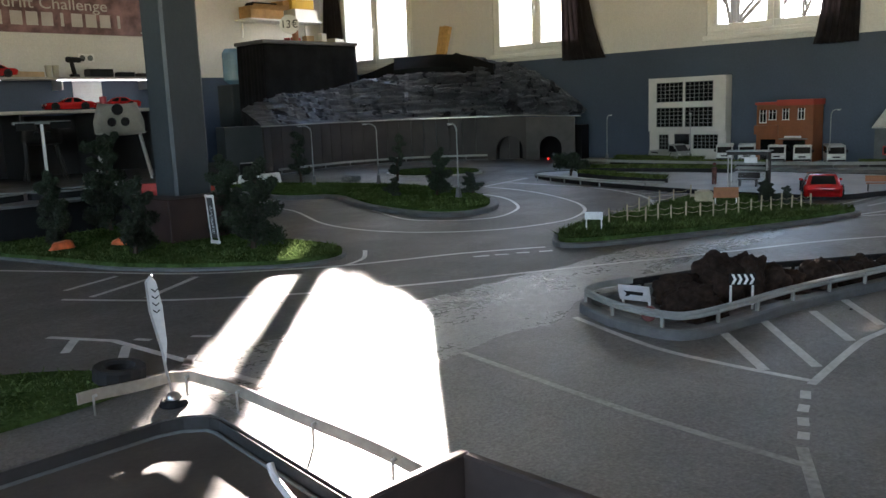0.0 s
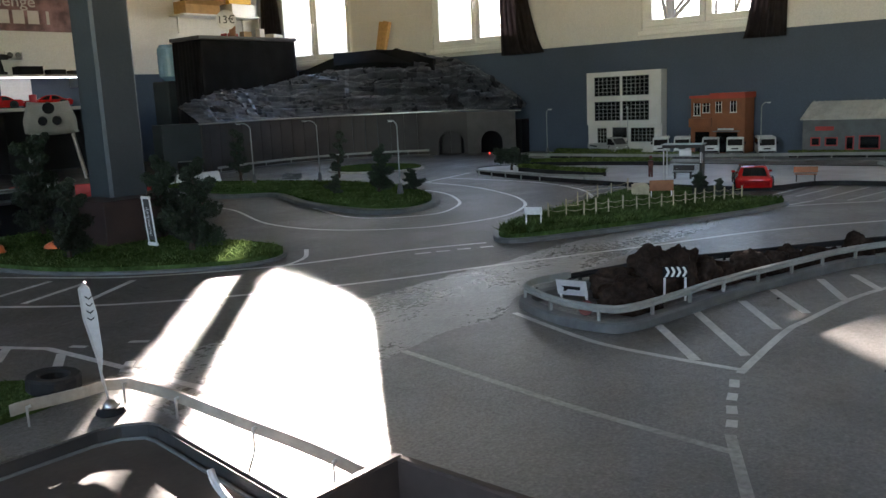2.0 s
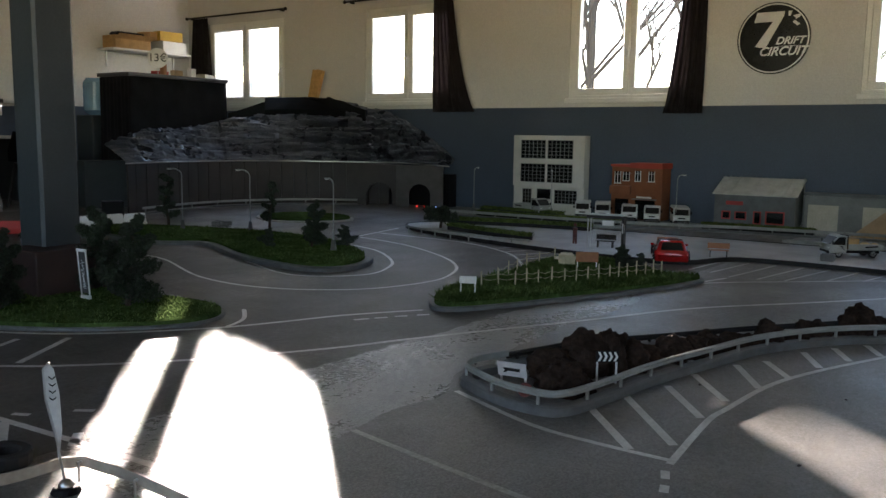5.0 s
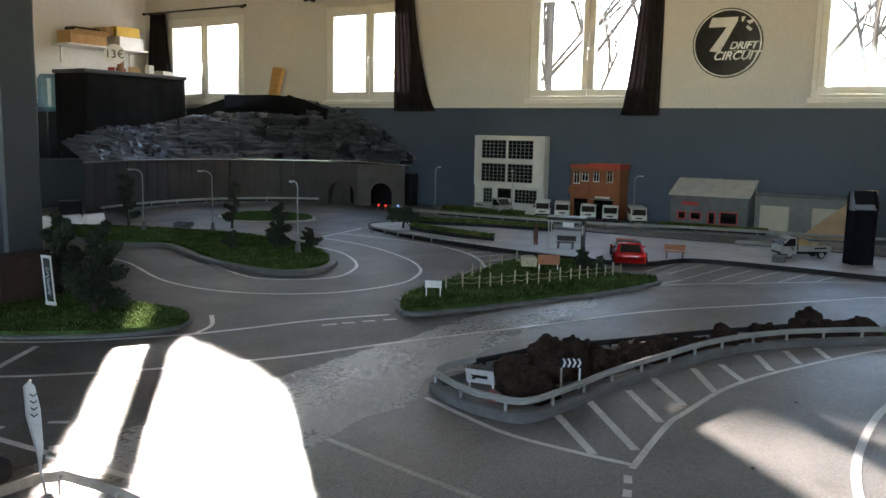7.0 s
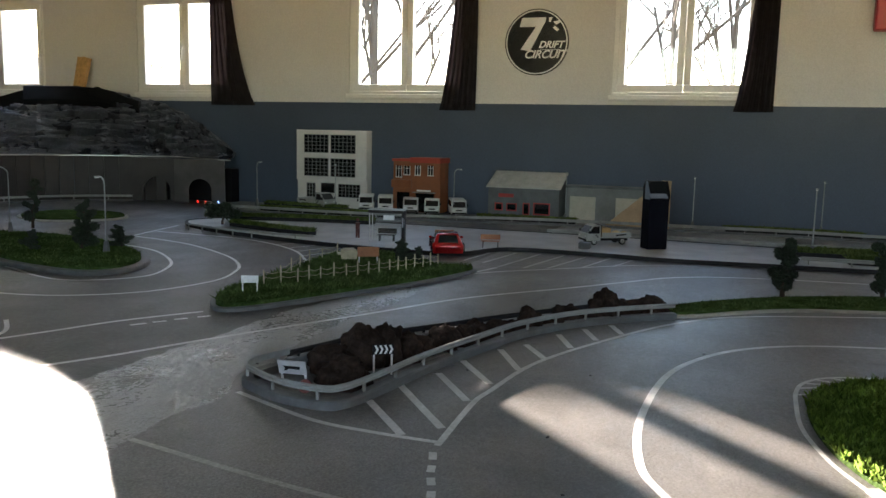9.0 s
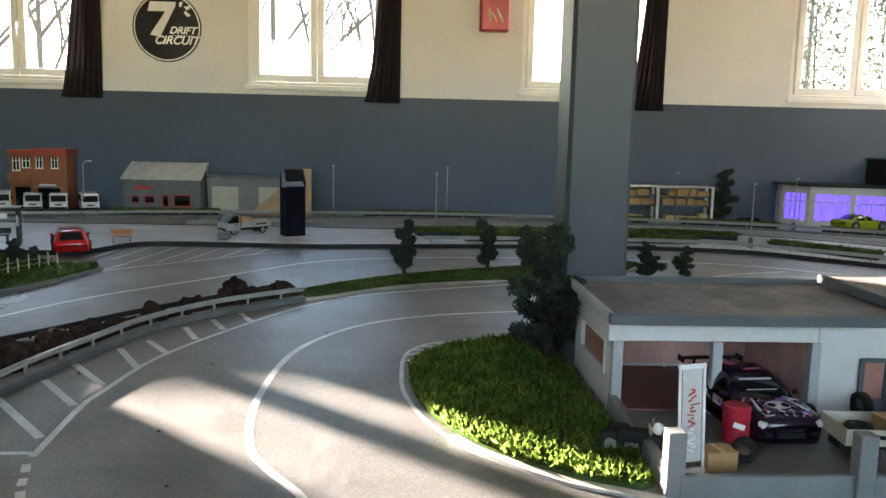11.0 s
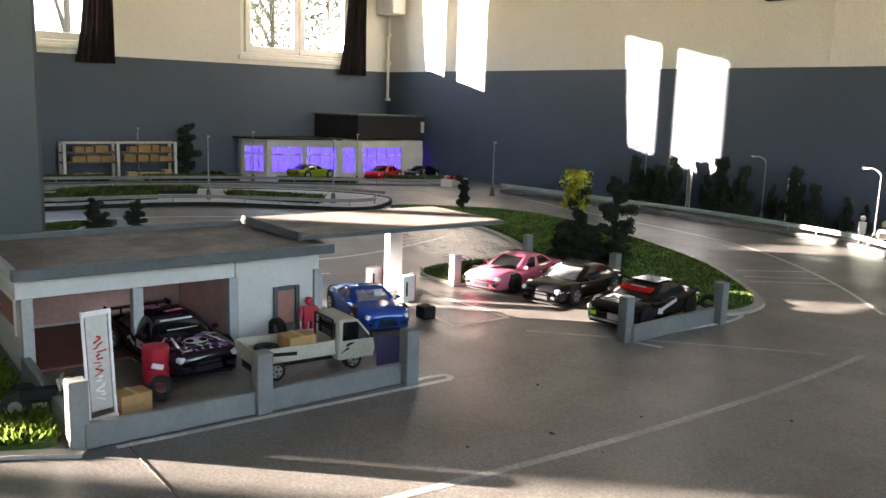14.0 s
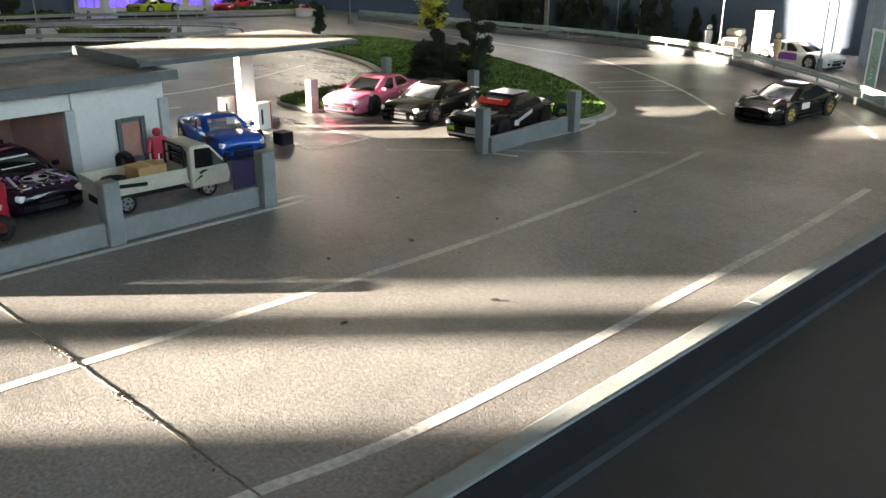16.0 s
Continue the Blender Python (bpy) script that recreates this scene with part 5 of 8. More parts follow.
deco = lambda mt: (("sticker", mt, (.15, .05, .0738), (.07, .007, .0012), (0, 7, 14)), ("sticker", mt, (.14, -.05, .0745), (.08, .007, .0012), (0, 6, -12)), ("sticker", STICKVIOLET, (.112, .03, .0768), (.02, .04, .0012), (0, 2, 30)), ("visor", mt, (.0385, 0, .0985), (.007, .085, .0012), (0, 23, 0)),
                   ("sticker", mt, (.03, -.0905, .052), (.05, .0012, .022), (0, 0, 0)), ("sticker", mt, (.03, .0905, .052), (.05, .0012, .022), (0, 0, 0)))
rg = random.Random(17)
graphics = []
for k in range(46):
    x = rg.uniform(.095, .205)
    z = np.interp(x, [.085, .108, .132, .156, .178, .198, .211], [.0765, .0765, .075, .072, .068, .063, .057]) + .0006
    graphics.append(("sticker", rg.choice((STICKER, STICKER, STICKVIOLET, P_PINK)), (x, rg.uniform(-.062, .062), z), (rg.uniform(.004, .016), rg.uniform(.002, .007), .0012), (0, 3 + (x - .09) * 95, rg.uniform(-70, 70))))
for k in range(14):
    x = rg.uniform(-.15, .12)
    graphics.append(("sticker", rg.choice((STICKER, STICKVIOLET)), (x, rg.choice((-1, 1)) * .0918, rg.uniform(.03, .062)), (rg.uniform(.01, .03), .0016, rg.uniform(.004, .010)), (0, rg.uniform(-30, 30), 0)))
car(pose(2.175, -.83, .004, 0, 0, 185), P_PLUM, "dark plum racing coupe with white stickers and a rear wing", RIM, True, group="model cars", extra=deco(STICKER) + tuple(graphics) + (("sticker", STICKVIOLET, (.188, .05, .0645), (.02, .02, .0012), (0, 14, 0)), ("sticker", STICKER, (.10, .06, .0760), (.04, .006, .0012), (0, 1, 40)), ("sticker", STICKER, (.10, -.06, .0760), (.04, .006, .0012), (0, 1, -35)), ("sticker", STICKER, (.195, -.03, .0625), (.008, .05, .0012), (0, 14, 8)), ("sticker", STICKER, (.075, 0, .0865), (.003, .08, .0012), (0, 23, 0)), ("round_sticker", STICKER, (.150, 0, .0752), (.045, .062, .0012), (0, 8, 0)), ("round_sticker", P_PLUM, (.155, .016, .0760), (.022, .02, .0012), (0, 8, 0)), ("round_sticker", P_PLUM, (.152, -.018, .0763), (.02, .022, .0012), (0, 8, 0)), ("sticker", P_PINK, (-.005, .012, .1085), (.012, .05, .0012), (0, 2, 10)), ("sticker", P_PINK, (-.06, -.02, .1085), (.03, .03, .0012), (0, 0, 25))))
blue = car(pose(2.26, -1.48, .002, 0, 0, 168), P_BLUE, "bright blue roadster with pink seats beside the fuel pumps", P_WHITE, glass=CLEARGLASS, cabin={"xr": (-.125, -.075), "xf": (.092, .018), "z": (.071, .104)}, extra=(("seat", SEATRED, (-.05, .034, .084), (.024, .04, .038), (0, -12, 0)), ("seat", SEATRED, (-.05, -.034, .084), (.024, .04, .038), (0, -12, 0)), ("dashboard", BLACKM, (.05, 0, .076), (.03, .12, .012), (0, 0, 0)), ("steering_wheel", STICKER, (.025, .034, .086), (.004, .03, .03), (0, -20, 0))))
blue.scale = (.85, .88, .92)
car(pose(2.42, -2.25, .002, 0, 0, 103), P_PINK, "pink coupe body with black windows in a parking bay", BLACKM, extra=(("sticker", STICKER, (.03, -.0905, .055), (.03, .0012, .03), (0, 0, 0)),))
car(pose(2.16, -2.30, .002, 0, 0, 102), P_BLACK, "glossy black saloon in a parking bay", RIM, screen=SHEENGLASS, cabin={"xr": (-.172, -.100)})
# silver-blue bonnet panel: the sheen on black paint put into colour
car(pose(1.825, -2.29, .002, 0, 0, 97), P_BLACK, "black drift car, bonnet sheen painted pale, pale roof, red sun strip", BLACKM, extra=(
    ("visor", P_RED, (.054, 0, .0935), (.030, .118, .0012), (0, 25, 0)), ("bonnet", P_SILVER, (.145, 0, .0742), (.085, .105, .0014), (0, 7.5, 0)), ("bonnet", P_BLACK, (.135, -.022, .0758), (.050, .040, .0014), (0, 6, 12)),
    ("roof_skin", P_SILVER, (-.036, 0, .1090), (.095, .095, .0012), (0, 0, 0)), ("nose", P_WHITE, (.2175, .03, .034), (.006, .05, .02), (0, 0, 0)), ("nose", P_WHITE, (.214, -.052, .047), (.008, .022, .012), (0, 0, 0)),
    ("bumper", P_WHITE, (.216, 0, .018), (.010, .12, .007), (0, 0, 0)), ("tow_hook", LIME, (.216, -.05, .035), (.012, .02, .012), (0, 0, 0)), ("sticker", LIME, (-.16, .0945, .05), (.03, .0012, .02), (0, 0, 0)),
    ("stripe", STICKER, (.0, .0915, .055), (.09, .0012, .012), (0, 14, 0)), ("stripe", STICKER, (.0, -.0915, .055), (.09, .0012, .012), (0, 14, 0)), ("sticker", STICKER, (.05, .0915, .040), (.03, .0012, .018), (0, -10, 0)),
    ("sticker", STICKER, (.045, 0, .0975), (.006, .06, .0012), (0, 25, 0))))
car(pose(4.83, 1.87, .003, 0, 0, 23), P_RED, "red hatchback with dark windows beside the turf bed", RIM, cabin={"z": (.072, .120), "xr": (-.212, -.150)}, extra=(("sticker", STICKER, (-.2195, 0, .058), (.002, .05, .014), (0, 0, 0)),))
car(pose(6.62, -3.62, 0, 0, 0, 285), P_GREEN, "lime green coupe in front of the showroom", RIM)
car(pose(6.30, -4.16, 0, 0, 0, 120), P_RED, "red coupe in front of the showroom", RIM)
car(pose(6.20, -4.50, 0, 0, 0, 118), P_NAVY, "dark navy coupe in front of the showroom", RIM)
car(pose(1.72, -4.52, 0, 0, 0, 165), P_WHITE, "white car with violet flanks lying in the sun by the wall", RIM, extra=(("flank", STICKVIOLET, (-.02, .0905, .05), (.15, .0015, .035), (0, 0, 0)), ("flank", STICKVIOLET, (-.02, -.0905, .05), (.15, .0015, .035), (0, 0, 0))))
drift = car(pose(1.235, -3.20, .002, 0, 0, 82), P_BLACK, "black drift car with white bonnet stickers and gold wheels", RIMGOLD, extra=deco(STICKER), screen=SHEENGLASS)


# ---- small trucks and vans ----
TRUCKWHITE = mat("truck_cream", (0.44, 0.415, 0.33), rough=0.4, var=0.06, scale=14)


def side_body(name, c, prof, w, mt, bevel=.004, label=""):
    """A body cut from a side view (x, z), w wide."""
    bm = B()
    extrude(bm, prof, Matrix(((1, 0, 0, 0), (0, 0, 1, -w / 2), (0, 1, 0, 0), (0, 0, 0, 1))), w)
    return part(name, bm, mt, c, label, bevel)


DUSTYGLASS = mat("dusty_glass", (0.02, 0.021, 0.022), rough=0.45, var=0.2, spec=0.3)


def kei_truck(m, label, mt=None, load=True):
    t = thing("kei_truck", label, "model truck", m, "small trucks")
    mt = mt or TRUCKWHITE
    side_body("cab", t, [(.065, .030), (.178, .030), (.184, .055), (.176, .086), (.128, .141), (.118, .147), (.072, .148), (.065, .142)], .140, mt, .005)
    bm = B()
    cube(bm, (.1535, 0, .1150), (.002, .118, .062), ry=-40.6)
    part("windscreen", bm, DUSTYGLASS, t)
    for s in (-1, 1):
        bm = B()
        extrude(bm, [(.078, .086), (.166, .086), (.124, .137), (.080, .139)], Matrix(((1, 0, 0, 0), (0, 0, 1, s * .0705 - .0005), (0, 1, 0, 0), (0, 0, 0, 1))), .0012)
        part("side_window", bm, CARGLASS, t)
        bm = B()
        cube(bm, (.179, s * .052, .062), (.006, .022, .016))
        part("headlight", bm, HEADL, t, bevel=.002)
        bm = B()
        cube(bm, (.165, s * .078, .100), (.006, .014, .024))
        part("mirror", bm, BLACKM, t, bevel=.002)
        bm = B()
        cube(bm, (-.06, s * .068, .074), (.23, .004, .036))
        part("side_board", bm, mt, t, bevel=.001)
        bm = B()
        cube(bm, (-.10, s * .0705, .074), (.085, .0008, .010), ry=4)
        part("lettering_bar", bm, BLACKM, t)
        bm = B()
        extrude(bm, [(.072, .050), (.100, .062), (.092, .068), (.118, .078), (.100, .079), (.088, .072), (.094, .066)], Matrix(((1, 0, 0, 0), (0, 0, 1, s * .0708 - .0005), (0, 1, 0, 0), (0, 0, 0, 1))), .0010)
        part("sticker", bm, BLACKM, t)
    bm = B()
    cube(bm, (0.064, 0, .112), (.002, .105, .045))
    part("rear_window", bm, CARGLASS, t)
    bm = B()
    cube(bm, (-.06, 0, .054), (.24, .136, .006))
    part("bed", bm, mt, t)
    bm = B()
    cube(bm, (-.177, 0, .074), (.004, .136, .036))
    part("tailgate", bm, mt, t, bevel=.001)
    bm = B()
    for y in (-.055, .055):
        tube(bm, (.055, y, .057), (.055, y, .145), .003, seg=6)
    tube(bm, (.055, -.055, .145), (.055, .055, .145), .003, seg=6)
    tube(bm, (.055, -.055, .118), (.055, .055, .118), .003, seg=6)
    part("guard_frame", bm, BLACKM, t)
    bm = B()
    cube(bm, (-.01, 0, .036), (.33, .06, .018))
    part("chassis", bm, BLACKM, t)
    bm = B()
    cube(bm, (.181, 0, .040), (.006, .13, .014))
    part("bumper", bm, BLACKM, t, bevel=.002)
    wheels(t, (-.115, .115), .066, .0265, .022, RIM)
    return t


truck = kei_truck(pose(1.905, -1.08, .003, 0, 0, 267), "small cream pickup truck with drop sides behind the yard wall")
truck.scale = (.9, .9, .9)
TRUCKGREY = mat("truck_grey", (0.27, 0.28, 0.27), rough=0.4, var=0.08, scale=14)
kei_truck(pose(6.93, 3.91, 0, 0, 0, 252), "small grey pickup truck parked by the white house", TRUCKGREY)
CARDBOARD = mat("cardboard", (0.40, 0.24, 0.10), rough=0.75, var=0.12, scale=14)
KRAFT2 = mat("cardboard_pale", (0.52, 0.38, 0.2), rough=0.75, var=0.12, scale=14)


def carton(m, s, label, mt=None, group="cardboard boxes"):
    c = thing("carton", label, "box", m, group)
    bm = B()
    cube(bm, (0, 0, s[2] / 2), s)
    part("body", bm, mt or CARDBOARD, c, bevel=.0015)
    bm = B()
    cube(bm, (0, 0, s[2] + .0006), (s[0] * 1.002, s[1] * .12, .001))
    part("tape", bm, KRAFT2, c)
    return c


carton(pose(1.905, -1.055, .0555, 0, 0, 4), (.062, .075, .042), "brown cardboard box on the bed of the truck")
carton(pose(1.845, -.632, .001, 0, 0, 10), (.05, .07, .045), "brown cardboard box behind the yard wall")
carton(pose(5.538, 1.06, .0713, 0, 0, 126), (.065, .095, .058), "reddish brown crate on the bed of the far truck")


def tyre(m, r, w, label, group="loose tyres"):
    t = thing("tyre", label, "tyre", m, group)
    bm = B()
    ring = []
    prof = [(r, -w * .35), (r, w * .35), (r * .93, w * .5), (r * .62, w * .5), (r * .55, w * .3), (r * .55, -w * .3), (r * .62, -w * .5), (r * .93, -w * .5)]
    n = 28
    for k in range(n):
        a = 6.2832 * k / n
        kk = 1 + (.03 if k % 2 else 0)
        ring.append([bm.verts.new((math.cos(a) * u * (kk if u >= r * .9 else 1), math.sin(a) * u * (kk if u >= r * .9 else 1), z + w / 2)) for u, z in prof])
    for k in range(n):
        A, C = ring[k], ring[(k + 1) % n]
        for j in range(8):
            bm.faces.new((A[j], A[(j + 1) % 8], C[(j + 1) % 8], C[j]))
    part("tread", bm, RUBBER, t)
    return t


tyre(pose(1.91, -.975, .0555, 0, 0, 0), .030, .022, "black tyre lying on the bed of the truck")
tyre(pose(2.17, -1.12, .033, 90, 0, 10), .033, .022, "black tyre leaning on the garage front")
tyre(pose(1.87, -.70, .028, 90, 0, 60), .027, .025, "black tyre beside the cardboard box")
tyre(pose(1.665, -2.41, .062, 70, 0, 30), .025, .02, "black tyre piled at the end of the low wall")
tyre(pose(1.075, 1.862, .014, 4, 3, 0), .050, .030, "large black off-road tyre lying on the turf", "large tyre")


def minivan(m, label):
    v_ = thing("minivan", label, "model van", m, "row of white vans at the wall")
    side_body("body", v_, [(-.15, .022), (.135, .022), (.150, .034), (.150, .070), (.118, .138), (.108, .144), (-.14, .146), (-.15, .138)], .130, VANWHITE, .005)
    bm = B()
    cube(bm, (.1345, 0, .106), (.002, .108, .050), ry=-25)
    part("windscreen", bm, CARGLASS, v_)
    for s in (-1, 1):
        bm = B()
        cube(bm, (.151, s * .048, .058), (.004, .022, .014))
        part("headlight", bm, HEADL, v_, bevel=.002)
        bm = B()
        extrude(bm, [(-.13, .09), (.125, .09), (.106, .132), (-.13, .134)], Matrix(((1, 0, 0, 0), (0, 0, 1, s * .0655 - .0005), (0, 1, 0, 0), (0, 0, 0, 1))), .0012)
        part("side_window", bm, CARGLASS, v_)
        bm = B()
        cube(bm, (.122, s * .072, .100), (.008, .016, .018))
        part("mirror", bm, BLACKM, v_, bevel=.002)
    bm = B()
    cube(bm, (.1515, 0, .033), (.004, .124, .014))
    part("bumper", bm, BLACKM, v_, bevel=.002)
    bm = B()
    cube(bm, (.1515, 0, .058), (.003, .05, .010))
    part("grille", bm, BLACKM, v_)
    wheels(v_, (-.095, .095), .064, .024, .02, RIM)
    return v_


VANWHITE = mat("van_white", (0.55, 0.56, 0.55), rough=0.4, var=0.06)
van = minivan(pose(6.975, 3.42, 0, 0, 0, 203), "small white van parked nose out at the wall")
for y, rz in ((3.235, 203), (2.985, 199), (2.785, 198), (2.555, 205)):
    copy_thing(van, pose(6.98 if y > 2.5 else 6.92, y, 0, 0, 0, rz))

# ---- model garage with yard and canopy ----
PINKWALL = mat("pink_inner_wall", (0.62, 0.36, 0.31), rough=0.7, var=0.1, scale=8)
REDFLOOR = mat("red_brown_floor", (0.16, 0.06, 0.045), rough=0.5, var=0.15, scale=10)
ROOFGREY = mat("roof_grey", (0.17, 0.15, 0.135), rough=0.8, var=0.3, scale=9, bump=.001, bscale=140, fine=.2)
ROOFEDGE = mat("roof_edge", (0.07, 0.082, 0.088), rough=0.5, var=0.12, scale=14)
DOORDARK = mat("door_frame_dark", (0.07, 0.08, 0.085), rough=0.5)
PINKGLASS = mat("pane_pinkish", (0.35, 0.17, 0.13), rough=0.25)
plaza_truck = kei_truck(pose(5.545, 1.05, .022, 0, 0, 126), "small grey pickup truck loaded with boxes on the plaza", TRUCKGREY)
plaza_truck.scale = (.86, .86, .86)
for x, y, r in ((5.582, .985, .026), (5.615, .975, .019), (5.617, .94, .023), (5.59, .945, .016)):
    bm = B()
    bmesh.ops.create_icosphere(bm, subdivisions=2, radius=r, matrix=Matrix.Diagonal((1.2, .9, .75, 1)))
    solid("sack", bm, KRAFT2, "pale cloth sack on the bed of the far truck", "sack", "", 0, "sacks on the truck bed", True, pose(x, y, .071 + r * .73, 0, 0, 700 * x))
g = thing("model_garage", "white model garage with open bays and flat grey roof", "model building", pose(0, 0, 0))


def gpart(name, mt, boxes, label="", bevel=.0015, parent=None):
    bm = B()
    for c, s in boxes:
        cube(bm, c, s)
    return part(name, bm, mt, parent or g, label, bevel)


gpart("floor_slab", REDFLOOR, [((2.41, -.625, .004), (.40, .26, .006))], "red-brown bay floor")
gpart("floor_slab", ROOFGREY, [((2.41, -1.015, .004), (.40, .50, .006))])
gpart("side_wall", MODELWHITE, [((2.41, -.497, .045), (.42, .018, .09)), ((2.41, -.497, .205), (.42, .018, .07)), ((2.235, -.497, .13), (.07, .018, .08)), ((2.575, -.497, .13), (.09, .018, .08))])
gpart("side_window", PINKGLASS, [((2.40, -.497, .13), (.26, .006, .08))], "brownish window pane")
gpart("window_frame", MODELWHITE, [((2.40, -.486, .172), (.28, .006, .008)), ((2.40, -.486, .088), (.28, .006, .008)), ((2.265, -.486, .13), (.008, .006, .08)), ((2.535, -.486, .13), (.008, .006, .08))])
gpart("back_wall", MODELWHITE, [((2.625, -.878, .12), (.016, .78, .24))])
for c_, s_ in (((2.612, -.755, .115), (.008, .50, .20)), ((2.41, -1.012, .115), (.40, .008, .20)), ((2.41, -.511, .047), (.40, .006, .076)), ((2.41, -.511, .20), (.40, .006, .05))):
    gpart("inner_wall", PINKWALL, [(c_, s_)], "pink inner wall")
gpart("front_wall", MODELWHITE, [((2.205, -1.1475, .12), (.018, .255, .24))])
gpart("end_wall", MODELWHITE, [((2.41, -1.268, .12), (.42, .018, .24))])
gpart("lintel", MODELWHITE, [((2.203, -.745, .215), (.024, .54, .05))])
for y in (-.500, -.755, -1.010, -1.268):
    gpart("pillar", PILLAR, [((2.198, y, .0955), (.026, .026, .19))], "grey pillar")
gpart("roof_deck", ROOFGREY, [((2.395, -.872, .252), (.50, .80, .016))], "stained grey roof deck")
gpart("roof_edge", ROOFEDGE, [((2.135, -.874, .259), (.022, .826, .026)), ((2.655, -.874, .262), (.018, .826, .026)), ((2.395, -1.279, .259), (.50, .016, .026))])
gpart("roof_edge", PILLAR, [((2.395, -.467, .2595), (.498, .014, .028))], "pale roof edge")
d = gpart("door", PINKGLASS, [((2.193, -1.168, .075), (.004, .052, .13))], "glazed garage door")
gpart("door_frame", DOORDARK, [((2.190, -1.202, .075), (.008, .014, .15)), ((2.190, -1.135, .075), (.008, .014, .15)), ((2.190, -1.1685, .145), (.008, .052, .012)), ((2.190, -1.1685, .022), (.008, .052, .044))], parent=d)
cn = thing("canopy", "flat dusty filling station canopy on one post", "model canopy", pose(0, 0, 0))
gpart("canopy_deck", ROOFGREY, [((2.42, -1.612, .2855), (.40, .75, .007))], "dusty pale canopy deck", parent=cn)
gpart("canopy_edge", ROOFEDGE, [((2.216, -1.612, .280), (.008, .774, .013)), ((2.626, -1.612, .280), (.008, .774, .013)), ((2.42, -1.995, .280), (.40, .008, .013)), ((2.42, -1.228, .283), (.40, .012, .028))], parent=cn)
gpart("post", MODELWHITE, [((2.50, -1.738, .139), (.035, .055, .276))], "pale square post", parent=cn)
gpart("foot", KERB, [((2.50, -1.738, .008), (.12, .18, .016))], parent=cn)
for k, (x, y) in enumerate(((2.57, -1.70), (2.39, -1.72))):
    p = thing("fuel_pump", "white model fuel pump with a dark red side under the canopy", "fuel pump", pose(x, y, 0, 0, 0, 8), "pumps under the canopy")
    gpart("body", MODELWHITE, [((0, 0, .045), (.03, .055, .09))], parent=p)
    gpart("panel", P_RED, [((0, -.030, .045), (.028, .006, .088))], "dark red panel", parent=p)
    gpart("hose", BLACKM, [((-.017, .012, .045), (.006, .006, .05))], parent=p)
bm = B()
cube(bm, (0, 0, .02), (.05, .045, .04))
solid("rubber_block", bm, BLACKM, "small black block beside the fuel pumps", "block", kind="", m=pose(2.17, -1.645, 0), bevel=.003)
y_ = thing("yard_wall", "low grey wooden yard wall with three square posts", "low wall", pose(0, 0, 0), "low grey walls")
gpart("panel", GREYPAINT, [((1.695, -.868, .026), (.02, .74, .05))], parent=y_, bevel=.002)
gpart("panel", GREYPAINT, [((1.955, -.492, .026), (.49, .02, .05))], parent=y_, bevel=.002)
for x, y in ((1.706, -.490), (1.692, -.863), (1.680, -1.240)):
    gpart("post", GREYPAINT, [((x, y, .0685), (.036, .036, .137))], parent=y_, bevel=.002)
y2 = thing("yard_wall", "low grey wooden wall with square posts at the parking bays", "low wall", pose(0, 0, 0), "low grey walls")
bm = B()
cube(bm, (1.642, -2.222, .026), (.018, .44, .05), rz=2.5)
part("panel", bm, GREYPAINT, y2, bevel=.002)
for x, y, h in ((1.653, -1.994, .137), (1.633, -2.43, .137), (2.503, -2.02, .12), (2.73, -2.60, .12), (2.23, -2.60, .12)):
    gpart("post", GREYPAINT, [((x, y, h / 2), (.034, .034, h))], parent=y2, bevel=.002)
CLOTH = mat("banner_cloth", (0.50, 0.50, 0.48), rough=0.8, var=0.06, scale=14)
REDINK = mat("banner_red", (0.45, 0.03, 0.02), rough=0.7)


def banner(m, h, w, cloth, ink, label, n=5):
    """A cloth sheet between two poles, with bars for its writing."""
    b = thing("banner_stand", label, "banner", m, "banners on poles")
    for s in (-1, 1):
        bm = B()
        cube(bm, (0, s * w / 2, h / 2), (.005, .006, h))
        part("pole", bm, SIGNWHITE, b, bevel=.001)
    bm = B()
    cube(bm, (0, 0, h - .006), (.008, w * 1.12, .010))
    part("rail", bm, SIGNWHITE, b, bevel=.001)
    bm = B()
    cube(bm, (0, 0, .006), (.012, w * 1.1, .012))
    part("foot_rail", bm, SIGNWHITE, b, bevel=.001)
    bm = B()
    cube(bm, (0, 0, h * .53), (.002, w * .80, h * .84))
    sheet = part("sheet", bm, cloth, b)
    rl = random.Random(int(h * 1000) + n)
    for k in range(n * 3):
        for s in (-1, 1):
            bm = B()
            z = h * (.20 + .58 * (k + .5) / (n * 3))
            cube(bm, (s * .0025, w * rl.uniform(-.12, .12), z), (.001, w * rl.uniform(.14, .42), h * rl.uniform(.008, .020)), rx=rl.uniform(-35, 50))
            part("lettering_bar", bm, ink if z > h * .42 else SIGNWHITE, sheet)
    return b


banner(pose(1.815, -.565, .001, 0, 4, 14), .235, .058, CLOTH, REDINK, "white cloth banner with red lettering on a white pole frame", 6)
br = thing("oil_drum", "bright red model oil drum with a white mark", "drum", pose(2.0, -.735, .003))
bm = B()
tube(bm, (0, 0, 0), (0, 0, .088), .031, seg=24)
part("barrel", bm, RED, br, bevel=.002)
for z in (.03, .058):
    bm = B()
    tube(bm, (0, 0, z), (0, 0, z + .004), .0325, seg=24)
    part("hoop", bm, RED, br)
bm = B()
cube(bm, (-.031, .006, .046), (.003, .028, .012), rx=18)
part("mark", bm, SIGNWHITE, br)
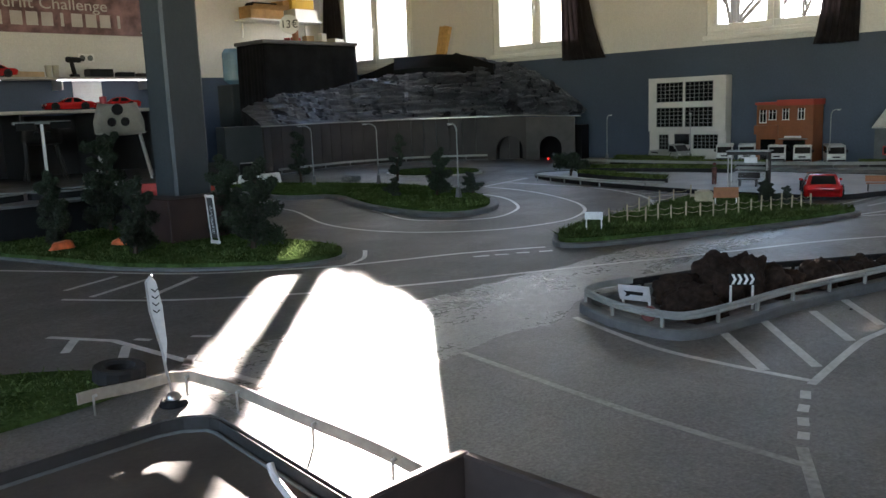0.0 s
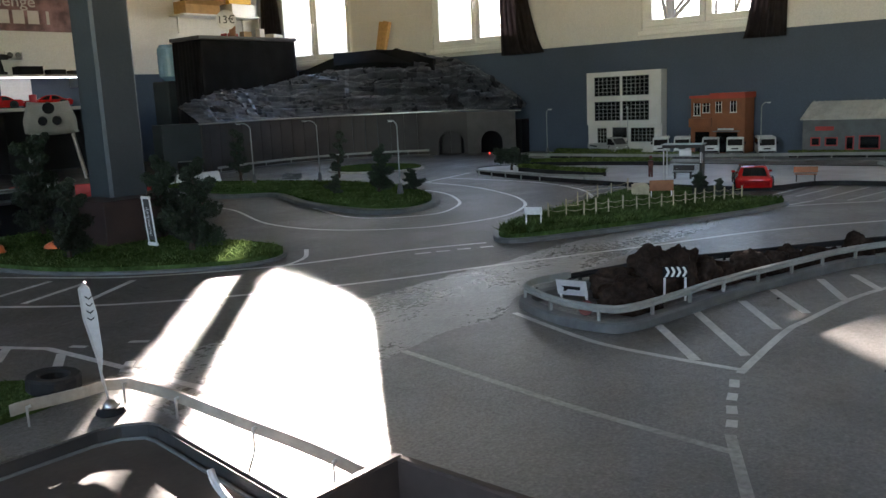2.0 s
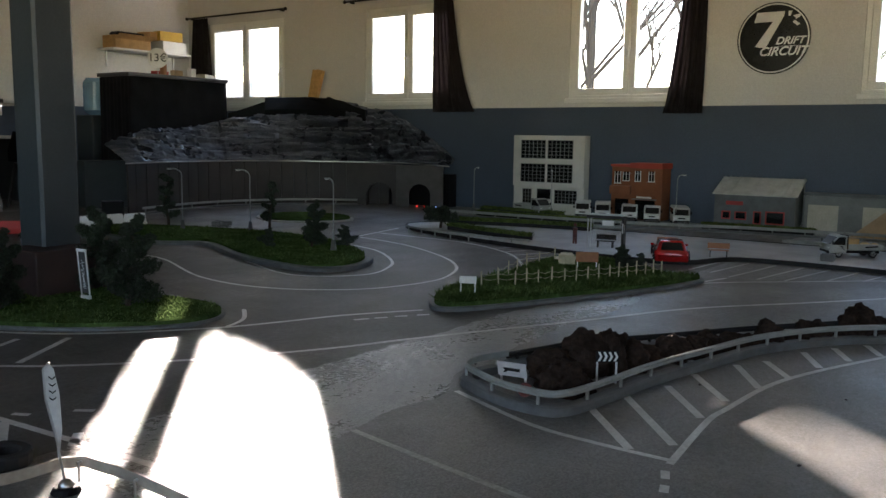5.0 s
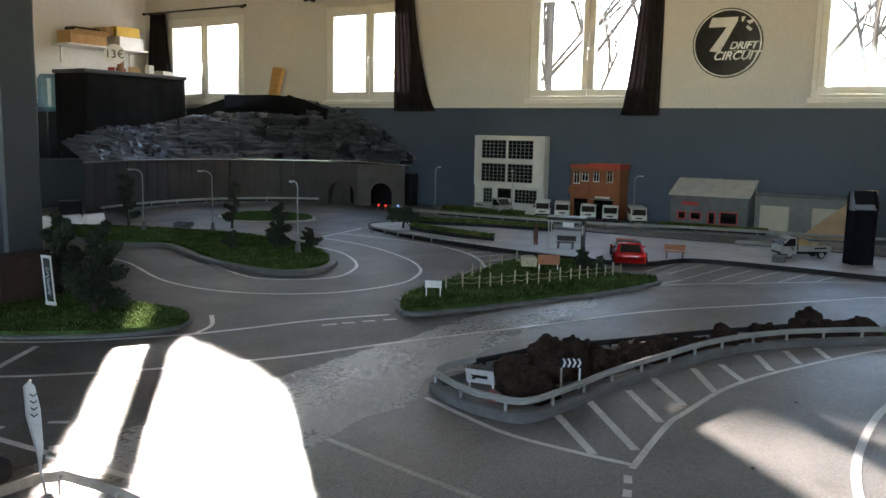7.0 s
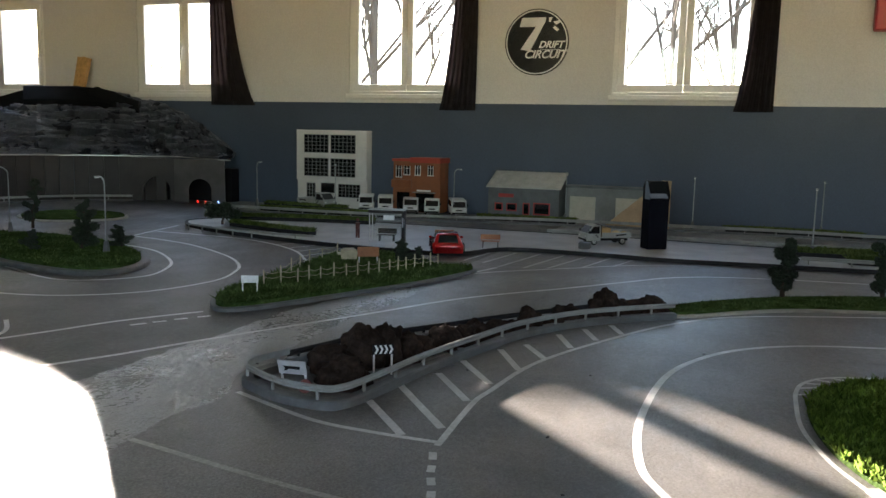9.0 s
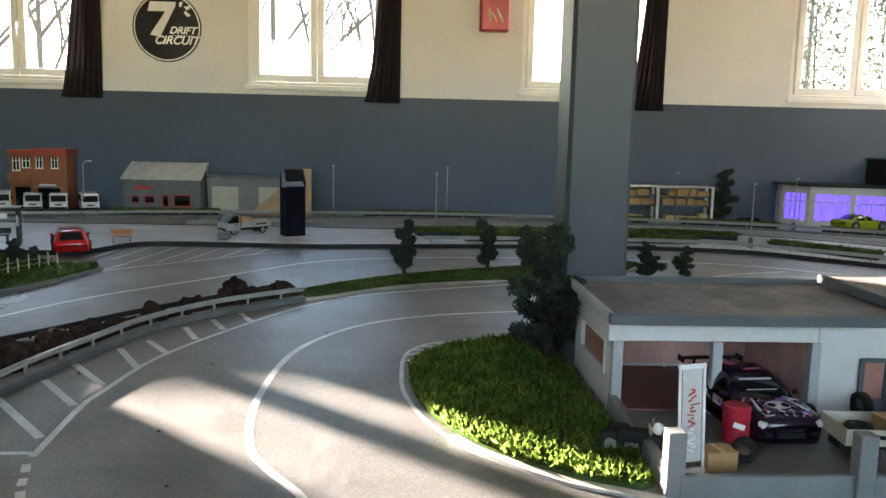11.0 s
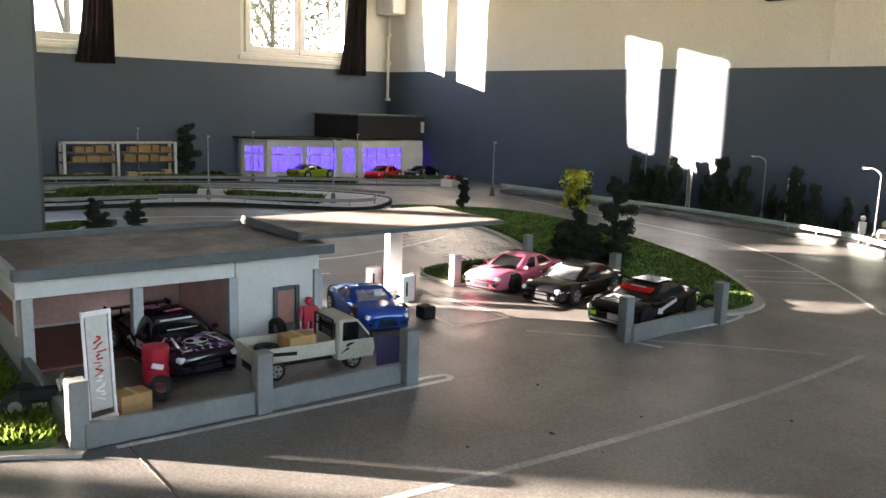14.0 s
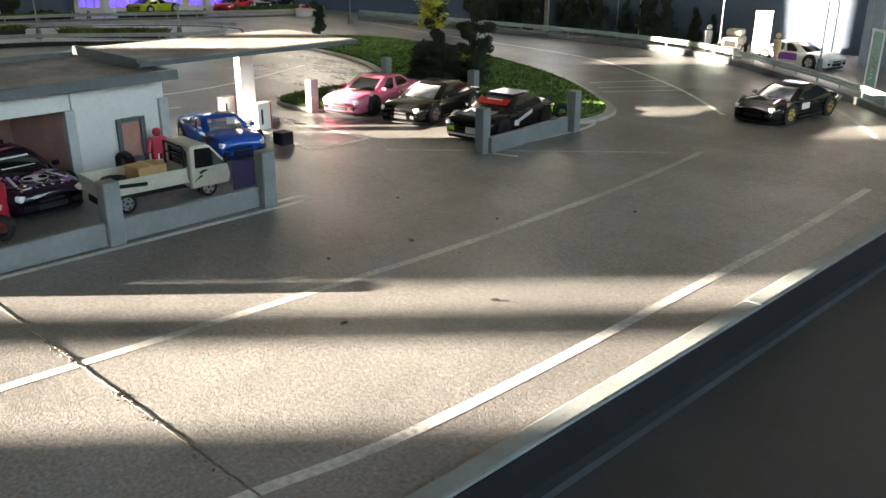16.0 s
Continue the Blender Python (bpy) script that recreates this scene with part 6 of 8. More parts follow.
# doll by the door: one plain shape
bm = B()
cube(bm, (0, .012, .025), (.016, .014, .05))
cube(bm, (0, -.012, .025), (.016, .014, .05))
cube(bm, (0, 0, .070), (.022, .042, .045))
tube(bm, (0, .022, .088), (-.012, .036, .055), .006)
tube(bm, (0, -.022, .088), (-.012, -.036, .055), .006)
bmesh.ops.create_uvsphere(bm, u_segments=10, v_segments=8, radius=.012, matrix=Matrix.Translation((0, 0, .106)))
solid("toy_figure", bm, RED, "small red toy figure standing by the garage door", "figure", kind="", m=pose(2.165, -1.226, .0), bevel=.002)
VIOLETPANEL = mat("violet_panel", (0.04, 0.032, 0.085), rough=0.5)
bm = B()
cube(bm, (0, 0, .044), (.004, .088, .088))
solid("violet_board", bm, VIOLETPANEL, "dark violet board behind the yard wall", "board", kind="", m=pose(1.80, -1.275, 0, 0, 0, -45), bevel=.001)
# engine parts on the yard floor
ch = thing("engine_parts", "small chromed engine parts lying behind the yard wall", "engine parts", pose(1.76, -.78, .001))
for k in range(6):
    bm = B()
    tube(bm, (-.02 + .012 * (k % 3), -.05 + .022 * k, .006), (.005 + .01 * (k % 2), -.04 + .022 * k, .012), .006, .004, seg=10)
    part("piece", bm, STEEL if k % 3 else BLACKM, ch)
mo = thing("motorbike", "black model motorbike parked against the ground cover", "motorbike", pose(1.90, -.462, 0, 0, 0, 250))
for x in (-.045, .045):
    bm = B()
    tube(bm, (x, -.008, .03), (x, .008, .03), .030, seg=18)
    w = part("wheel", bm, RUBBER, mo, bevel=.002)
    bm = B()
    tube(bm, (x, -.009, .03), (x, .009, .03), .014, seg=12)
    part("hub", bm, STEEL, w)
bm = B()
cube(bm, (0, 0, .055), (.07, .022, .03))
cube(bm, (-.03, 0, .072), (.045, .018, .012))
part("body", bm, BLACKM, mo, bevel=.005)
bm = B()
tube(bm, (.042, -.03, .085), (.042, .03, .085), .003)
tube(bm, (.045, 0, .03), (.036, 0, .085), .004)
part("handlebar", bm, STEEL, mo)
bm = B()
bmesh.ops.create_uvsphere(bm, u_segments=10, v_segments=8, radius=.014, matrix=Matrix.Translation((.055, 0, .075)))
part("headlight", bm, HEADL, mo, smooth=True)
bm = B()
tube(bm, (-.06, .016, .02), (.02, .016, .025), .007, .005, seg=10)
part("exhaust", bm, STEEL, mo)

# ---- showroom with violet light ----
VIOLET = mat("violet_glow", (0.10, 0.065, 0.48), rough=0.2, var=0.6, scale=16, emit=0.10, fine=.3, fscale=60)
shop = thing("showroom", "white model showroom with violet lit windows and a dark upper block", "model building", pose(0, 0, 0))
out = [(7.15, -3.17), (6.98, -3.13), (6.77, -3.27), (6.55, -3.87), (6.46, -3.99), (6.48, -4.71), (7.15, -4.72)]
bm = B()
inn = [(7.12, -3.22), (7.00, -3.18), (6.84, -3.30), (6.63, -3.89), (6.54, -4.02), (6.56, -4.66), (7.12, -4.68)]
plate(bm, inn, .012, .30)
part("core", bm, VIOLET, shop, "violet lit interior")
bm = B()
plate(bm, out, .0, .012)
part("floor_slab", bm, MODELWHITE, shop)
bm = B()
plate(bm, out, .262, .325)
part("fascia", bm, MODELWHITE, shop)
bm = B()
plate(bm, [(7.16, -3.12), (6.95, -3.07), (6.71, -3.23), (6.50, -3.84), (6.56, -3.90), (7.16, -3.95)], .326, .336)
part("roof", bm, BLACKM, shop, "thin black roof slab")
for (a, b, cuts) in ((out[0], out[1], ((0, 1),)), (out[1], out[2], ((0, .12), (.88, 1))), (out[2], out[3], ((0, .06), (.47, .53), (.94, 1))), (out[3], out[4], ((0, .15), (.85, 1))), (out[4], out[5], ((0, .07), (.66, 1)))):
    for u0, u1 in cuts:
        p, q = Vector((*a, 0)).lerp(Vector((*b, 0)), u0), Vector((*a, 0)).lerp(Vector((*b, 0)), u1)
        mid, l = (p + q) / 2, (q - p).length
        bm = B()
        cube(bm, (mid.x, mid.y, .137), (l, .016, .25), rz=math.degrees(math.atan2(q.y - p.y, q.x - p.x)))
        part("wall", bm, MODELWHITE, shop)
    p, q = Vector((*a, 0)), Vector((*b, 0))
    if (a, b) != (out[0], out[1]):
        rz = math.degrees(math.atan2(q.y - p.y, q.x - p.x))
        for z in (.03, .196):
            bm = B()
            mid = (p + q) / 2
            cube(bm, (mid.x, mid.y, z), ((q - p).length * .98, .008, .009 if z > .1 else .03), rz=rz)
            part("transom", bm, MODELWHITE, shop)
        nb = 7 if (q - p).length > .6 else 3
        for k in range(1, nb):
            c = p.lerp(q, k / nb)
            bm = B()
            cube(bm, (c.x, c.y, .14), (.004, .008, .24), rz=rz)
            part("mullion", bm, MODELWHITE, shop)
bm = B()
plate(bm, [(7.15, -3.93), (6.52, -4.03), (6.50, -4.735), (7.15, -4.74)], .335, .545)
part("upper_block", bm, DARKMETAL, shop, "dark brown upper block", bevel=.003)
bm = B()
plate(bm, [(7.155, -3.915), (6.505, -4.018), (6.485, -4.742), (7.155, -4.745)], .546, .556)
part("cornice", bm, KERB, shop)
bm = B()
cube(bm, (6.494, -4.715, .45), (.008, .035, .10))
part("vent", bm, MODELWHITE, shop)
pw_ = thing("forecourt_wall", "long low white wall with odds and ends beside the showroom", "low wall", pose(5.70, -4.50, 0, 0, 0, -51))
bm = B()
extrude(bm, [(-.30, .001), (.30, .001), (.30, .030), (.0, .036), (-.30, .066)], Matrix(((1, 0, 0, 0), (0, 0, 1, -.05), (0, 1, 0, 0), (0, 0, 0, 1))), .10)
part("body", bm, MODELWHITE, pw_, bevel=.004)
ro = random.Random(4)
for k in range(12):
    bm = B()
    x = -.29 + .026 * k
    cube(bm, (x, ro.uniform(-.03, .03), .068 - (x + .30) * .10 + .010), (.03, .026, ro.uniform(.016, .04)), rz=ro.uniform(0, 90), ry=ro.uniform(-15, 15))
    part("oddment", bm, (RED, BLACKM, STICKER, BLACKM, TRUCKWHITE)[k % 5], pw_)
for k, (y, s) in enumerate(((-2.80, .03), (-2.87, .035), (-2.93, .03))):
    rock(6.98, y, s, 60 + k, .8)

# ---- pallet rack ----
rk = thing("storage_rack", "white model storage rack with brown boxes on its shelves", "rack", pose(7.02, -2.07, 0))
for y in (-.46, .0, .40):
    for x in (-.07, .07):
        gpart("upright", MODELWHITE, [((x, y, .145), (.022, .022, .29))], parent=rk)
for z in (.13, .205, .285):
    gpart("shelf", MODELWHITE if z > .25 else KERB, [((0, -.03, z), (.16, .88, .012))], parent=rk)
rn = random.Random(8)
for z in (.001, .137, .212):
    y = -.44
    while y < .32:
        w = rn.uniform(.05, .1)
        if abs(y + w / 2) > .05:
            h = rn.uniform(.035, .06)
            carton(pose(7.02, -2.07 + y + w / 2, z, 0, 0, rn.uniform(-4, 4)), (.09, w, h), "brown box on the storage rack", KRAFT2 if z < .1 else CARDBOARD, "boxes on the rack")
        y += w + .012

# ---- white house ----
MULL = mat("mullion_grey", (0.24, 0.25, 0.24), rough=0.5)
wh = thing("white_house", "white three-storey model building with gridded dark windows", "model building", pose(7.16, 3.82, 0))
gpart("wall", MODELWHITE, [((-.055, 0, .48), (.11, .72, .46))], parent=wh, bevel=.002)
gpart("wall", MODELWHITE, [((-.045, 0, .125), (.09, .72, .25))], parent=wh, bevel=.002)


def grid_window(parent, y, z, w, h, nx, nz, x=-.112, frame=None):
    wd = gpart("window", CARGLASS, [((x, y, z), (.006, w, h))], "dark gridded window", .0, parent)
    for k in range(nx + 1):
        gpart("mullion", MULL, [((x - .004, y - w / 2 + w * k / nx, z), (.004, .0035, h))], "", 0, wd)
    for k in range(nz + 1):
        gpart("transom", MULL, [((x - .0035, y, z - h / 2 + h * k / nz), (.004, w, .0035))], "", 0, wd)
    return wd


for z in (.585, .37):
    for y in (.150, -.125):
        grid_window(wh, y, z, .250, .165, 6, 5)
grid_window(wh, .215, .155, .09, .13, 3, 4, -.092)
grid_window(wh, .04, .18, .14, .09, 1, 1, -.092)
grid_window(wh, -.18, .16, .22, .12, 6, 4, -.092)

# ---- orange house ----
OHR = mat("orange_wall", (0.23, 0.075, 0.024), rough=0.6, var=0.1, scale=12)
OHROOF = mat("red_roof", (0.40, 0.05, 0.025), rough=0.6, var=0.1)
oh = thing("orange_house", "orange two-storey model house with red roof edge and white windows", "model building", pose(7.05, 2.925, 0))
oh.scale = (1, .85, 1)
gpart("wall", OHR, [((0, .155, .235), (.20, .22, .44))], parent=oh, bevel=.002)
gpart("wall", OHR, [((-.02, -.11, .235), (.20, .31, .44))], parent=oh, bevel=.002)
gpart("balcony", OHR, [((-.12, .155, .26), (.05, .22, .07))], parent=oh, bevel=.002)
gpart("roof_edge", OHROOF, [((0, .155, .465), (.23, .24, .02))], parent=oh)
gpart("roof_edge", OHROOF, [((-.03, -.11, .468), (.24, .33, .045))], parent=oh)
for y, z, w, h, x in ((.20, .365, .06, .10, -.103), (.11, .375, .065, .075, -.103), (-.02, .38, .055, .085, -.123), (-.16, .38, .055, .085, -.123)):
    wd = gpart("window", CARGLASS, [((x, y, z), (.006, w, h))], "", 0, oh)
    gpart("frame", SIGNWHITE, [((x - .003, y, z), (.005, .006, h)), ((x - .003, y - w / 2, z), (.005, .006, h)), ((x - .003, y + w / 2, z), (.005, .006, h)), ((x - .004, y, z - h / 2), (.008, w + .012, .007)), ((x - .003, y, z + h / 4), (.005, w, .004))], "", 0, wd)
gpart("shopfront", CARGLASS, [((-.122, -.10, .10), (.006, .20, .16)), ((-.102, .15, .10), (.006, .14, .17))], parent=oh)
gpart("shop_sign", SIGNWHITE, [((-.128, -.09, .205), (.012, .15, .014))], "white sign bar", parent=oh)
gpart("awning", GREYPAINT, [((-.145, -.10, .19), (.05, .24, .006))], parent=oh)

# ---- grey shed, warehouse, wedge ----
SHEDGREY = mat("shed_grey", (0.10, 0.11, 0.115), rough=0.6, var=0.15, scale=14)
ROOFPALE = mat("shed_roof", (0.46, 0.47, 0.44), rough=0.55, var=0.1, scale=14)
REDFRAME = mat("red_frame", (0.40, 0.035, 0.03), rough=0.5)
sh2 = thing("grey_shed", "grey model workshop with red window frames and pale metal roof", "model building", pose(6.97, 1.945, 0))
bm = B()
extrude(bm, [(-.10, 0), (.16, 0), (.16, .375), (-.10, .265)], Matrix(((1, 0, 0, 0), (0, 0, 1, -.30), (0, 1, 0, 0), (0, 0, 0, 1))), .60)
part("wall", bm, SHEDGREY, sh2)
bm = B()
cube(bm, (.025, 0, .332), (.31, .63, .008), ry=-23)
rf = part("roof", bm, ROOFPALE, sh2, "pale ribbed metal roof")
for k in range(16):
    bm = B()
    cube(bm, (.025, -.30 + .04 * k, .338), (.31, .006, .006), ry=-23)
    part("rib", bm, ROOFPALE, rf)
for y, z, w, h, mt in ((.205, .11, .06, .055, CARGLASS), (.095, .11, .08, .055, CARGLASS), (-.03, .10, .05, .09, CARGLASS), (-.16, .105, .13, .09, CARGLASS)):
    wd = gpart("window", mt, [((-.103, y, z), (.006, w, h))], "", 0, sh2)
    gpart("frame", REDFRAME, [((-.106, y - w / 2, z), (.006, .009, h + .01)), ((-.106, y + w / 2, z), (.006, .009, h + .01)), ((-.106, y, z + h / 2), (.006, w, .009)), ((-.106, y, z - h / 2), (.006, w, .009))], "", 0, wd)
gpart("sign", REDFRAME, [((-.104, .145, .205), (.006, .13, .03))], "red sign board", parent=sh2)
ws = thing("warehouse", "long pale grey model warehouse with roller doors", "model building", pose(7.06, 1.24, 0))
gpart("wall", GREYPAINT, [((.02, 0, .14), (.16, .74, .28))], parent=ws, bevel=.002)
gpart("roof", SHEDGREY, [((.03, 0, .292), (.16, .77, .02))], parent=ws)
for y in (.235, -.14):
    rd = gpart("roller_door", TRUCKWHITE, [((-.063, y, .12), (.006, .21, .19))], "cream roller door", 0, ws)
    for k in range(8):
        gpart("slat", TRUCKWHITE, [((-.067, y, .04 + .024 * k), (.003, .205, .003))], "", 0, rd)
PLY = mat("plywood", (0.42, 0.29, 0.17), rough=0.7, var=0.12, scale=12)
bm = B()
extrude(bm, [(1.27, .0), (.77, .0), (.77, .375), (.84, .375)], Matrix(((0, 0, 1, 6.90), (1, 0, 0, 0), (0, 1, 0, 0), (0, 0, 0, 1))), .012)
solid("plywood_wedge", bm, PLY, "bare plywood wedge standing in front of the warehouse", "board", kind="")
tw = thing("black_tower", "tall black model tower with a slanted head and pale blue-grey band", "tower", pose(5.478, .735, .022, 0, 0, 33))
TOWERBAND = mat("tower_band", (0.20, 0.24, 0.30), rough=0.5, var=0.1)
TOWERNAVY = mat("tower_navy", (0.004, 0.005, 0.010), rough=0.8, spec=0.1)
gpart("body", TOWERNAVY, [((0, 0, .154), (.10, .130, .308))], parent=tw, bevel=.002)
bm = B()
extrude(bm, [(-.065, .308), (.065, .308), (.065, .385), (.050, .418), (-.050, .418), (-.065, .385)], Matrix(((0, 0, 1, -.012), (1, 0, 0, 0), (0, 1, 0, 0), (0, 0, 0, 1))), .062)
part("head", bm, BLACKM, tw, "black head with chamfered top", .001)
bm = B()
cube(bm, (-.030, 0, .328), (.042, .118, .003), ry=-38)
part("band", bm, TOWERBAND, tw, "pale blue-grey sloping band")
for s_ in (-1, 1):
    bm = B()
    extrude(bm, [(-.050, .308), (.012, .308), (.012, .418), (-.010, .418), (-.050, .335)], Matrix(((1, 0, 0, 0), (0, 0, 1, s_ * .067 - .002), (0, 1, 0, 0), (0, 0, 0, 1))), .004)
    part("cheek", bm, TOWERBAND if s_ > 0 else BLACKM, tw, "pale edge board" if s_ > 0 else "")
bm = B()
cube(bm, (0, 0, .02), (.06, .07, .04))
solid("stone_block", bm, KERB, "small dark stone block on the plaza kerb", "block", kind="", m=pose(5.25, 1.12, .022), bevel=.004)
for y in (-.05, -.55):
    bm = B()
    cube(bm, (0, 0, .012), (.12, .3, .018), rz=4)
    solid("black_mat", bm, BLACKM, "flat black board lying by the wall", "board", kind="", m=pose(7.05, y - .15, .0), bevel=.002)

# ---- bus shelter, benches, fence ----
st = thing("bus_shelter", "glass model bus shelter with a thin grey roof", "bus shelter", pose(4.92, 2.295, .022, 0, 0, 12))
gpart("roof", PILLAR, [((0, 0, .205), (.10, .235, .005))], parent=st)
for x, y in ((-.04, .105), (.04, .105), (.04, -.085)):
    gpart("post", STEEL, [((x, y, .10), (.006, .006, .20))], parent=st)
gpart("advert_panel", DARKMETAL, [((-.005, -.103, .10), (.075, .014, .20))], "dark advert panel", parent=st)
gpart("notice", STICKER, [((-.030, -.1105, .125), (.012, .0012, .05)), ((-.0435, -.103, .13), (.002, .008, .06))], "small pale notice", 0, st)
bm = B()
cube(bm, (.042, .01, .105), (.003, .19, .17))
part("pane", bm, GLASS, st)
gpart("fascia", DARKMETAL, [((-.048, .0, .193), (.003, .225, .018))], "dark fascia under the roof", parent=st)
gpart("poster", SIGNWHITE, [((.037, .0, .150), (.002, .07, .03))], "white poster", parent=st)


def bench(m, mt, label):
    b = thing("bench", label, "bench", m, "benches on the plaza")
    for x in (-.015, .0, .015):
        gpart("slat", mt, [((x, 0, .04), (.012, .11, .004))], "", 0, b)
    gpart("backrest", mt, [((.024, 0, .062), (.004, .12, .032))], "", 0, b)
    for s in (-1, 1):
        gpart("leg", DARKMETAL, [((0, s * .045, .02), (.04, .006, .038))], "", 0, b)
    return b


BENCHRED = mat("bench_wood", (0.30, 0.12, 0.05), rough=0.6)
bench(pose(5.00, 1.648, .022, 0, 0, 18), BENCHRED, "reddish wooden bench on the plaza")
bench(pose(4.965, 2.32, .022, 0, 0, 12), DARKMETAL, "dark bench by the bus shelter")
bench(pose(5.08, 1.975, .022, 0, 0, 20), BENCHRED, "reddish wooden bench behind the red car")
# toy figure at the shelter: one plain shape
FIGDARK = mat("figure_dark_red", (0.10, 0.025, 0.02), rough=0.6, var=0.5, scale=30)
bm = B()
for s in (-1, 1):
    tube(bm, (0, s * .008, 0), (0, s * .007, .06), .006, .008)
tube(bm, (0, 0, .058), (0, 0, .10), .014, .016)
bmesh.ops.create_uvsphere(bm, u_segments=8, v_segments=6, radius=.011, matrix=Matrix.Translation((0, 0, .118)))
solid("toy_figure", bm, FIGDARK, "small dark red toy figure standing on the plaza", "figure", kind="", m=pose(5.02, 2.55, .022))
FENCE = mat("fence_wood", (0.45, 0.40, 0.27), rough=0.7, var=0.15, scale=20)
fn = thing("rope_fence", "little pale wooden posts joined by rope on the turf bed", "fence", pose(0, 0, 0))
fpts = [(3.30, 2.16), (3.40, 2.05), (3.50, 1.99), (3.62, 1.92), (3.73, 1.86), (3.84, 1.80), (3.95, 1.76), (4.05, 1.71), (4.13, 1.66)]
fpts = [tuple(Vector(a).lerp(Vector(b), u)) for a, b in zip(fpts, fpts[1:]) for u in (0, .5)] + [fpts[-1]]
f2 = [(3.44, 2.16), (3.60, 2.20), (3.75, 2.24), (3.90, 2.27), (4.05, 2.28), (4.2, 2.27)]
for seq in (fpts, f2):
    for k, (x, y) in enumerate(seq):
        bm = B()
        tube(bm, (x, y, .03), (x + .003 * (k % 3 - 1), y, .094 + .010 * (k % 2)), .0034, seg=6)
        part("post", bm, FENCE, fn)
    for a, b in zip(seq, seq[1:]):
        for z in (.062, .084):
            bm = B()
            m_ = ((a[0] + b[0]) / 2, (a[1] + b[1]) / 2, z - .008)
            tube(bm, (*a, z), m_, .0010, seg=5)
            tube(bm, m_, (*b, z), .0010, seg=5)
            part("rope", bm, FENCE, fn)


def board_sign(m, w, h, z, mt, label, bars=None, arrows=False):
    s_ = thing("sign_board", label, "sign", m, "small track signs")
    for s in (-1, 1):
        bm = B()
        cube(bm, (0, s * w * .42, z / 2 + h / 4), (.004, .005, z + h / 2))
        part("leg", bm, SIGNWHITE, s_)
    bm = B()
    cube(bm, (-.003, 0, z + h / 2), (.003, w, h))
    p = part("board", bm, mt, s_, bevel=.0006)
    if bars:
        bm = B()
        extrude(bm, [(-.32 * w, .12 * h), (.3 * w, .12 * h), (.27 * w, -.10 * h), (-.12 * w, -.08 * h), (-.2 * w, -.22 * h), (-.3 * w, -.22 * h), (-.24 * w, -.02 * h)], Matrix(((0, 0, -1, -.005), (-1, 0, 0, 0), (0, 1, 0, z + h / 2), (0, 0, 0, 1))), .001)
        part("logo_bar", bm, bars, p)
    if arrows:
        for k in range(4):
            bm = B()
            u = -.42 * w + k * w * .23
            extrude(bm, [(u, h * .42), (u + w * .1, h * .42), (u + w * .2, 0), (u + w * .1, -h * .42), (u, -h * .42), (u + w * .1, 0)], Matrix(((0, 0, -1, -.005), (-1, 0, 0, 0), (0, 1, 0, z + h / 2), (0, 0, 0, 1))), .001)
            part("chevron", bm, SIGNWHITE, p)
    return s_


board_sign(pose(2.125, 1.32, .03, 0, -18, 8), .08, .042, .02, STICKER, "white tilted board with a black logo shape at the rock bed", BLACKM)
board_sign(pose(2.34, 1.155, .005, 0, 0, 35), .062, .03, .062, BLACKM, "black chevron board with white arrows on two legs", arrows=True)
board_sign(pose(3.10, 2.10, .03, 0, 0, 25), .07, .03, .045, SIGNWHITE, "small white board on two legs on the turf bed")
board_sign(pose(4.02, 2.0, .04, 0, 0, 30), .11, .05, .03, BENCHRED, "reddish wooden board standing on the turf bed")
bm = B()
tube(bm, (0, 0, .0), (.004, 0, .004), .019, seg=20)
solid("red_disc", bm, mat("dull_red", (.16, .045, .04), rough=.6), "dull red round plate leaning at the rock bed", "plate", kind="", m=pose(2.085, 1.265, .03, 0, 70, 10), bevel=.002)
pl = thing("picnic_table", "tiny pale picnic table on the turf bed", "table", pose(4.08, 2.14, .04, 0, 0, 30))
gpart("top", FENCE, [((0, 0, .05), (.09, .06, .005))], parent=pl)
for s in (-1, 1):
    gpart("seat", FENCE, [((0, s * .05, .03), (.09, .018, .004))], parent=pl)
    gpart("leg", FENCE, [((s * .03, 0, .025), (.006, .08, .045))], parent=pl)
CLOTHGREEN = mat("banner_green", (0.22, 0.42, 0.34), rough=0.7)
CLOTHTEAL = mat("banner_teal", (0.25, 0.45, 0.40), rough=0.7)
ORANGEINK = mat("banner_orange", (0.55, 0.16, 0.03), rough=0.7)
banner(pose(3.60, -4.89, 0, 0, 0, 62), .30, .06, CLOTH, REDINK, "narrow white and red banner by the outer rail")
banner(pose(2.86, -4.92, 0, 0, 0, 110), .29, .06, CLOTHGREEN, REDINK, "green banner with red lettering by the outer rail", 4)
banner(pose(1.95, -4.58, 0, 0, 0, 125), .25, .08, STICKER, REDINK, "white banner with a red panel by the outer rail", 3)
banner(pose(1.18, -3.92, 0, 0, 0, 42), .26, .10, CLOTHTEAL, ORANGEINK, "teal banner with an orange picture by the outer rail", 3)
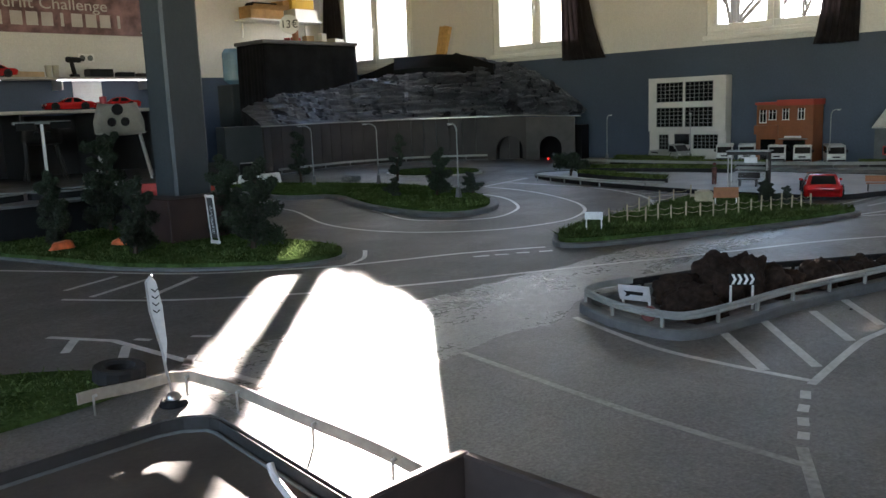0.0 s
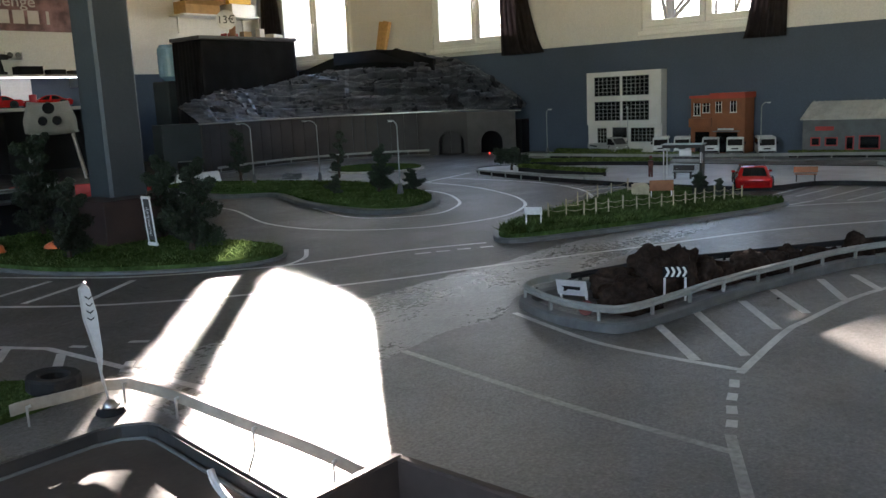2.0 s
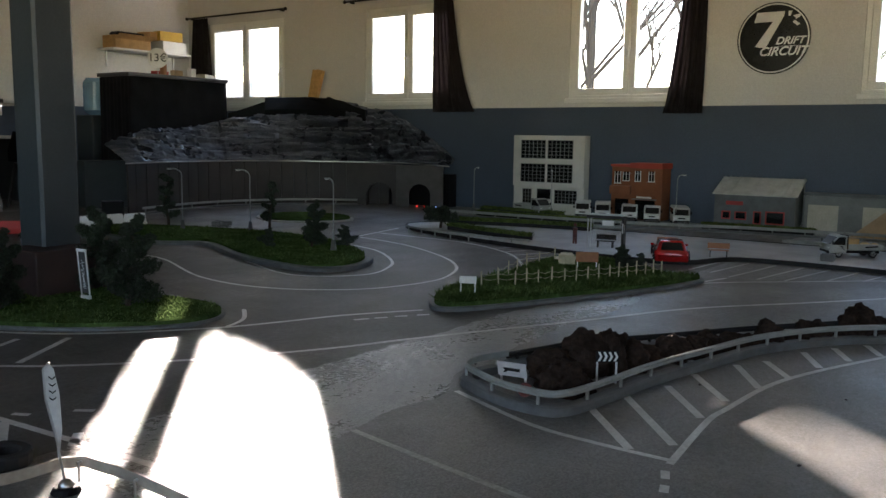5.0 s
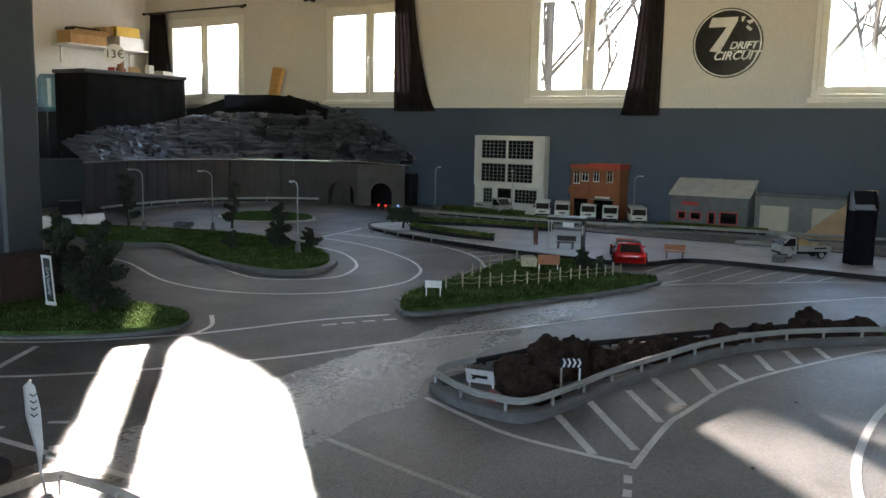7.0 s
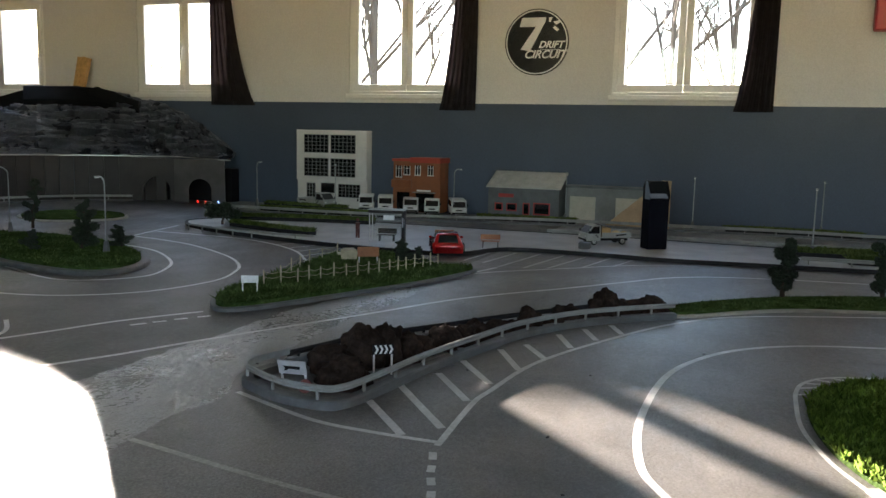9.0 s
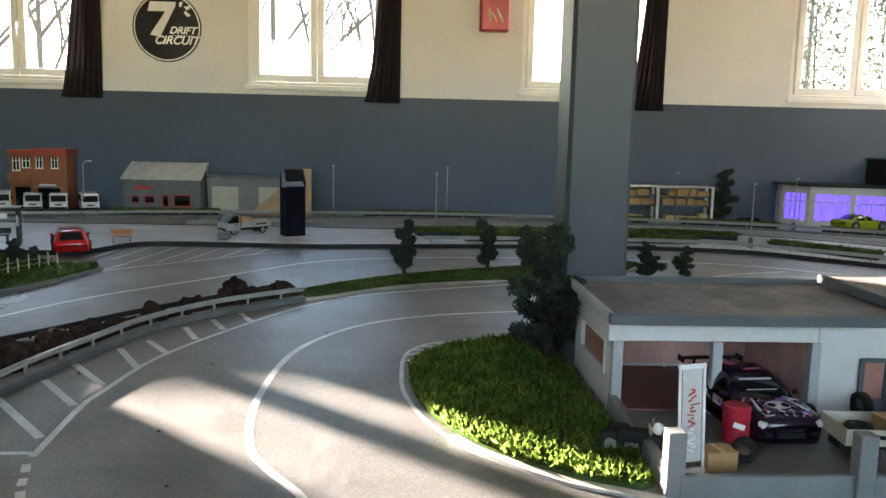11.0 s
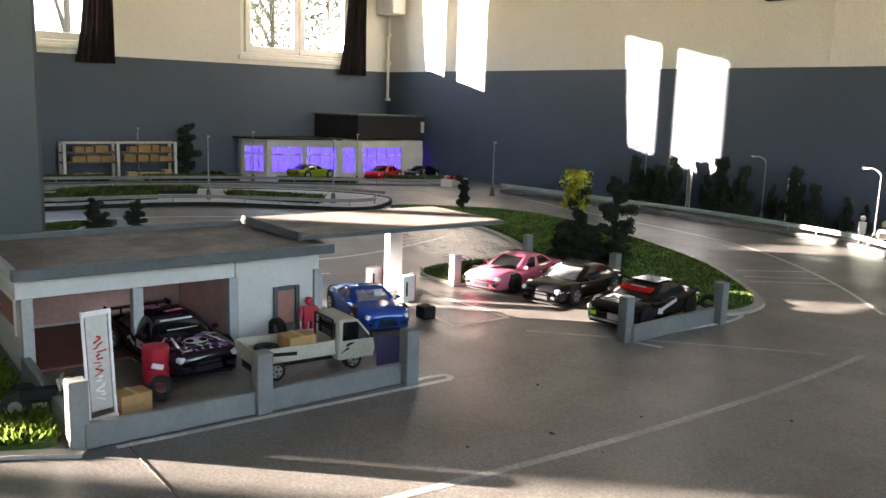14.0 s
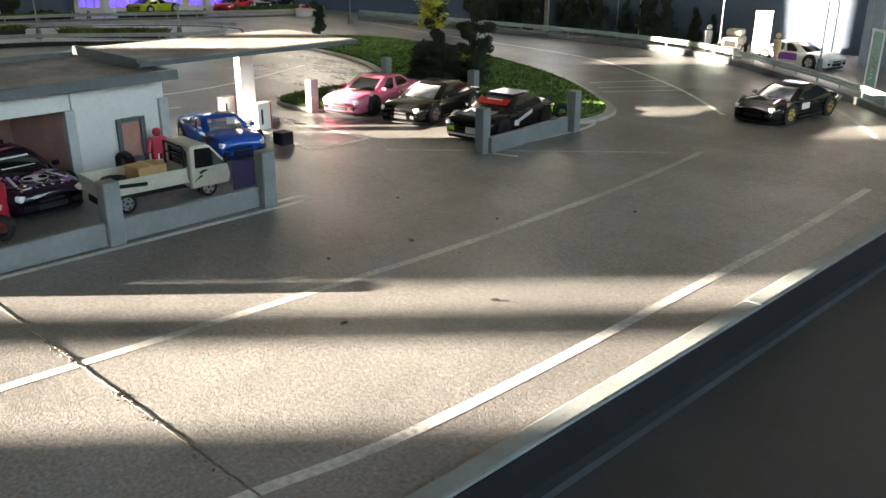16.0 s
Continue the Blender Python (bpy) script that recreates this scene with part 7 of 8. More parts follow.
# odds and ends by the sunlit wall
rb2 = thing("buggy", "pale open-wheel buggy model parked in the sun by the wall", "model car", pose(2.10, -4.58, 0, 0, 0, 100), "model cars")
gpart("body", TRUCKWHITE, [((0, 0, .08), (.17, .09, .05)), ((-.02, 0, .125), (.08, .085, .035))], parent=rb2, bevel=.008)
gpart("grille", BLACKM, [((.087, 0, .075), (.004, .06, .03))], parent=rb2)
wheels(rb2, (-.06, .06), .066, .035, .03, RIM)
for k, (x, y) in enumerate(((2.22, -4.52), (1.78, -4.38))):
    bm = B()
    for s in (-1, 1):
        tube(bm, (0, s * .012, 0), (0, s * .010, .07), .008, .010)
    tube(bm, (0, 0, .068), (0, 0, .13), .018, .020)
    bmesh.ops.create_uvsphere(bm, u_segments=8, v_segments=6, radius=.014, matrix=Matrix.Translation((0, 0, .15)))
    solid("toy_figure", bm, (STICKER, KRAFT2)[k], "pale toy figure standing in the sun by the wall", "figure", kind="", m=pose(x, y, 0, 0, 0, 30), group="toy figures by the wall")
PANEL = mat("striped_panel", (0.24, 0.27, 0.32), rough=0.45)
sp = thing("ribbed_panel", "grey ribbed metal panel standing at the wall", "panel", pose(1.28, -4.70, 0))
for k in range(14):
    gpart("rib", PANEL, [((-.20 + .03 * k, .0 + .006 * (k % 2), .20), (.028, .012, .40))], "", 0, sp)
YEL = mat("yellow_plastic", (0.55, 0.35, 0.02), rough=0.4)
bm = B()
cube(bm, (0, 0, .02), (.09, .05, .035), rz=15)
cube(bm, (.02, 0, .045), (.04, .04, .03), rz=15)
solid("yellow_toy", bm, YEL, "small yellow plastic digger toy by the wall", "toy", kind="", m=pose(1.12, -4.15, 0), bevel=.006)

# ---- model mountain ----
FOIL = mat("rock_foil", (0.145, 0.155, 0.185), rough=0.33, metal=0.5, var=0.22, scale=5, bump=.005, bscale=38, fine=.3, rvar=.12)
BROWNPANEL = mat("brown_panel", (0.026, 0.021, 0.020), rough=0.6, var=0.2, scale=5, bump=.0008)
foot = [(4.45, 6.36, .43), (5.0, 6.55, .43), (5.5, 6.62, .43), (6.0, 6.5, .43), (6.4, 6.2, .43), (6.68, 5.75, .43), (6.84, 5.35, .43), (6.92, 4.82, .41)]
crest = [(4.70, 7.15, .62), (5.35, 7.45, .82), (6.0, 7.48, .88), (6.75, 7.35, 1.08), (6.98, 6.6, 1.10), (7.05, 6.0, 1.0), (7.10, 5.45, .84), (7.13, 4.88, .47)]
fl, cl_ = smooth_line(foot, 16), smooth_line(crest, 16)
mt_ = thing("model_mountain", "grey crumpled foil mountain on a brown panelled base with tunnel", "model mountain", pose(0, 0, 0))
bm, rows, shape = B(), [], []
NV, CUT = 132, 99
NC = len(fl)
for i, (a, c) in enumerate(zip(fl, cl_)):
    row = []
    block = noise.noise(Vector((math.floor(i / 9.0 + .4 * math.sin(i * .8)) * 3.7, 1.3, 0)))
    for j in range(NV + 1):
        v = j / NV
        q = a.lerp(c, v)
        q.z = a.z + (c.z - a.z) * (v ** .9)
        s = Vector((q.x * 2.2, q.y * 2.2, q.z * 16))
        amp = .105 * min(1, .4 + v * 6) * (1.0 if v < .8 else .5)
        d = noise.noise(s) * .6 + noise.noise(s * 2.3) * .4 + noise.noise(Vector((q.x * 9, q.y * 9, q.z * 30))) * .35
        layer = q.z * 17 + 1.3 * noise.noise(Vector((q.x * 1.5, q.y * 1.5, 0))) + 1.6 * block + .35 * noise.noise(Vector((q.x * 11, q.y * 11, q.z * 3)))
        step = layer % 1.0
        d = .6 * d + .95 * (step ** .6 if step < .85 else (1 - step) * 6) * (.7 + .5 * noise.noise(Vector((q.x * 5, q.y * 5, math.floor(layer))))) + .35 * block - .4
        nrm = Vector((-.62, -.62, .25)).normalized()
        row.append(q + nrm * d * amp + Vector((0, 0, .012 * noise.noise(s * 3) * min(1, v * 4))))
    u = i / (NC - 1)
    top = CUT - 4 if u < .34 else CUT - 8 if u < .66 else NV
    shape.append(max(40, min(NV, int(top + 9 * noise.noise(Vector((i * .37, 4, 0))) + 5 * noise.noise(Vector((i * 1.3, 9, 0)))))))
    rows.append(row)
grid = [[bm.verts.new(q) for q in row] for row in rows]
for i in range(NC - 1):
    for j in range(min(shape[i], shape[i + 1])):
        bm.faces.new((grid[i][j], grid[i + 1][j], grid[i + 1][j + 1], grid[i][j + 1]))
for v in [v for v in bm.verts if not v.link_faces]:
    bm.verts.remove(v)
bmesh.ops.solidify(bm, geom=bm.faces[:], thickness=.010)
part("slope", bm, FOIL, mt_, "silvery grey crumpled foil rock in layers")
bm = B()
grid = []
for i in range(int(NC * .46), int(NC * .66)):
    grid.append([])
    for j in range(70, NV + 1, 6):
        q = fl[i].lerp(cl_[i], j / NV)
        q.z = fl[i].z + (cl_[i].z - fl[i].z) * ((j / NV) ** .9)
        grid[-1].append(bm.verts.new(q + Vector((.03, .03, .008 * noise.noise(q * 6) - (.05 if j < 95 else 0) - .10 * max(0, i / NC - .63)))))
for a, b in zip(grid, grid[1:]):
    for j in range(len(a) - 1):
        bm.faces.new((a[j], b[j], b[j + 1], a[j + 1]))
bmesh.ops.solidify(bm, geom=bm.faces[:], thickness=.008)
part("cover", bm, BLACKM, mt_, "black cloth over the crest")
base = smooth_line([(x + .02, y + .02, 0) for x, y, z in foot], 4)
for a, b in zip(base, base[1:]):
    bm = B()
    mid, l = (a + b) / 2, (b - a).length
    cube(bm, (mid.x, mid.y, .21), (l - .003, .02, .418), rz=math.degrees(math.atan2(b.y - a.y, b.x - a.x)))
    if mid.y > 5.5:
        part("panel", bm, BROWNPANEL, mt_, bevel=.002)
    else:
        bm.free()
bm = B()
for a, b in zip(fl, fl[1:]):
    tube(bm, a + Vector((-.01, -.01, -.006)), b + Vector((-.01, -.01, -.006)), .006, seg=6)
part("edging", bm, STEEL, mt_, "thin bright metal edging")


def arch_wall(name, w, h, r, spring, depth, mt, parent, m):
    """A slab with an arched opening through it."""
    low = [(-w / 2, 0), (-r, 0)] + [(-r * math.cos(t), spring + r * math.sin(t)) for t in np.linspace(0, math.pi, 13)] + [(r, 0), (w / 2, 0)]
    bm = B()
    a, b, c, d = ([bm.verts.new(m @ Vector((u, y, h if top else z))) for u, z in low] for y, top in ((0, 0), (depth, 0), (depth, 1), (0, 1)))
    for k in range(len(low) - 1):
        bm.faces.new((a[k], a[k + 1], d[k + 1], d[k]))
        bm.faces.new((b[k + 1], b[k], c[k], c[k + 1]))
        bm.faces.new((a[k + 1], a[k], b[k], b[k + 1]))
        bm.faces.new((d[k], d[k + 1], c[k + 1], c[k]))
    for k in (0, -1):
        bm.faces.new((a[k], d[k], c[k], b[k]))
    bmesh.ops.recalc_face_normals(bm, faces=bm.faces[:])
    return part(name, bm, mt, parent)


TUNNEL = mat("tunnel_grey", (0.055, 0.052, 0.050), rough=0.7, var=0.15, scale=9)
arch_wall("portal", .46, .41, .105, .12, .06, TUNNEL, mt_, pose(6.80, 5.08, 0, 0, 0, -58))
arch_wall("portal", .44, .41, .13, .10, .06, BROWNPANEL, mt_, pose(6.70, 5.50, 0, 0, 0, -62))
bm = B()
cube(bm, (7.07, 5.12, .16), (.12, .5, .32))
cube(bm, (6.98, 5.62, .16), (.16, .4, .32))
part("tunnel_back", bm, BLACKM, mt_)
bm = B()
ridge = [(8.0, .80), (8.0, .93), (7.76, .972), (7.50, 1.030), (7.25, 1.081), (7.0, 1.084), (6.72, 1.078), (6.47, 1.073), (6.42, 1.092), (6.36, 1.070), (6.22, 1.046), (6.06, .992), (5.9, .95), (5.9, .80)]
extrude(bm, ridge, Matrix(((0, 0, 1, 6.955), (1, 0, 0, 0), (0, 1, 0, 0), (0, 0, 0, 1))), .035)
part("ridge_board", bm, BLACKM, mt_, "black cloth-covered board along the ridge")
# tail lamps that glow in the tunnel mouth
LED_R = mat("led_red", (0.8, 0.03, 0.02), rough=.3, emit=.12)
LED_B = mat("led_blue", (0.25, 0.45, 1.0), rough=.3, emit=.25)
for k, (x, y, mt) in enumerate(((6.83, 5.13, LED_R), (6.80, 5.02, LED_R), (6.86, 4.92, LED_B))):
    bm = B()
    tube(bm, (0, 0, 0), (0, 0, .018), .009, .007, seg=10)
    solid("signal_light", bm, mt, "small glowing signal light at the tunnel mouth", "signal light", kind="", m=pose(x, y, .0), group="signal lights")

# ---- draped cabinet, jug, grey box ----
DRAPE = mat("black_drape", (0.008, 0.008, 0.010), rough=0.85, spec=0.2, var=0.3, scale=7, bump=.003, bscale=30)
CABTOP = mat("cabinet_top", (0.075, 0.08, 0.09), rough=0.5)
cb = thing("draped_cabinet", "tall cabinet draped in black cloth with a grey top", "cabinet", pose(5.94, 7.80, 0))
bm = B()
n, rows_ = 120, []
per = []
for k in range(n):
    t = k / n * 4
    s = int(t)
    u = t - s
    per.append([(-.60 + 1.20 * u, -.25), (.60, -.25 + .5 * u), (.60 - 1.20 * u, .25), (-.60, .25 - .5 * u)][s])
for r in range(9):
    v = r / 8
    row = []
    for k, (x, y) in enumerate(per):
        w = 1 + (.02 + .012 * math.sin(k * .9)) * (1 - v) + .012 * math.sin(k * 1.7) * (1 - v * .6)
        row.append(bm.verts.new((x * w, y * w, 1.235 * v)))
    rows_.append(row)
for a, b in zip(rows_, rows_[1:]):
    for k in range(n):
        bm.faces.new((a[k], a[(k + 1) % n], b[(k + 1) % n], b[k]))
bm.faces.new(rows_[-1])
bm.faces.new(rows_[0][::-1])
part("drape", bm, DRAPE, cb, smooth=True)
bm = B()
cube(bm, (0, 0, 1.255), (1.25, .53, .035))
part("top", bm, CABTOP, cb, bevel=.004)
for k, (x, y, s, mt, lab) in enumerate(((6.05, 7.75, (.10, .08, .07), PLY, "small wooden box on the draped cabinet"), (6.22, 7.72, (.07, .06, .10), SIGNWHITE, "small white box on the draped cabinet"), (5.95, 7.9, (.14, .12, .06), REDFRAME, "dark red box on the draped cabinet"), (6.42, 7.75, (.22, .12, .05), TRUCKWHITE, "flat pale tray on the draped cabinet"))):
    carton(pose(x, y, 1.273, 0, 0, 8 * k), s, lab, mt, "boxes on the draped cabinet")
bt = thing("drink_can", "dark drink can on the draped cabinet", "can", pose(5.86, 7.72, 1.273))
bm = B()
tube(bm, (0, 0, 0), (0, 0, .13), .035, seg=16)
part("can", bm, BENCHRED, bt, bevel=.006)
pr = thing("price_disc", "white round price card with black figures", "price card", pose(5.72, 7.62, 1.44, 90, 0, -38))
bm = B()
tube(bm, (0, 0, 0), (0, 0, .006), .10, seg=32)
part("card", bm, SIGNWHITE, pr)
tcv = bpy.data.curves.new("price_text", "FONT")
tcv.body, tcv.size, tcv.align_x, tcv.align_y, tcv.extrude = "13€", .11, "CENTER", "CENTER", .001
tcv.materials.append(BLACKM)
to = new("price", tcv)
to.parent = pr
to.matrix_basis = pose(0, 0, .008)
bm = B()
tube(bm, (0, -.17, .003), (0, -.09, .003), .004, seg=6)
part("stick", bm, STEEL, pr)
JUG = mat("water_jug_blue", (0.16, 0.30, 0.46), rough=0.12, var=0.1, trans=.0)
jg = thing("water_cooler", "blue water jug on a dark dispenser", "water cooler", pose(5.52, 8.42, 0))
bm = B()
cube(bm, (0, 0, .43), (.28, .30, .86))
part("dispenser", bm, COLGREY, jg, bevel=.01)
bm = B()
for z0, z1, r0, r1 in ((.86, .91, .06, .12), (.91, 1.20, .12, .12), (1.20, 1.245, .12, .09)):
    tube(bm, (0, 0, z0), (0, 0, z1), r0, r1, seg=24)
jb = part("jug", bm, JUG, jg, smooth=False)
for z in (.97, 1.06, 1.15):
    bm = B()
    tube(bm, (0, 0, z), (0, 0, z + .012), .123, seg=24)
    part("rib", bm, JUG, jb)
gbx = thing("grey_cabinet", "plain grey cabinet standing beside the mountain", "cabinet", pose(4.74, 7.05, 0, 0, 0, -20))
gpart("body", COLGREY, [((0, .18, .21), (.42, .40, .42))], parent=gbx, bevel=.004)
gpart("door", COLGREY, [((0, -.022, .21), (.40, .004, .40))], parent=gbx, bevel=.001)
spk = thing("speaker_box", "small black box standing on the far floor", "loudspeaker", pose(4.15, 6.12, 0, 0, 0, -30))
gpart("body", BLACKM, [((0, 0, .07), (.16, .14, .14))], parent=spk, bevel=.004)
gpart("top", CABTOP, [((0, 0, .1415), (.15, .13, .003))], parent=spk)
BARR = mat("barrier_red", (0.42, 0.03, 0.025), rough=.45)


def barrier(m, mt, label):
    b = thing("track_barrier", label, "barrier", m, "red and white track barriers")
    side_body("block", b, [(-.05, 0), (.05, 0), (.035, .03), (.02, .085), (-.02, .085), (-.035, .03)], .16, mt, .004)
    return b


for k, (x, y, rz) in enumerate(((3.00, 5.92, 60), (3.12, 5.74, 60), (3.45, 5.66, 100), (3.66, 5.70, 100), (3.84, 5.66, 95), (4.0, 5.62, 95), (2.82, 6.05, 50))):
    barrier(pose(x, y, 0, 0, 0, rz), SIGNWHITE if k in (0, 3, 4, 5) else BARR, "white plastic track barrier block" if k in (0, 3, 4, 5) else "red plastic track barrier block")

# ---- north wall: shelves, bench, chairs, banner ----
SHELFW = mat("shelf_board", (0.40, 0.37, 0.32), rough=.6)
BENCHBLACK = mat("bench_black", (0.018, 0.018, 0.02), rough=.6)
LEDW = mat("led_strip", (0.85, 0.92, 1.0), rough=.4, emit=.55)
shv = thing("wall_shelf", "long wall shelf with light strips under it", "shelf", pose(3.75, 8.78, .945))
gpart("board", SHELFW, [((0, 0, 0), (2.2, .30, .022))], parent=shv, bevel=.002)
gpart("light_strip", LEDW, [((.42, -.13, -.02), (.95, .02, .008))], "glowing white light strip", parent=shv)
gpart("light_strip", LEDW, [((-.82, -.13, -.02), (.50, .02, .008))], "glowing white light strip", parent=shv)
for x in (-.9, 0, .9):
    gpart("bracket", STEEL, [((x, .02, -.06), (.015, .24, .10))], parent=shv)
wb = thing("workbench", "dark workbench against the far wall", "workbench", pose(3.55, 8.55, 0))
gpart("top", SHELFW, [((0, 0, .62), (2.3, .62, .028))], parent=wb, bevel=.003)
gpart("back_panel", BENCHBLACK, [((0, .26, .30), (2.2, .02, .58))], parent=wb)
for x in (-1.05, -.35, .35, 1.05):
    gpart("side_panel", BENCHBLACK, [((x, .02, .302), (.03, .54, .60))], parent=wb)
car(pose(3.68, 8.42, .634, 0, 0, 170), P_RED, "red car body on the workbench", BLACKM)
car(pose(4.20, 8.52, .634, 0, 0, 160), P_RED, "dark red car body on the workbench", BLACKM)
car(pose(3.12, 8.72, .957, 0, 0, 175), P_RED, "red car body on the wall shelf", BLACKM)
cn_ = thing("drink_can", "red drink can on the workbench", "can", pose(3.98, 8.33, .634))
bm = B()
tube(bm, (0, 0, 0), (0, 0, .12), .033, seg=16)
part("can", bm, RED, cn_, bevel=.005)
bm = B()
cube(bm, (0, 0, .12), (.30, .006, .24))
solid("paper_sheet", bm, SIGNWHITE, "white sheet of paper pinned under the shelf", "paper", kind="", m=pose(4.10, 8.94, .69))
dr = thing("cordless_drill", "black cordless drill standing on the shelf", "drill", pose(3.92, 8.74, .957, 0, 0, 20))
bm = B()
tube(bm, (-.09, 0, .17), (.06, 0, .17), .03, .025, seg=12)
tube(bm, (.06, 0, .17), (.11, 0, .17), .014, .010, seg=8)
part("body", bm, BLACKM, dr)
bm = B()
cube(bm, (-.03, 0, .085), (.035, .03, .13), ry=-12)
cube(bm, (-.02, 0, .015), (.08, .06, .03))
part("handle", bm, BLACKM, dr, bevel=.004)
for k, (x, s, mt, lab) in enumerate(((4.15, (.24, .14, .08), BLACKM, "black charger box on the shelf"), (4.42, (.16, .12, .05), BLACKM, "small black case on the shelf"), (4.62, (.12, .10, .04), DARKMETAL, "dark tool on the shelf"), (3.42, (.34, .16, .05), PLY, "flat tray on the shelf"))):
    carton(pose(x, 8.74, .957, 0, 0, 5 * k), s, lab, mt, "things on the wall shelf")
for x in (3.64, 3.71):
    cpp = thing("paper_cup", "pale paper cup on the shelf", "cup", pose(x, 8.70, .957), "cups on the shelf")
    bm = B()
    tube(bm, (0, 0, 0), (0, 0, .11), .026, .033, seg=16)
    part("cup", bm, TRUCKWHITE, cpp)
sk = thing("wall_socket", "double white wall socket above the shelf", "socket", pose(4.12, 8.94, 1.16))
gpart("plate", SIGNWHITE, [((0, 0, 0), (.17, .012, .085))], parent=sk, bevel=.003)
for x in (-.04, .04):
    bm = B()
    tube(bm, (x, -.004, 0), (x, -.014, 0), .028, seg=16)
    part("insert", bm, KERB, sk)
BANNERBASE = mat("banner_plum", (0.16, 0.085, 0.10), rough=.5, var=.45, scale=7, rgb2=(0.28, 0.16, 0.18))
BANNERRED = mat("banner_bright_red", (0.42, 0.03, 0.03), rough=.5)
bn = thing("wall_banner", "large plum printed banner with white lettering on the wall", "banner", pose(3.30, 8.93, 1.395))
gpart("sheet", BANNERBASE, [((0, 0, .55), (2.96, .012, 1.10))], parent=bn)
gpart("picture_bar", BANNERRED, [((.30, -.010, .46), (2.2, .004, .16))], "red painted shape", parent=bn)
for k in range(12):
    gpart("address_bar", STICKER, [((-.40 + .145 * k, -.010, .135), (.11 if k % 4 != 3 else .03, .004, .13))], "", 0, bn)
tcv = bpy.data.curves.new("banner_text", "FONT")
tcv.body, tcv.size, tcv.align_x, tcv.extrude = "RC drift Challenge", .155, "LEFT", .002
tcv.materials.append(STICKER)
to = new("lettering", tcv)
to.parent = bn
to.matrix_basis = pose(-.22, -.010, .235, 90, 0, 0) @ Matrix.Diagonal((1.12, 1, 1, 1))
for x, z in ((1.44, .035), (1.44, 1.07)):
    gpart("eyelet", STEEL, [((x, -.009, z), (.02, .004, .02))], "", 0, bn)
sh3 = thing("wall_shelf", "white bracket shelf stacked with cartons", "shelf", pose(6.42, 8.78, 1.61))
gpart("board", SIGNWHITE, [((0, 0, 0), (1.05, .30, .02))], parent=sh3, bevel=.002)
for x in (-.45, .45):
    gpart("bracket", STEEL, [((x, .10, -.10), (.012, .03, .18))], parent=sh3)
opn = thing("open_carton", "open brown carton with black cloth on the bracket shelf", "box", pose(6.16, 8.76, 1.62))
gpart("body", CARDBOARD, [((0, 0, .07), (.46, .24, .14))], parent=opn, bevel=.002)
bm = B()
cube(bm, (0, -.15, .12), (.46, .12, .004), rx=-28)
part("flap", bm, CARDBOARD, opn)
gpart("cloth", BLACKM, [((.02, .02, .165), (.36, .18, .05))], parent=opn, bevel=.02)
carton(pose(6.70, 8.74, 1.62, 0, 0, 3), (.34, .24, .13), "white carton on the bracket shelf", SIGNWHITE, "cartons on the bracket shelf")
carton(pose(6.68, 8.74, 1.755, 0, 0, -5), (.30, .22, .11), "yellow printed carton on the bracket shelf", YEL, "cartons on the bracket shelf")
carton(pose(6.48, 8.80, 1.755, 0, 0, 10), (.16, .2, .09), "brown carton on the bracket shelf", CARDBOARD, "cartons on the bracket shelf")
CHAIRW = mat("chair_plastic", (0.42, 0.41, 0.37), rough=.4)


def chair(m, mt, label, legs=None):
    c = thing("chair", label, "chair", m, "chairs at the workbench")
    bm, rows_ = B(), []
    prof = [(.20, .40), (.05, .385), (-.15, .40), (-.20, .45), (-.225, .55), (-.24, .66)]
    line_ = smooth_line([(x, 0, z) for x, z in prof], 4)
    for q in line_:
        w = .21 if q.z < .5 else .21 - .05 * (q.z - .5) / .16
        rows_.append([bm.verts.new((q.x + .02 * abs(u) * 2, u * 2 * w, q.z + .015 * (2 * abs(u)) ** 2)) for u in np.linspace(-.5, .5, 9)])
    for a, b in zip(rows_, rows_[1:]):
        for k in range(8):
            bm.faces.new((a[k], a[k + 1], b[k + 1], b[k]))
    bmesh.ops.solidify(bm, geom=bm.faces[:], thickness=.01)
    sh_ = part("shell", bm, mt, c, smooth=True)
    for y, z, r in ((0, .612, .047), (.055, .505, .036), (-.055, .505, .036)):
        bm = B()
        tube(bm, (-.262, y, z), (-.205, y, z + .01), r, seg=20)
        part("back_hole", bm, BLACKM, sh_)
    for s in (-1, 1):
        for x0, x1 in ((.14, .21), (-.13, -.20)):
            bm = B()
            tube(bm, (x0, s * .16, .385), (x1, s * .23, 0), .011, seg=8)
            part("leg", bm, legs or STEEL, c)
        bm = B()
        tube(bm, (.14, s * .16, .385), (-.13, s * .16, .385), .010, seg=8)
        part("bar", bm, legs or STEEL, c)
    return c


chair(pose(3.80, 7.62, 0, 0, 0, 62), CHAIRW, "off-white shell chair with three round holes in its back")
chair(pose(3.38, 8.40, 0, 0, 0, 75) @ Matrix.Diagonal((.82, .82, .82, 1)), DARKMETAL, "dark shell chair under the workbench", DARKMETAL)
chair(pose(4.45, 7.75, 0, 0, 0, 60), DRAPE, "dark chair with a black jacket over it", DARKMETAL)
lp_ = thing("sign_stand", "thin white pole with two small dark plates", "stand", pose(2.72, 6.55, 0))
gpart("pole", SIGNWHITE, [((0, 0, .26), (.018, .018, .52))], parent=lp_)
gpart("cross_bar", GREYPAINT, [((0, 0, .525), (.40, .03, .02))], parent=lp_)
gpart("plate", BLACKM, [((-.12, -.02, .50), (.13, .006, .05))], parent=lp_)
gpart("plate", BLACKM, [((.13, -.02, .505), (.15, .006, .05))], parent=lp_)
gpart("foot", BLACKM, [((0, 0, .01), (.2, .2, .02))], parent=lp_)

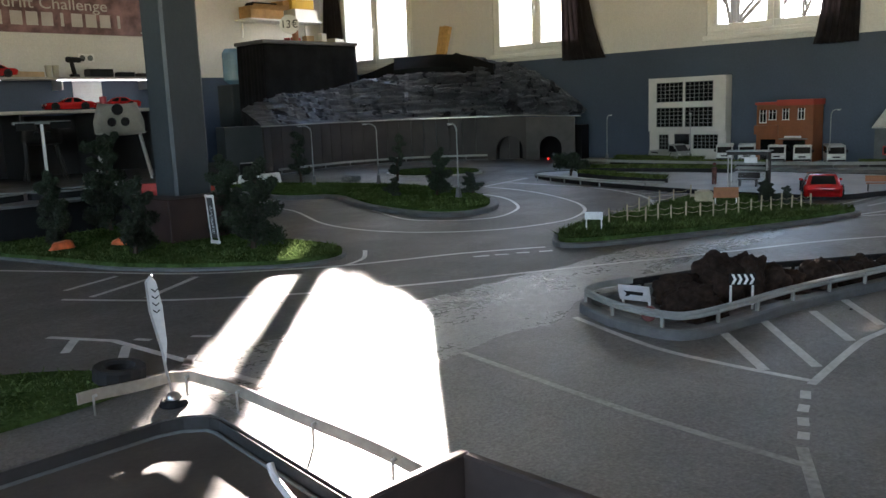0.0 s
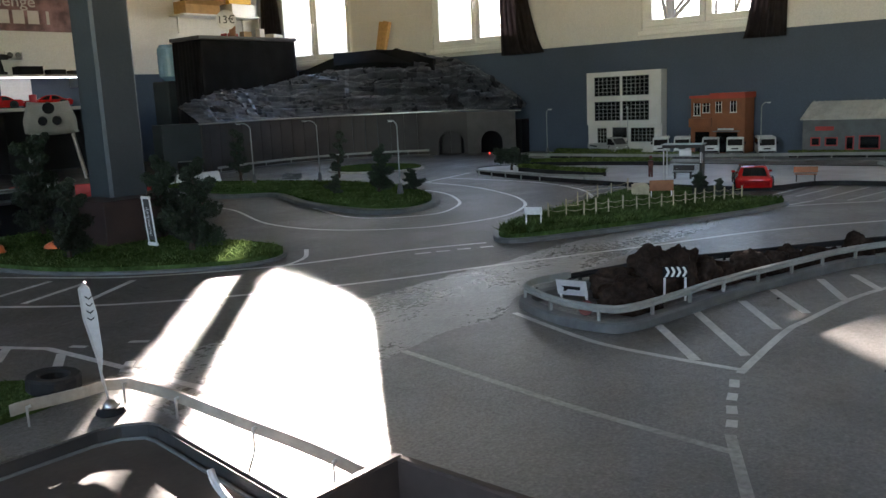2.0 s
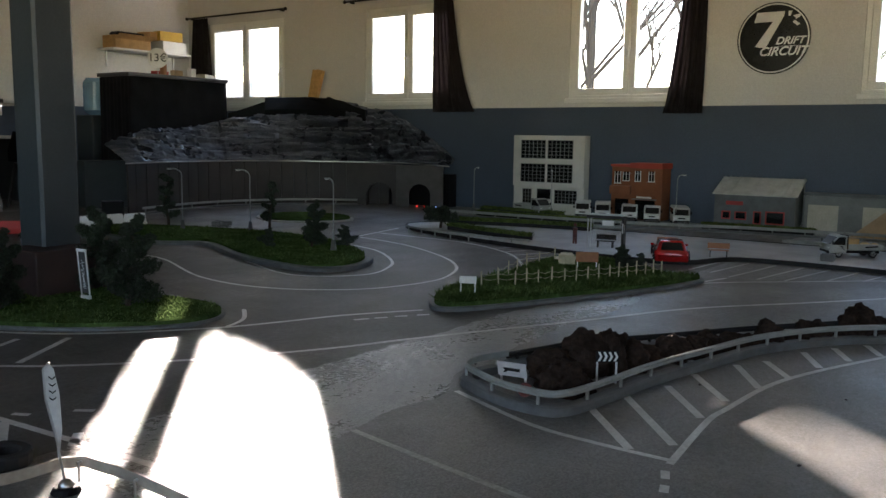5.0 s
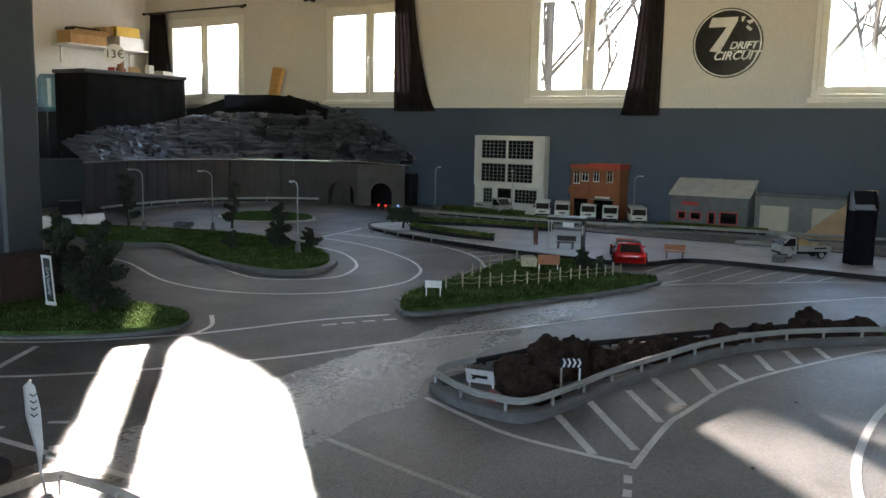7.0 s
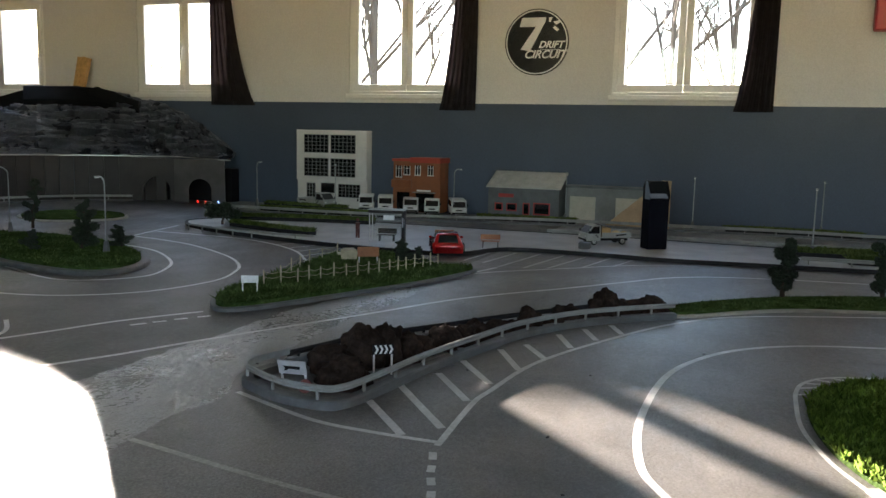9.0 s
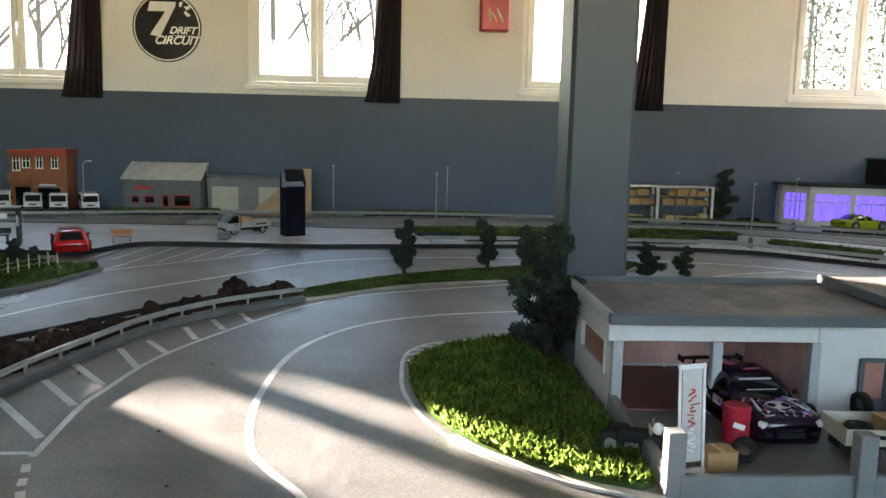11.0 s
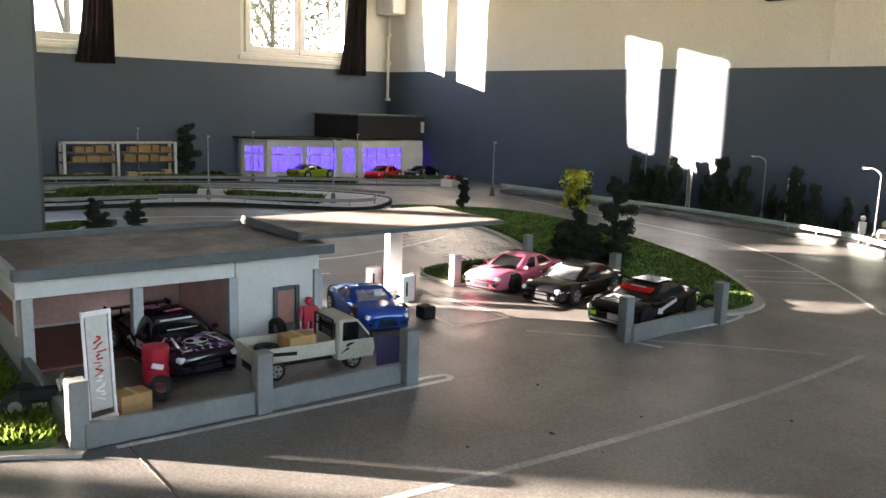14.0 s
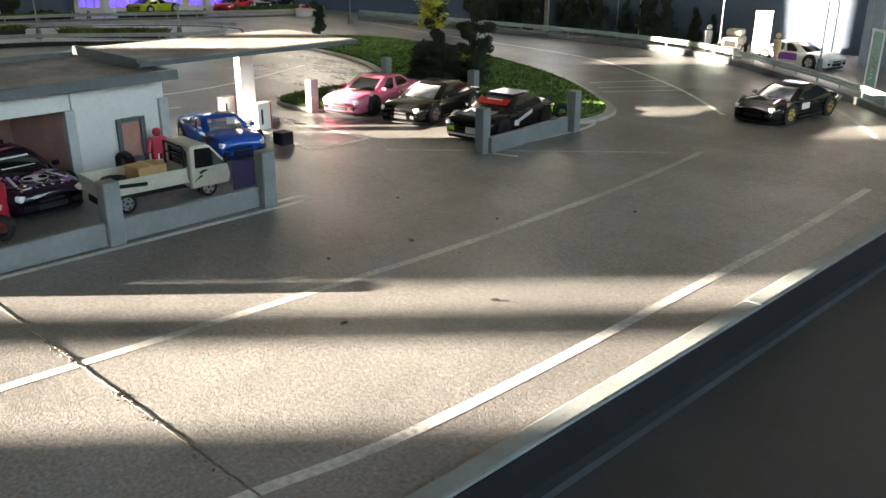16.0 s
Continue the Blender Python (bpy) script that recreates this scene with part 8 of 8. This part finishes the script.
# ---- column base and curved counter by the turf bed ----
PLINTH = mat("plinth_brown", (0.035, 0.018, 0.016), rough=.6, var=.2, scale=9)
bm = B()
cube(bm, (2.13, 3.50, .10), (.27, .25, .20))
solid("column_plinth", bm, PLINTH, "dark brown boxed plinth round the column foot", "plinth", bevel=.004)
ct = thing("curved_counter", "black curved counter with a pale worn edge", "counter", pose(1.72, 4.22, 0))
arcp = [(-.55 + 1.10 * k / 16, -.16 + .12 * (2 * k / 16 - 1) ** 2) for k in range(17)] + [(.55, .30), (-.55, .30)]
bm = B()
plate(bm, [(x * .93, y * .9 + .02) for x, y in arcp], .02, .165)
part("body", bm, BLACKM, ct)
bm = B()
plate(bm, arcp, .167, .178)
part("top", bm, KERB, ct, "pale worn counter edge")
for x, y, z in ((-.15, .08, .178), (.26, .06, .178)):
    bm = B()
    plate(bm, [(x + .20 * math.cos(t), y + .09 * math.sin(t)) for t in np.linspace(0, 6.283, 20, endpoint=False)], z, z + .03)
    tr = part("tray", bm, BLACKM, ct)
    bm = B()
    sweep(bm, [(x + .20 * math.cos(t), y + .09 * math.sin(t), z + .03) for t in np.linspace(0, 6.283, 20, endpoint=False)], [(-.006, 0), (.006, 0), (.006, .006), (-.006, .006)], closed=True)
    part("rim", bm, GREYPAINT, tr)
bm = B()
cube(bm, (1.48, 4.12, .205), (.07, .05, .05), rx=20)
solid("wood_block", bm, PLY, "small wooden block on the curved counter", "block", kind="", bevel=.003)
GLOWOR = mat("orange_plastic", (0.75, 0.16, 0.05), rough=.4, var=.25, scale=20)
for k, (x, y, s) in enumerate(((1.86, 3.50, 1.0), (1.66, 3.62, 1.1))):
    bm = B()
    bmesh.ops.create_icosphere(bm, subdivisions=3, radius=.05)
    for v in bm.verts:
        v.co *= 1 + .35 * noise.noise(v.co * 26 + Vector((k * 5, 0, 0)))
        v.co.z = max(v.co.z * .55, 0)
        v.co.y *= .6
    solid("orange_lump", bm, GLOWOR, "bright orange crumpled plastic lump on the turf bed", "ornament", kind="", group="orange lumps", m=pose(x, y, .033, 0, 0, 40 * k - 30) @ Matrix.Diagonal((s, s, s, 1)), smooth=True)
banner(pose(2.085, 3.19, .03, 0, -4, 2), .195, .05, mat("net_dark", (.05, .05, .05), rough=.8), STICKER, "narrow dark banner in a pale pole frame on the turf bed", 6)
twg = thing("twig_heap", "small heap of dry grey twigs on the island", "twigs", pose(4.05, 4.72, .04))
rn = random.Random(5)
for k in range(14):
    bm = B()
    a = rn.uniform(0, 6.28)
    tube(bm, (-.07 * math.cos(a), -.07 * math.sin(a), .004 + .003 * k), (.07 * math.cos(a), .07 * math.sin(a), .008 + .003 * k), .003, seg=5)
    part("twig", bm, KERB, twg)

# ---- the table edge and kerb near the camera ----
k1 = thing("edge_kerb", "painted grey timber kerb along the edge of the track", "kerb", pose(0, 0, 0), kind="structure")
for a, b in ((-4.7, -3.2), (-3.2, -1.50), (-1.497, -.3)):
    bm = B()
    sweep(bm, [(.621 + .043 * (a + .7), a, 0), (.621 + .043 * (b + .7), b, 0)], [(-.018, -.08), (.018, -.08), (.018, .006), (.015, .009), (-.015, .009), (-.018, .006)])
    part("timber", bm, GREYPAINT, k1, bevel=.002)
bm = B()
sweep(bm, [(.421, -4.7, 0), (.610, -.3, 0)], [(-.009, -.075), (.009, -.075), (.009, -.060), (-.009, -.060)])
part("skirting", bm, COLGREY, k1)
# outer kerb face: its shade is put into a near-black colour
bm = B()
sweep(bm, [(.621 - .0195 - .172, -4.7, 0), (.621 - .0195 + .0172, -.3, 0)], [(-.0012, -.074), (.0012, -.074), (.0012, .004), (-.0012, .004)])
part("fascia", bm, BLACKKERB, k1, "kerb side with its shade put into a dark colour")
bm = B()
plate(bm, [(-.6, -4.75), (.43, -4.75), (.60, -.28), (-.6, -.28)], -.10, -.074)
solid("side_deck", bm, DARKFLOOR, "plain dark grey deck beside the track kerb", "deck")
ed = thing("edge_board", "dark painted edge board round the cut-out of the table", "edge", pose(0, 0, 0), kind="structure")
bm = B()
sweep(bm, [(.1, 1.614, 0), (1.03, 1.614, 0), (1.07, 1.602, 0), (1.103, 1.570, 0), (1.107, 1.54, 0), (1.065, 1.172, 0), (1.005, .62, 0)], [(.0, -.20), (.003, -.20), (.003, -.002), (0, -.002)])
part("board", bm, DARKFLOOR, ed)
bm = B()
sweep(bm, [(.1, 1.604, 0), (1.02, 1.604, 0), (1.06, 1.592, 0), (1.092, 1.562, 0), (1.096, 1.535, 0), (1.054, 1.172, 0), (.994, .62, 0)], [(.0, -.0235), (.004, -.0235), (.004, -.019), (0, -.019)])
part("lip", bm, GREYPAINT, ed)
TRAY = mat("tray_brown", (0.075, 0.062, 0.052), rough=0.6, var=0.25, scale=6, bump=.0008, bscale=60)
bm = B()
plate(bm, [(.1, .62), (1.001, .62), (1.061, 1.172), (1.103, 1.54), (1.099, 1.568), (1.068, 1.598), (1.028, 1.61), (.1, 1.61)], -.060, -.024)
solid("sunken_tray", bm, TRAY, "dark sunken shelf inside the table cut-out", "tray", kind="structure")
fl_ = thing("feather_flag", "narrow white feather flag on a round black foot", "flag", pose(1.091, 1.674, .0))
bm = B()
tube(bm, (0, 0, 0), (0, 0, .012), .028, .022, seg=20)
part("foot", bm, BLACKM, fl_, bevel=.002)
bm = B()
bmesh.ops.create_uvsphere(bm, u_segments=12, v_segments=8, radius=.014, matrix=Matrix.Translation((0, 0, .012)))
part("knob", bm, STEEL, fl_, smooth=True)
bm = B()
crv = [Vector((0, 0, .01)), Vector((.0, .012, .10)), Vector((0, .028, .18)), Vector((0, .030, .235)), Vector((0, .018, .247))]
for a, b in zip(crv, crv[1:]):
    tube(bm, a, b, .0022, seg=6)
part("pole", bm, STEEL, fl_)
bm = B()
extrude(bm, [(.010, .055), (.002, .12), (.004, .19), (.012, .235), (.022, .247), (.031, .235), (.029, .18), (.014, .10)], Matrix(((0, 0, 1, 0), (1, 0, 0, 0), (0, 1, 0, 0), (0, 0, 0, 1))), .001)
fs_ = part("cloth", bm, CLOTH, fl_)
for k in range(4):
    bm = B()
    extrude(bm, [(.009, .222 - .013 * k), (.015, .217 - .013 * k), (.021, .222 - .013 * k), (.021, .2195 - .013 * k), (.015, .2145 - .013 * k), (.009, .2195 - .013 * k)], Matrix(((0, 0, -1, -.0005), (1, 0, 0, 0), (0, 1, 0, 0), (0, 0, 0, 1))), .0008)
    part("print", bm, BLACKM, fs_)
fl_.matrix_world = pose(1.091, 1.674, .0, 0, 0, 48)
CRATE = mat("dark_crate", (0.05, 0.035, 0.03), rough=.7, var=.25, scale=8)
cr = thing("dark_crate", "open dark brown crate standing at the camera stand", "crate", pose(.71, .57, 0))
for c, sz in (((0, .145, .0), (.30, .010, .50)), ((.145, 0, .0), (.010, .28, .50)), ((-.145, 0, .0), (.010, .28, .50)), ((0, -.145, .0), (.30, .010, .50))):
    gpart("side", CRATE, [(c, sz)], parent=cr, bevel=.002)
hk = thing("pale_handle", "pale curved plastic handle at the table edge", "handle", pose(1.042, 1.205, -.006))
bm = B()
hp = smooth_line([(0, .085, .016), (-.004, .070, .002), (-.012, .035, -.006), (-.03, -.03, -.010)], 5)
for a, b in zip(hp, hp[1:]):
    tube(bm, a, b, .006, seg=8)
part("grip", bm, SIGNWHITE, hk)
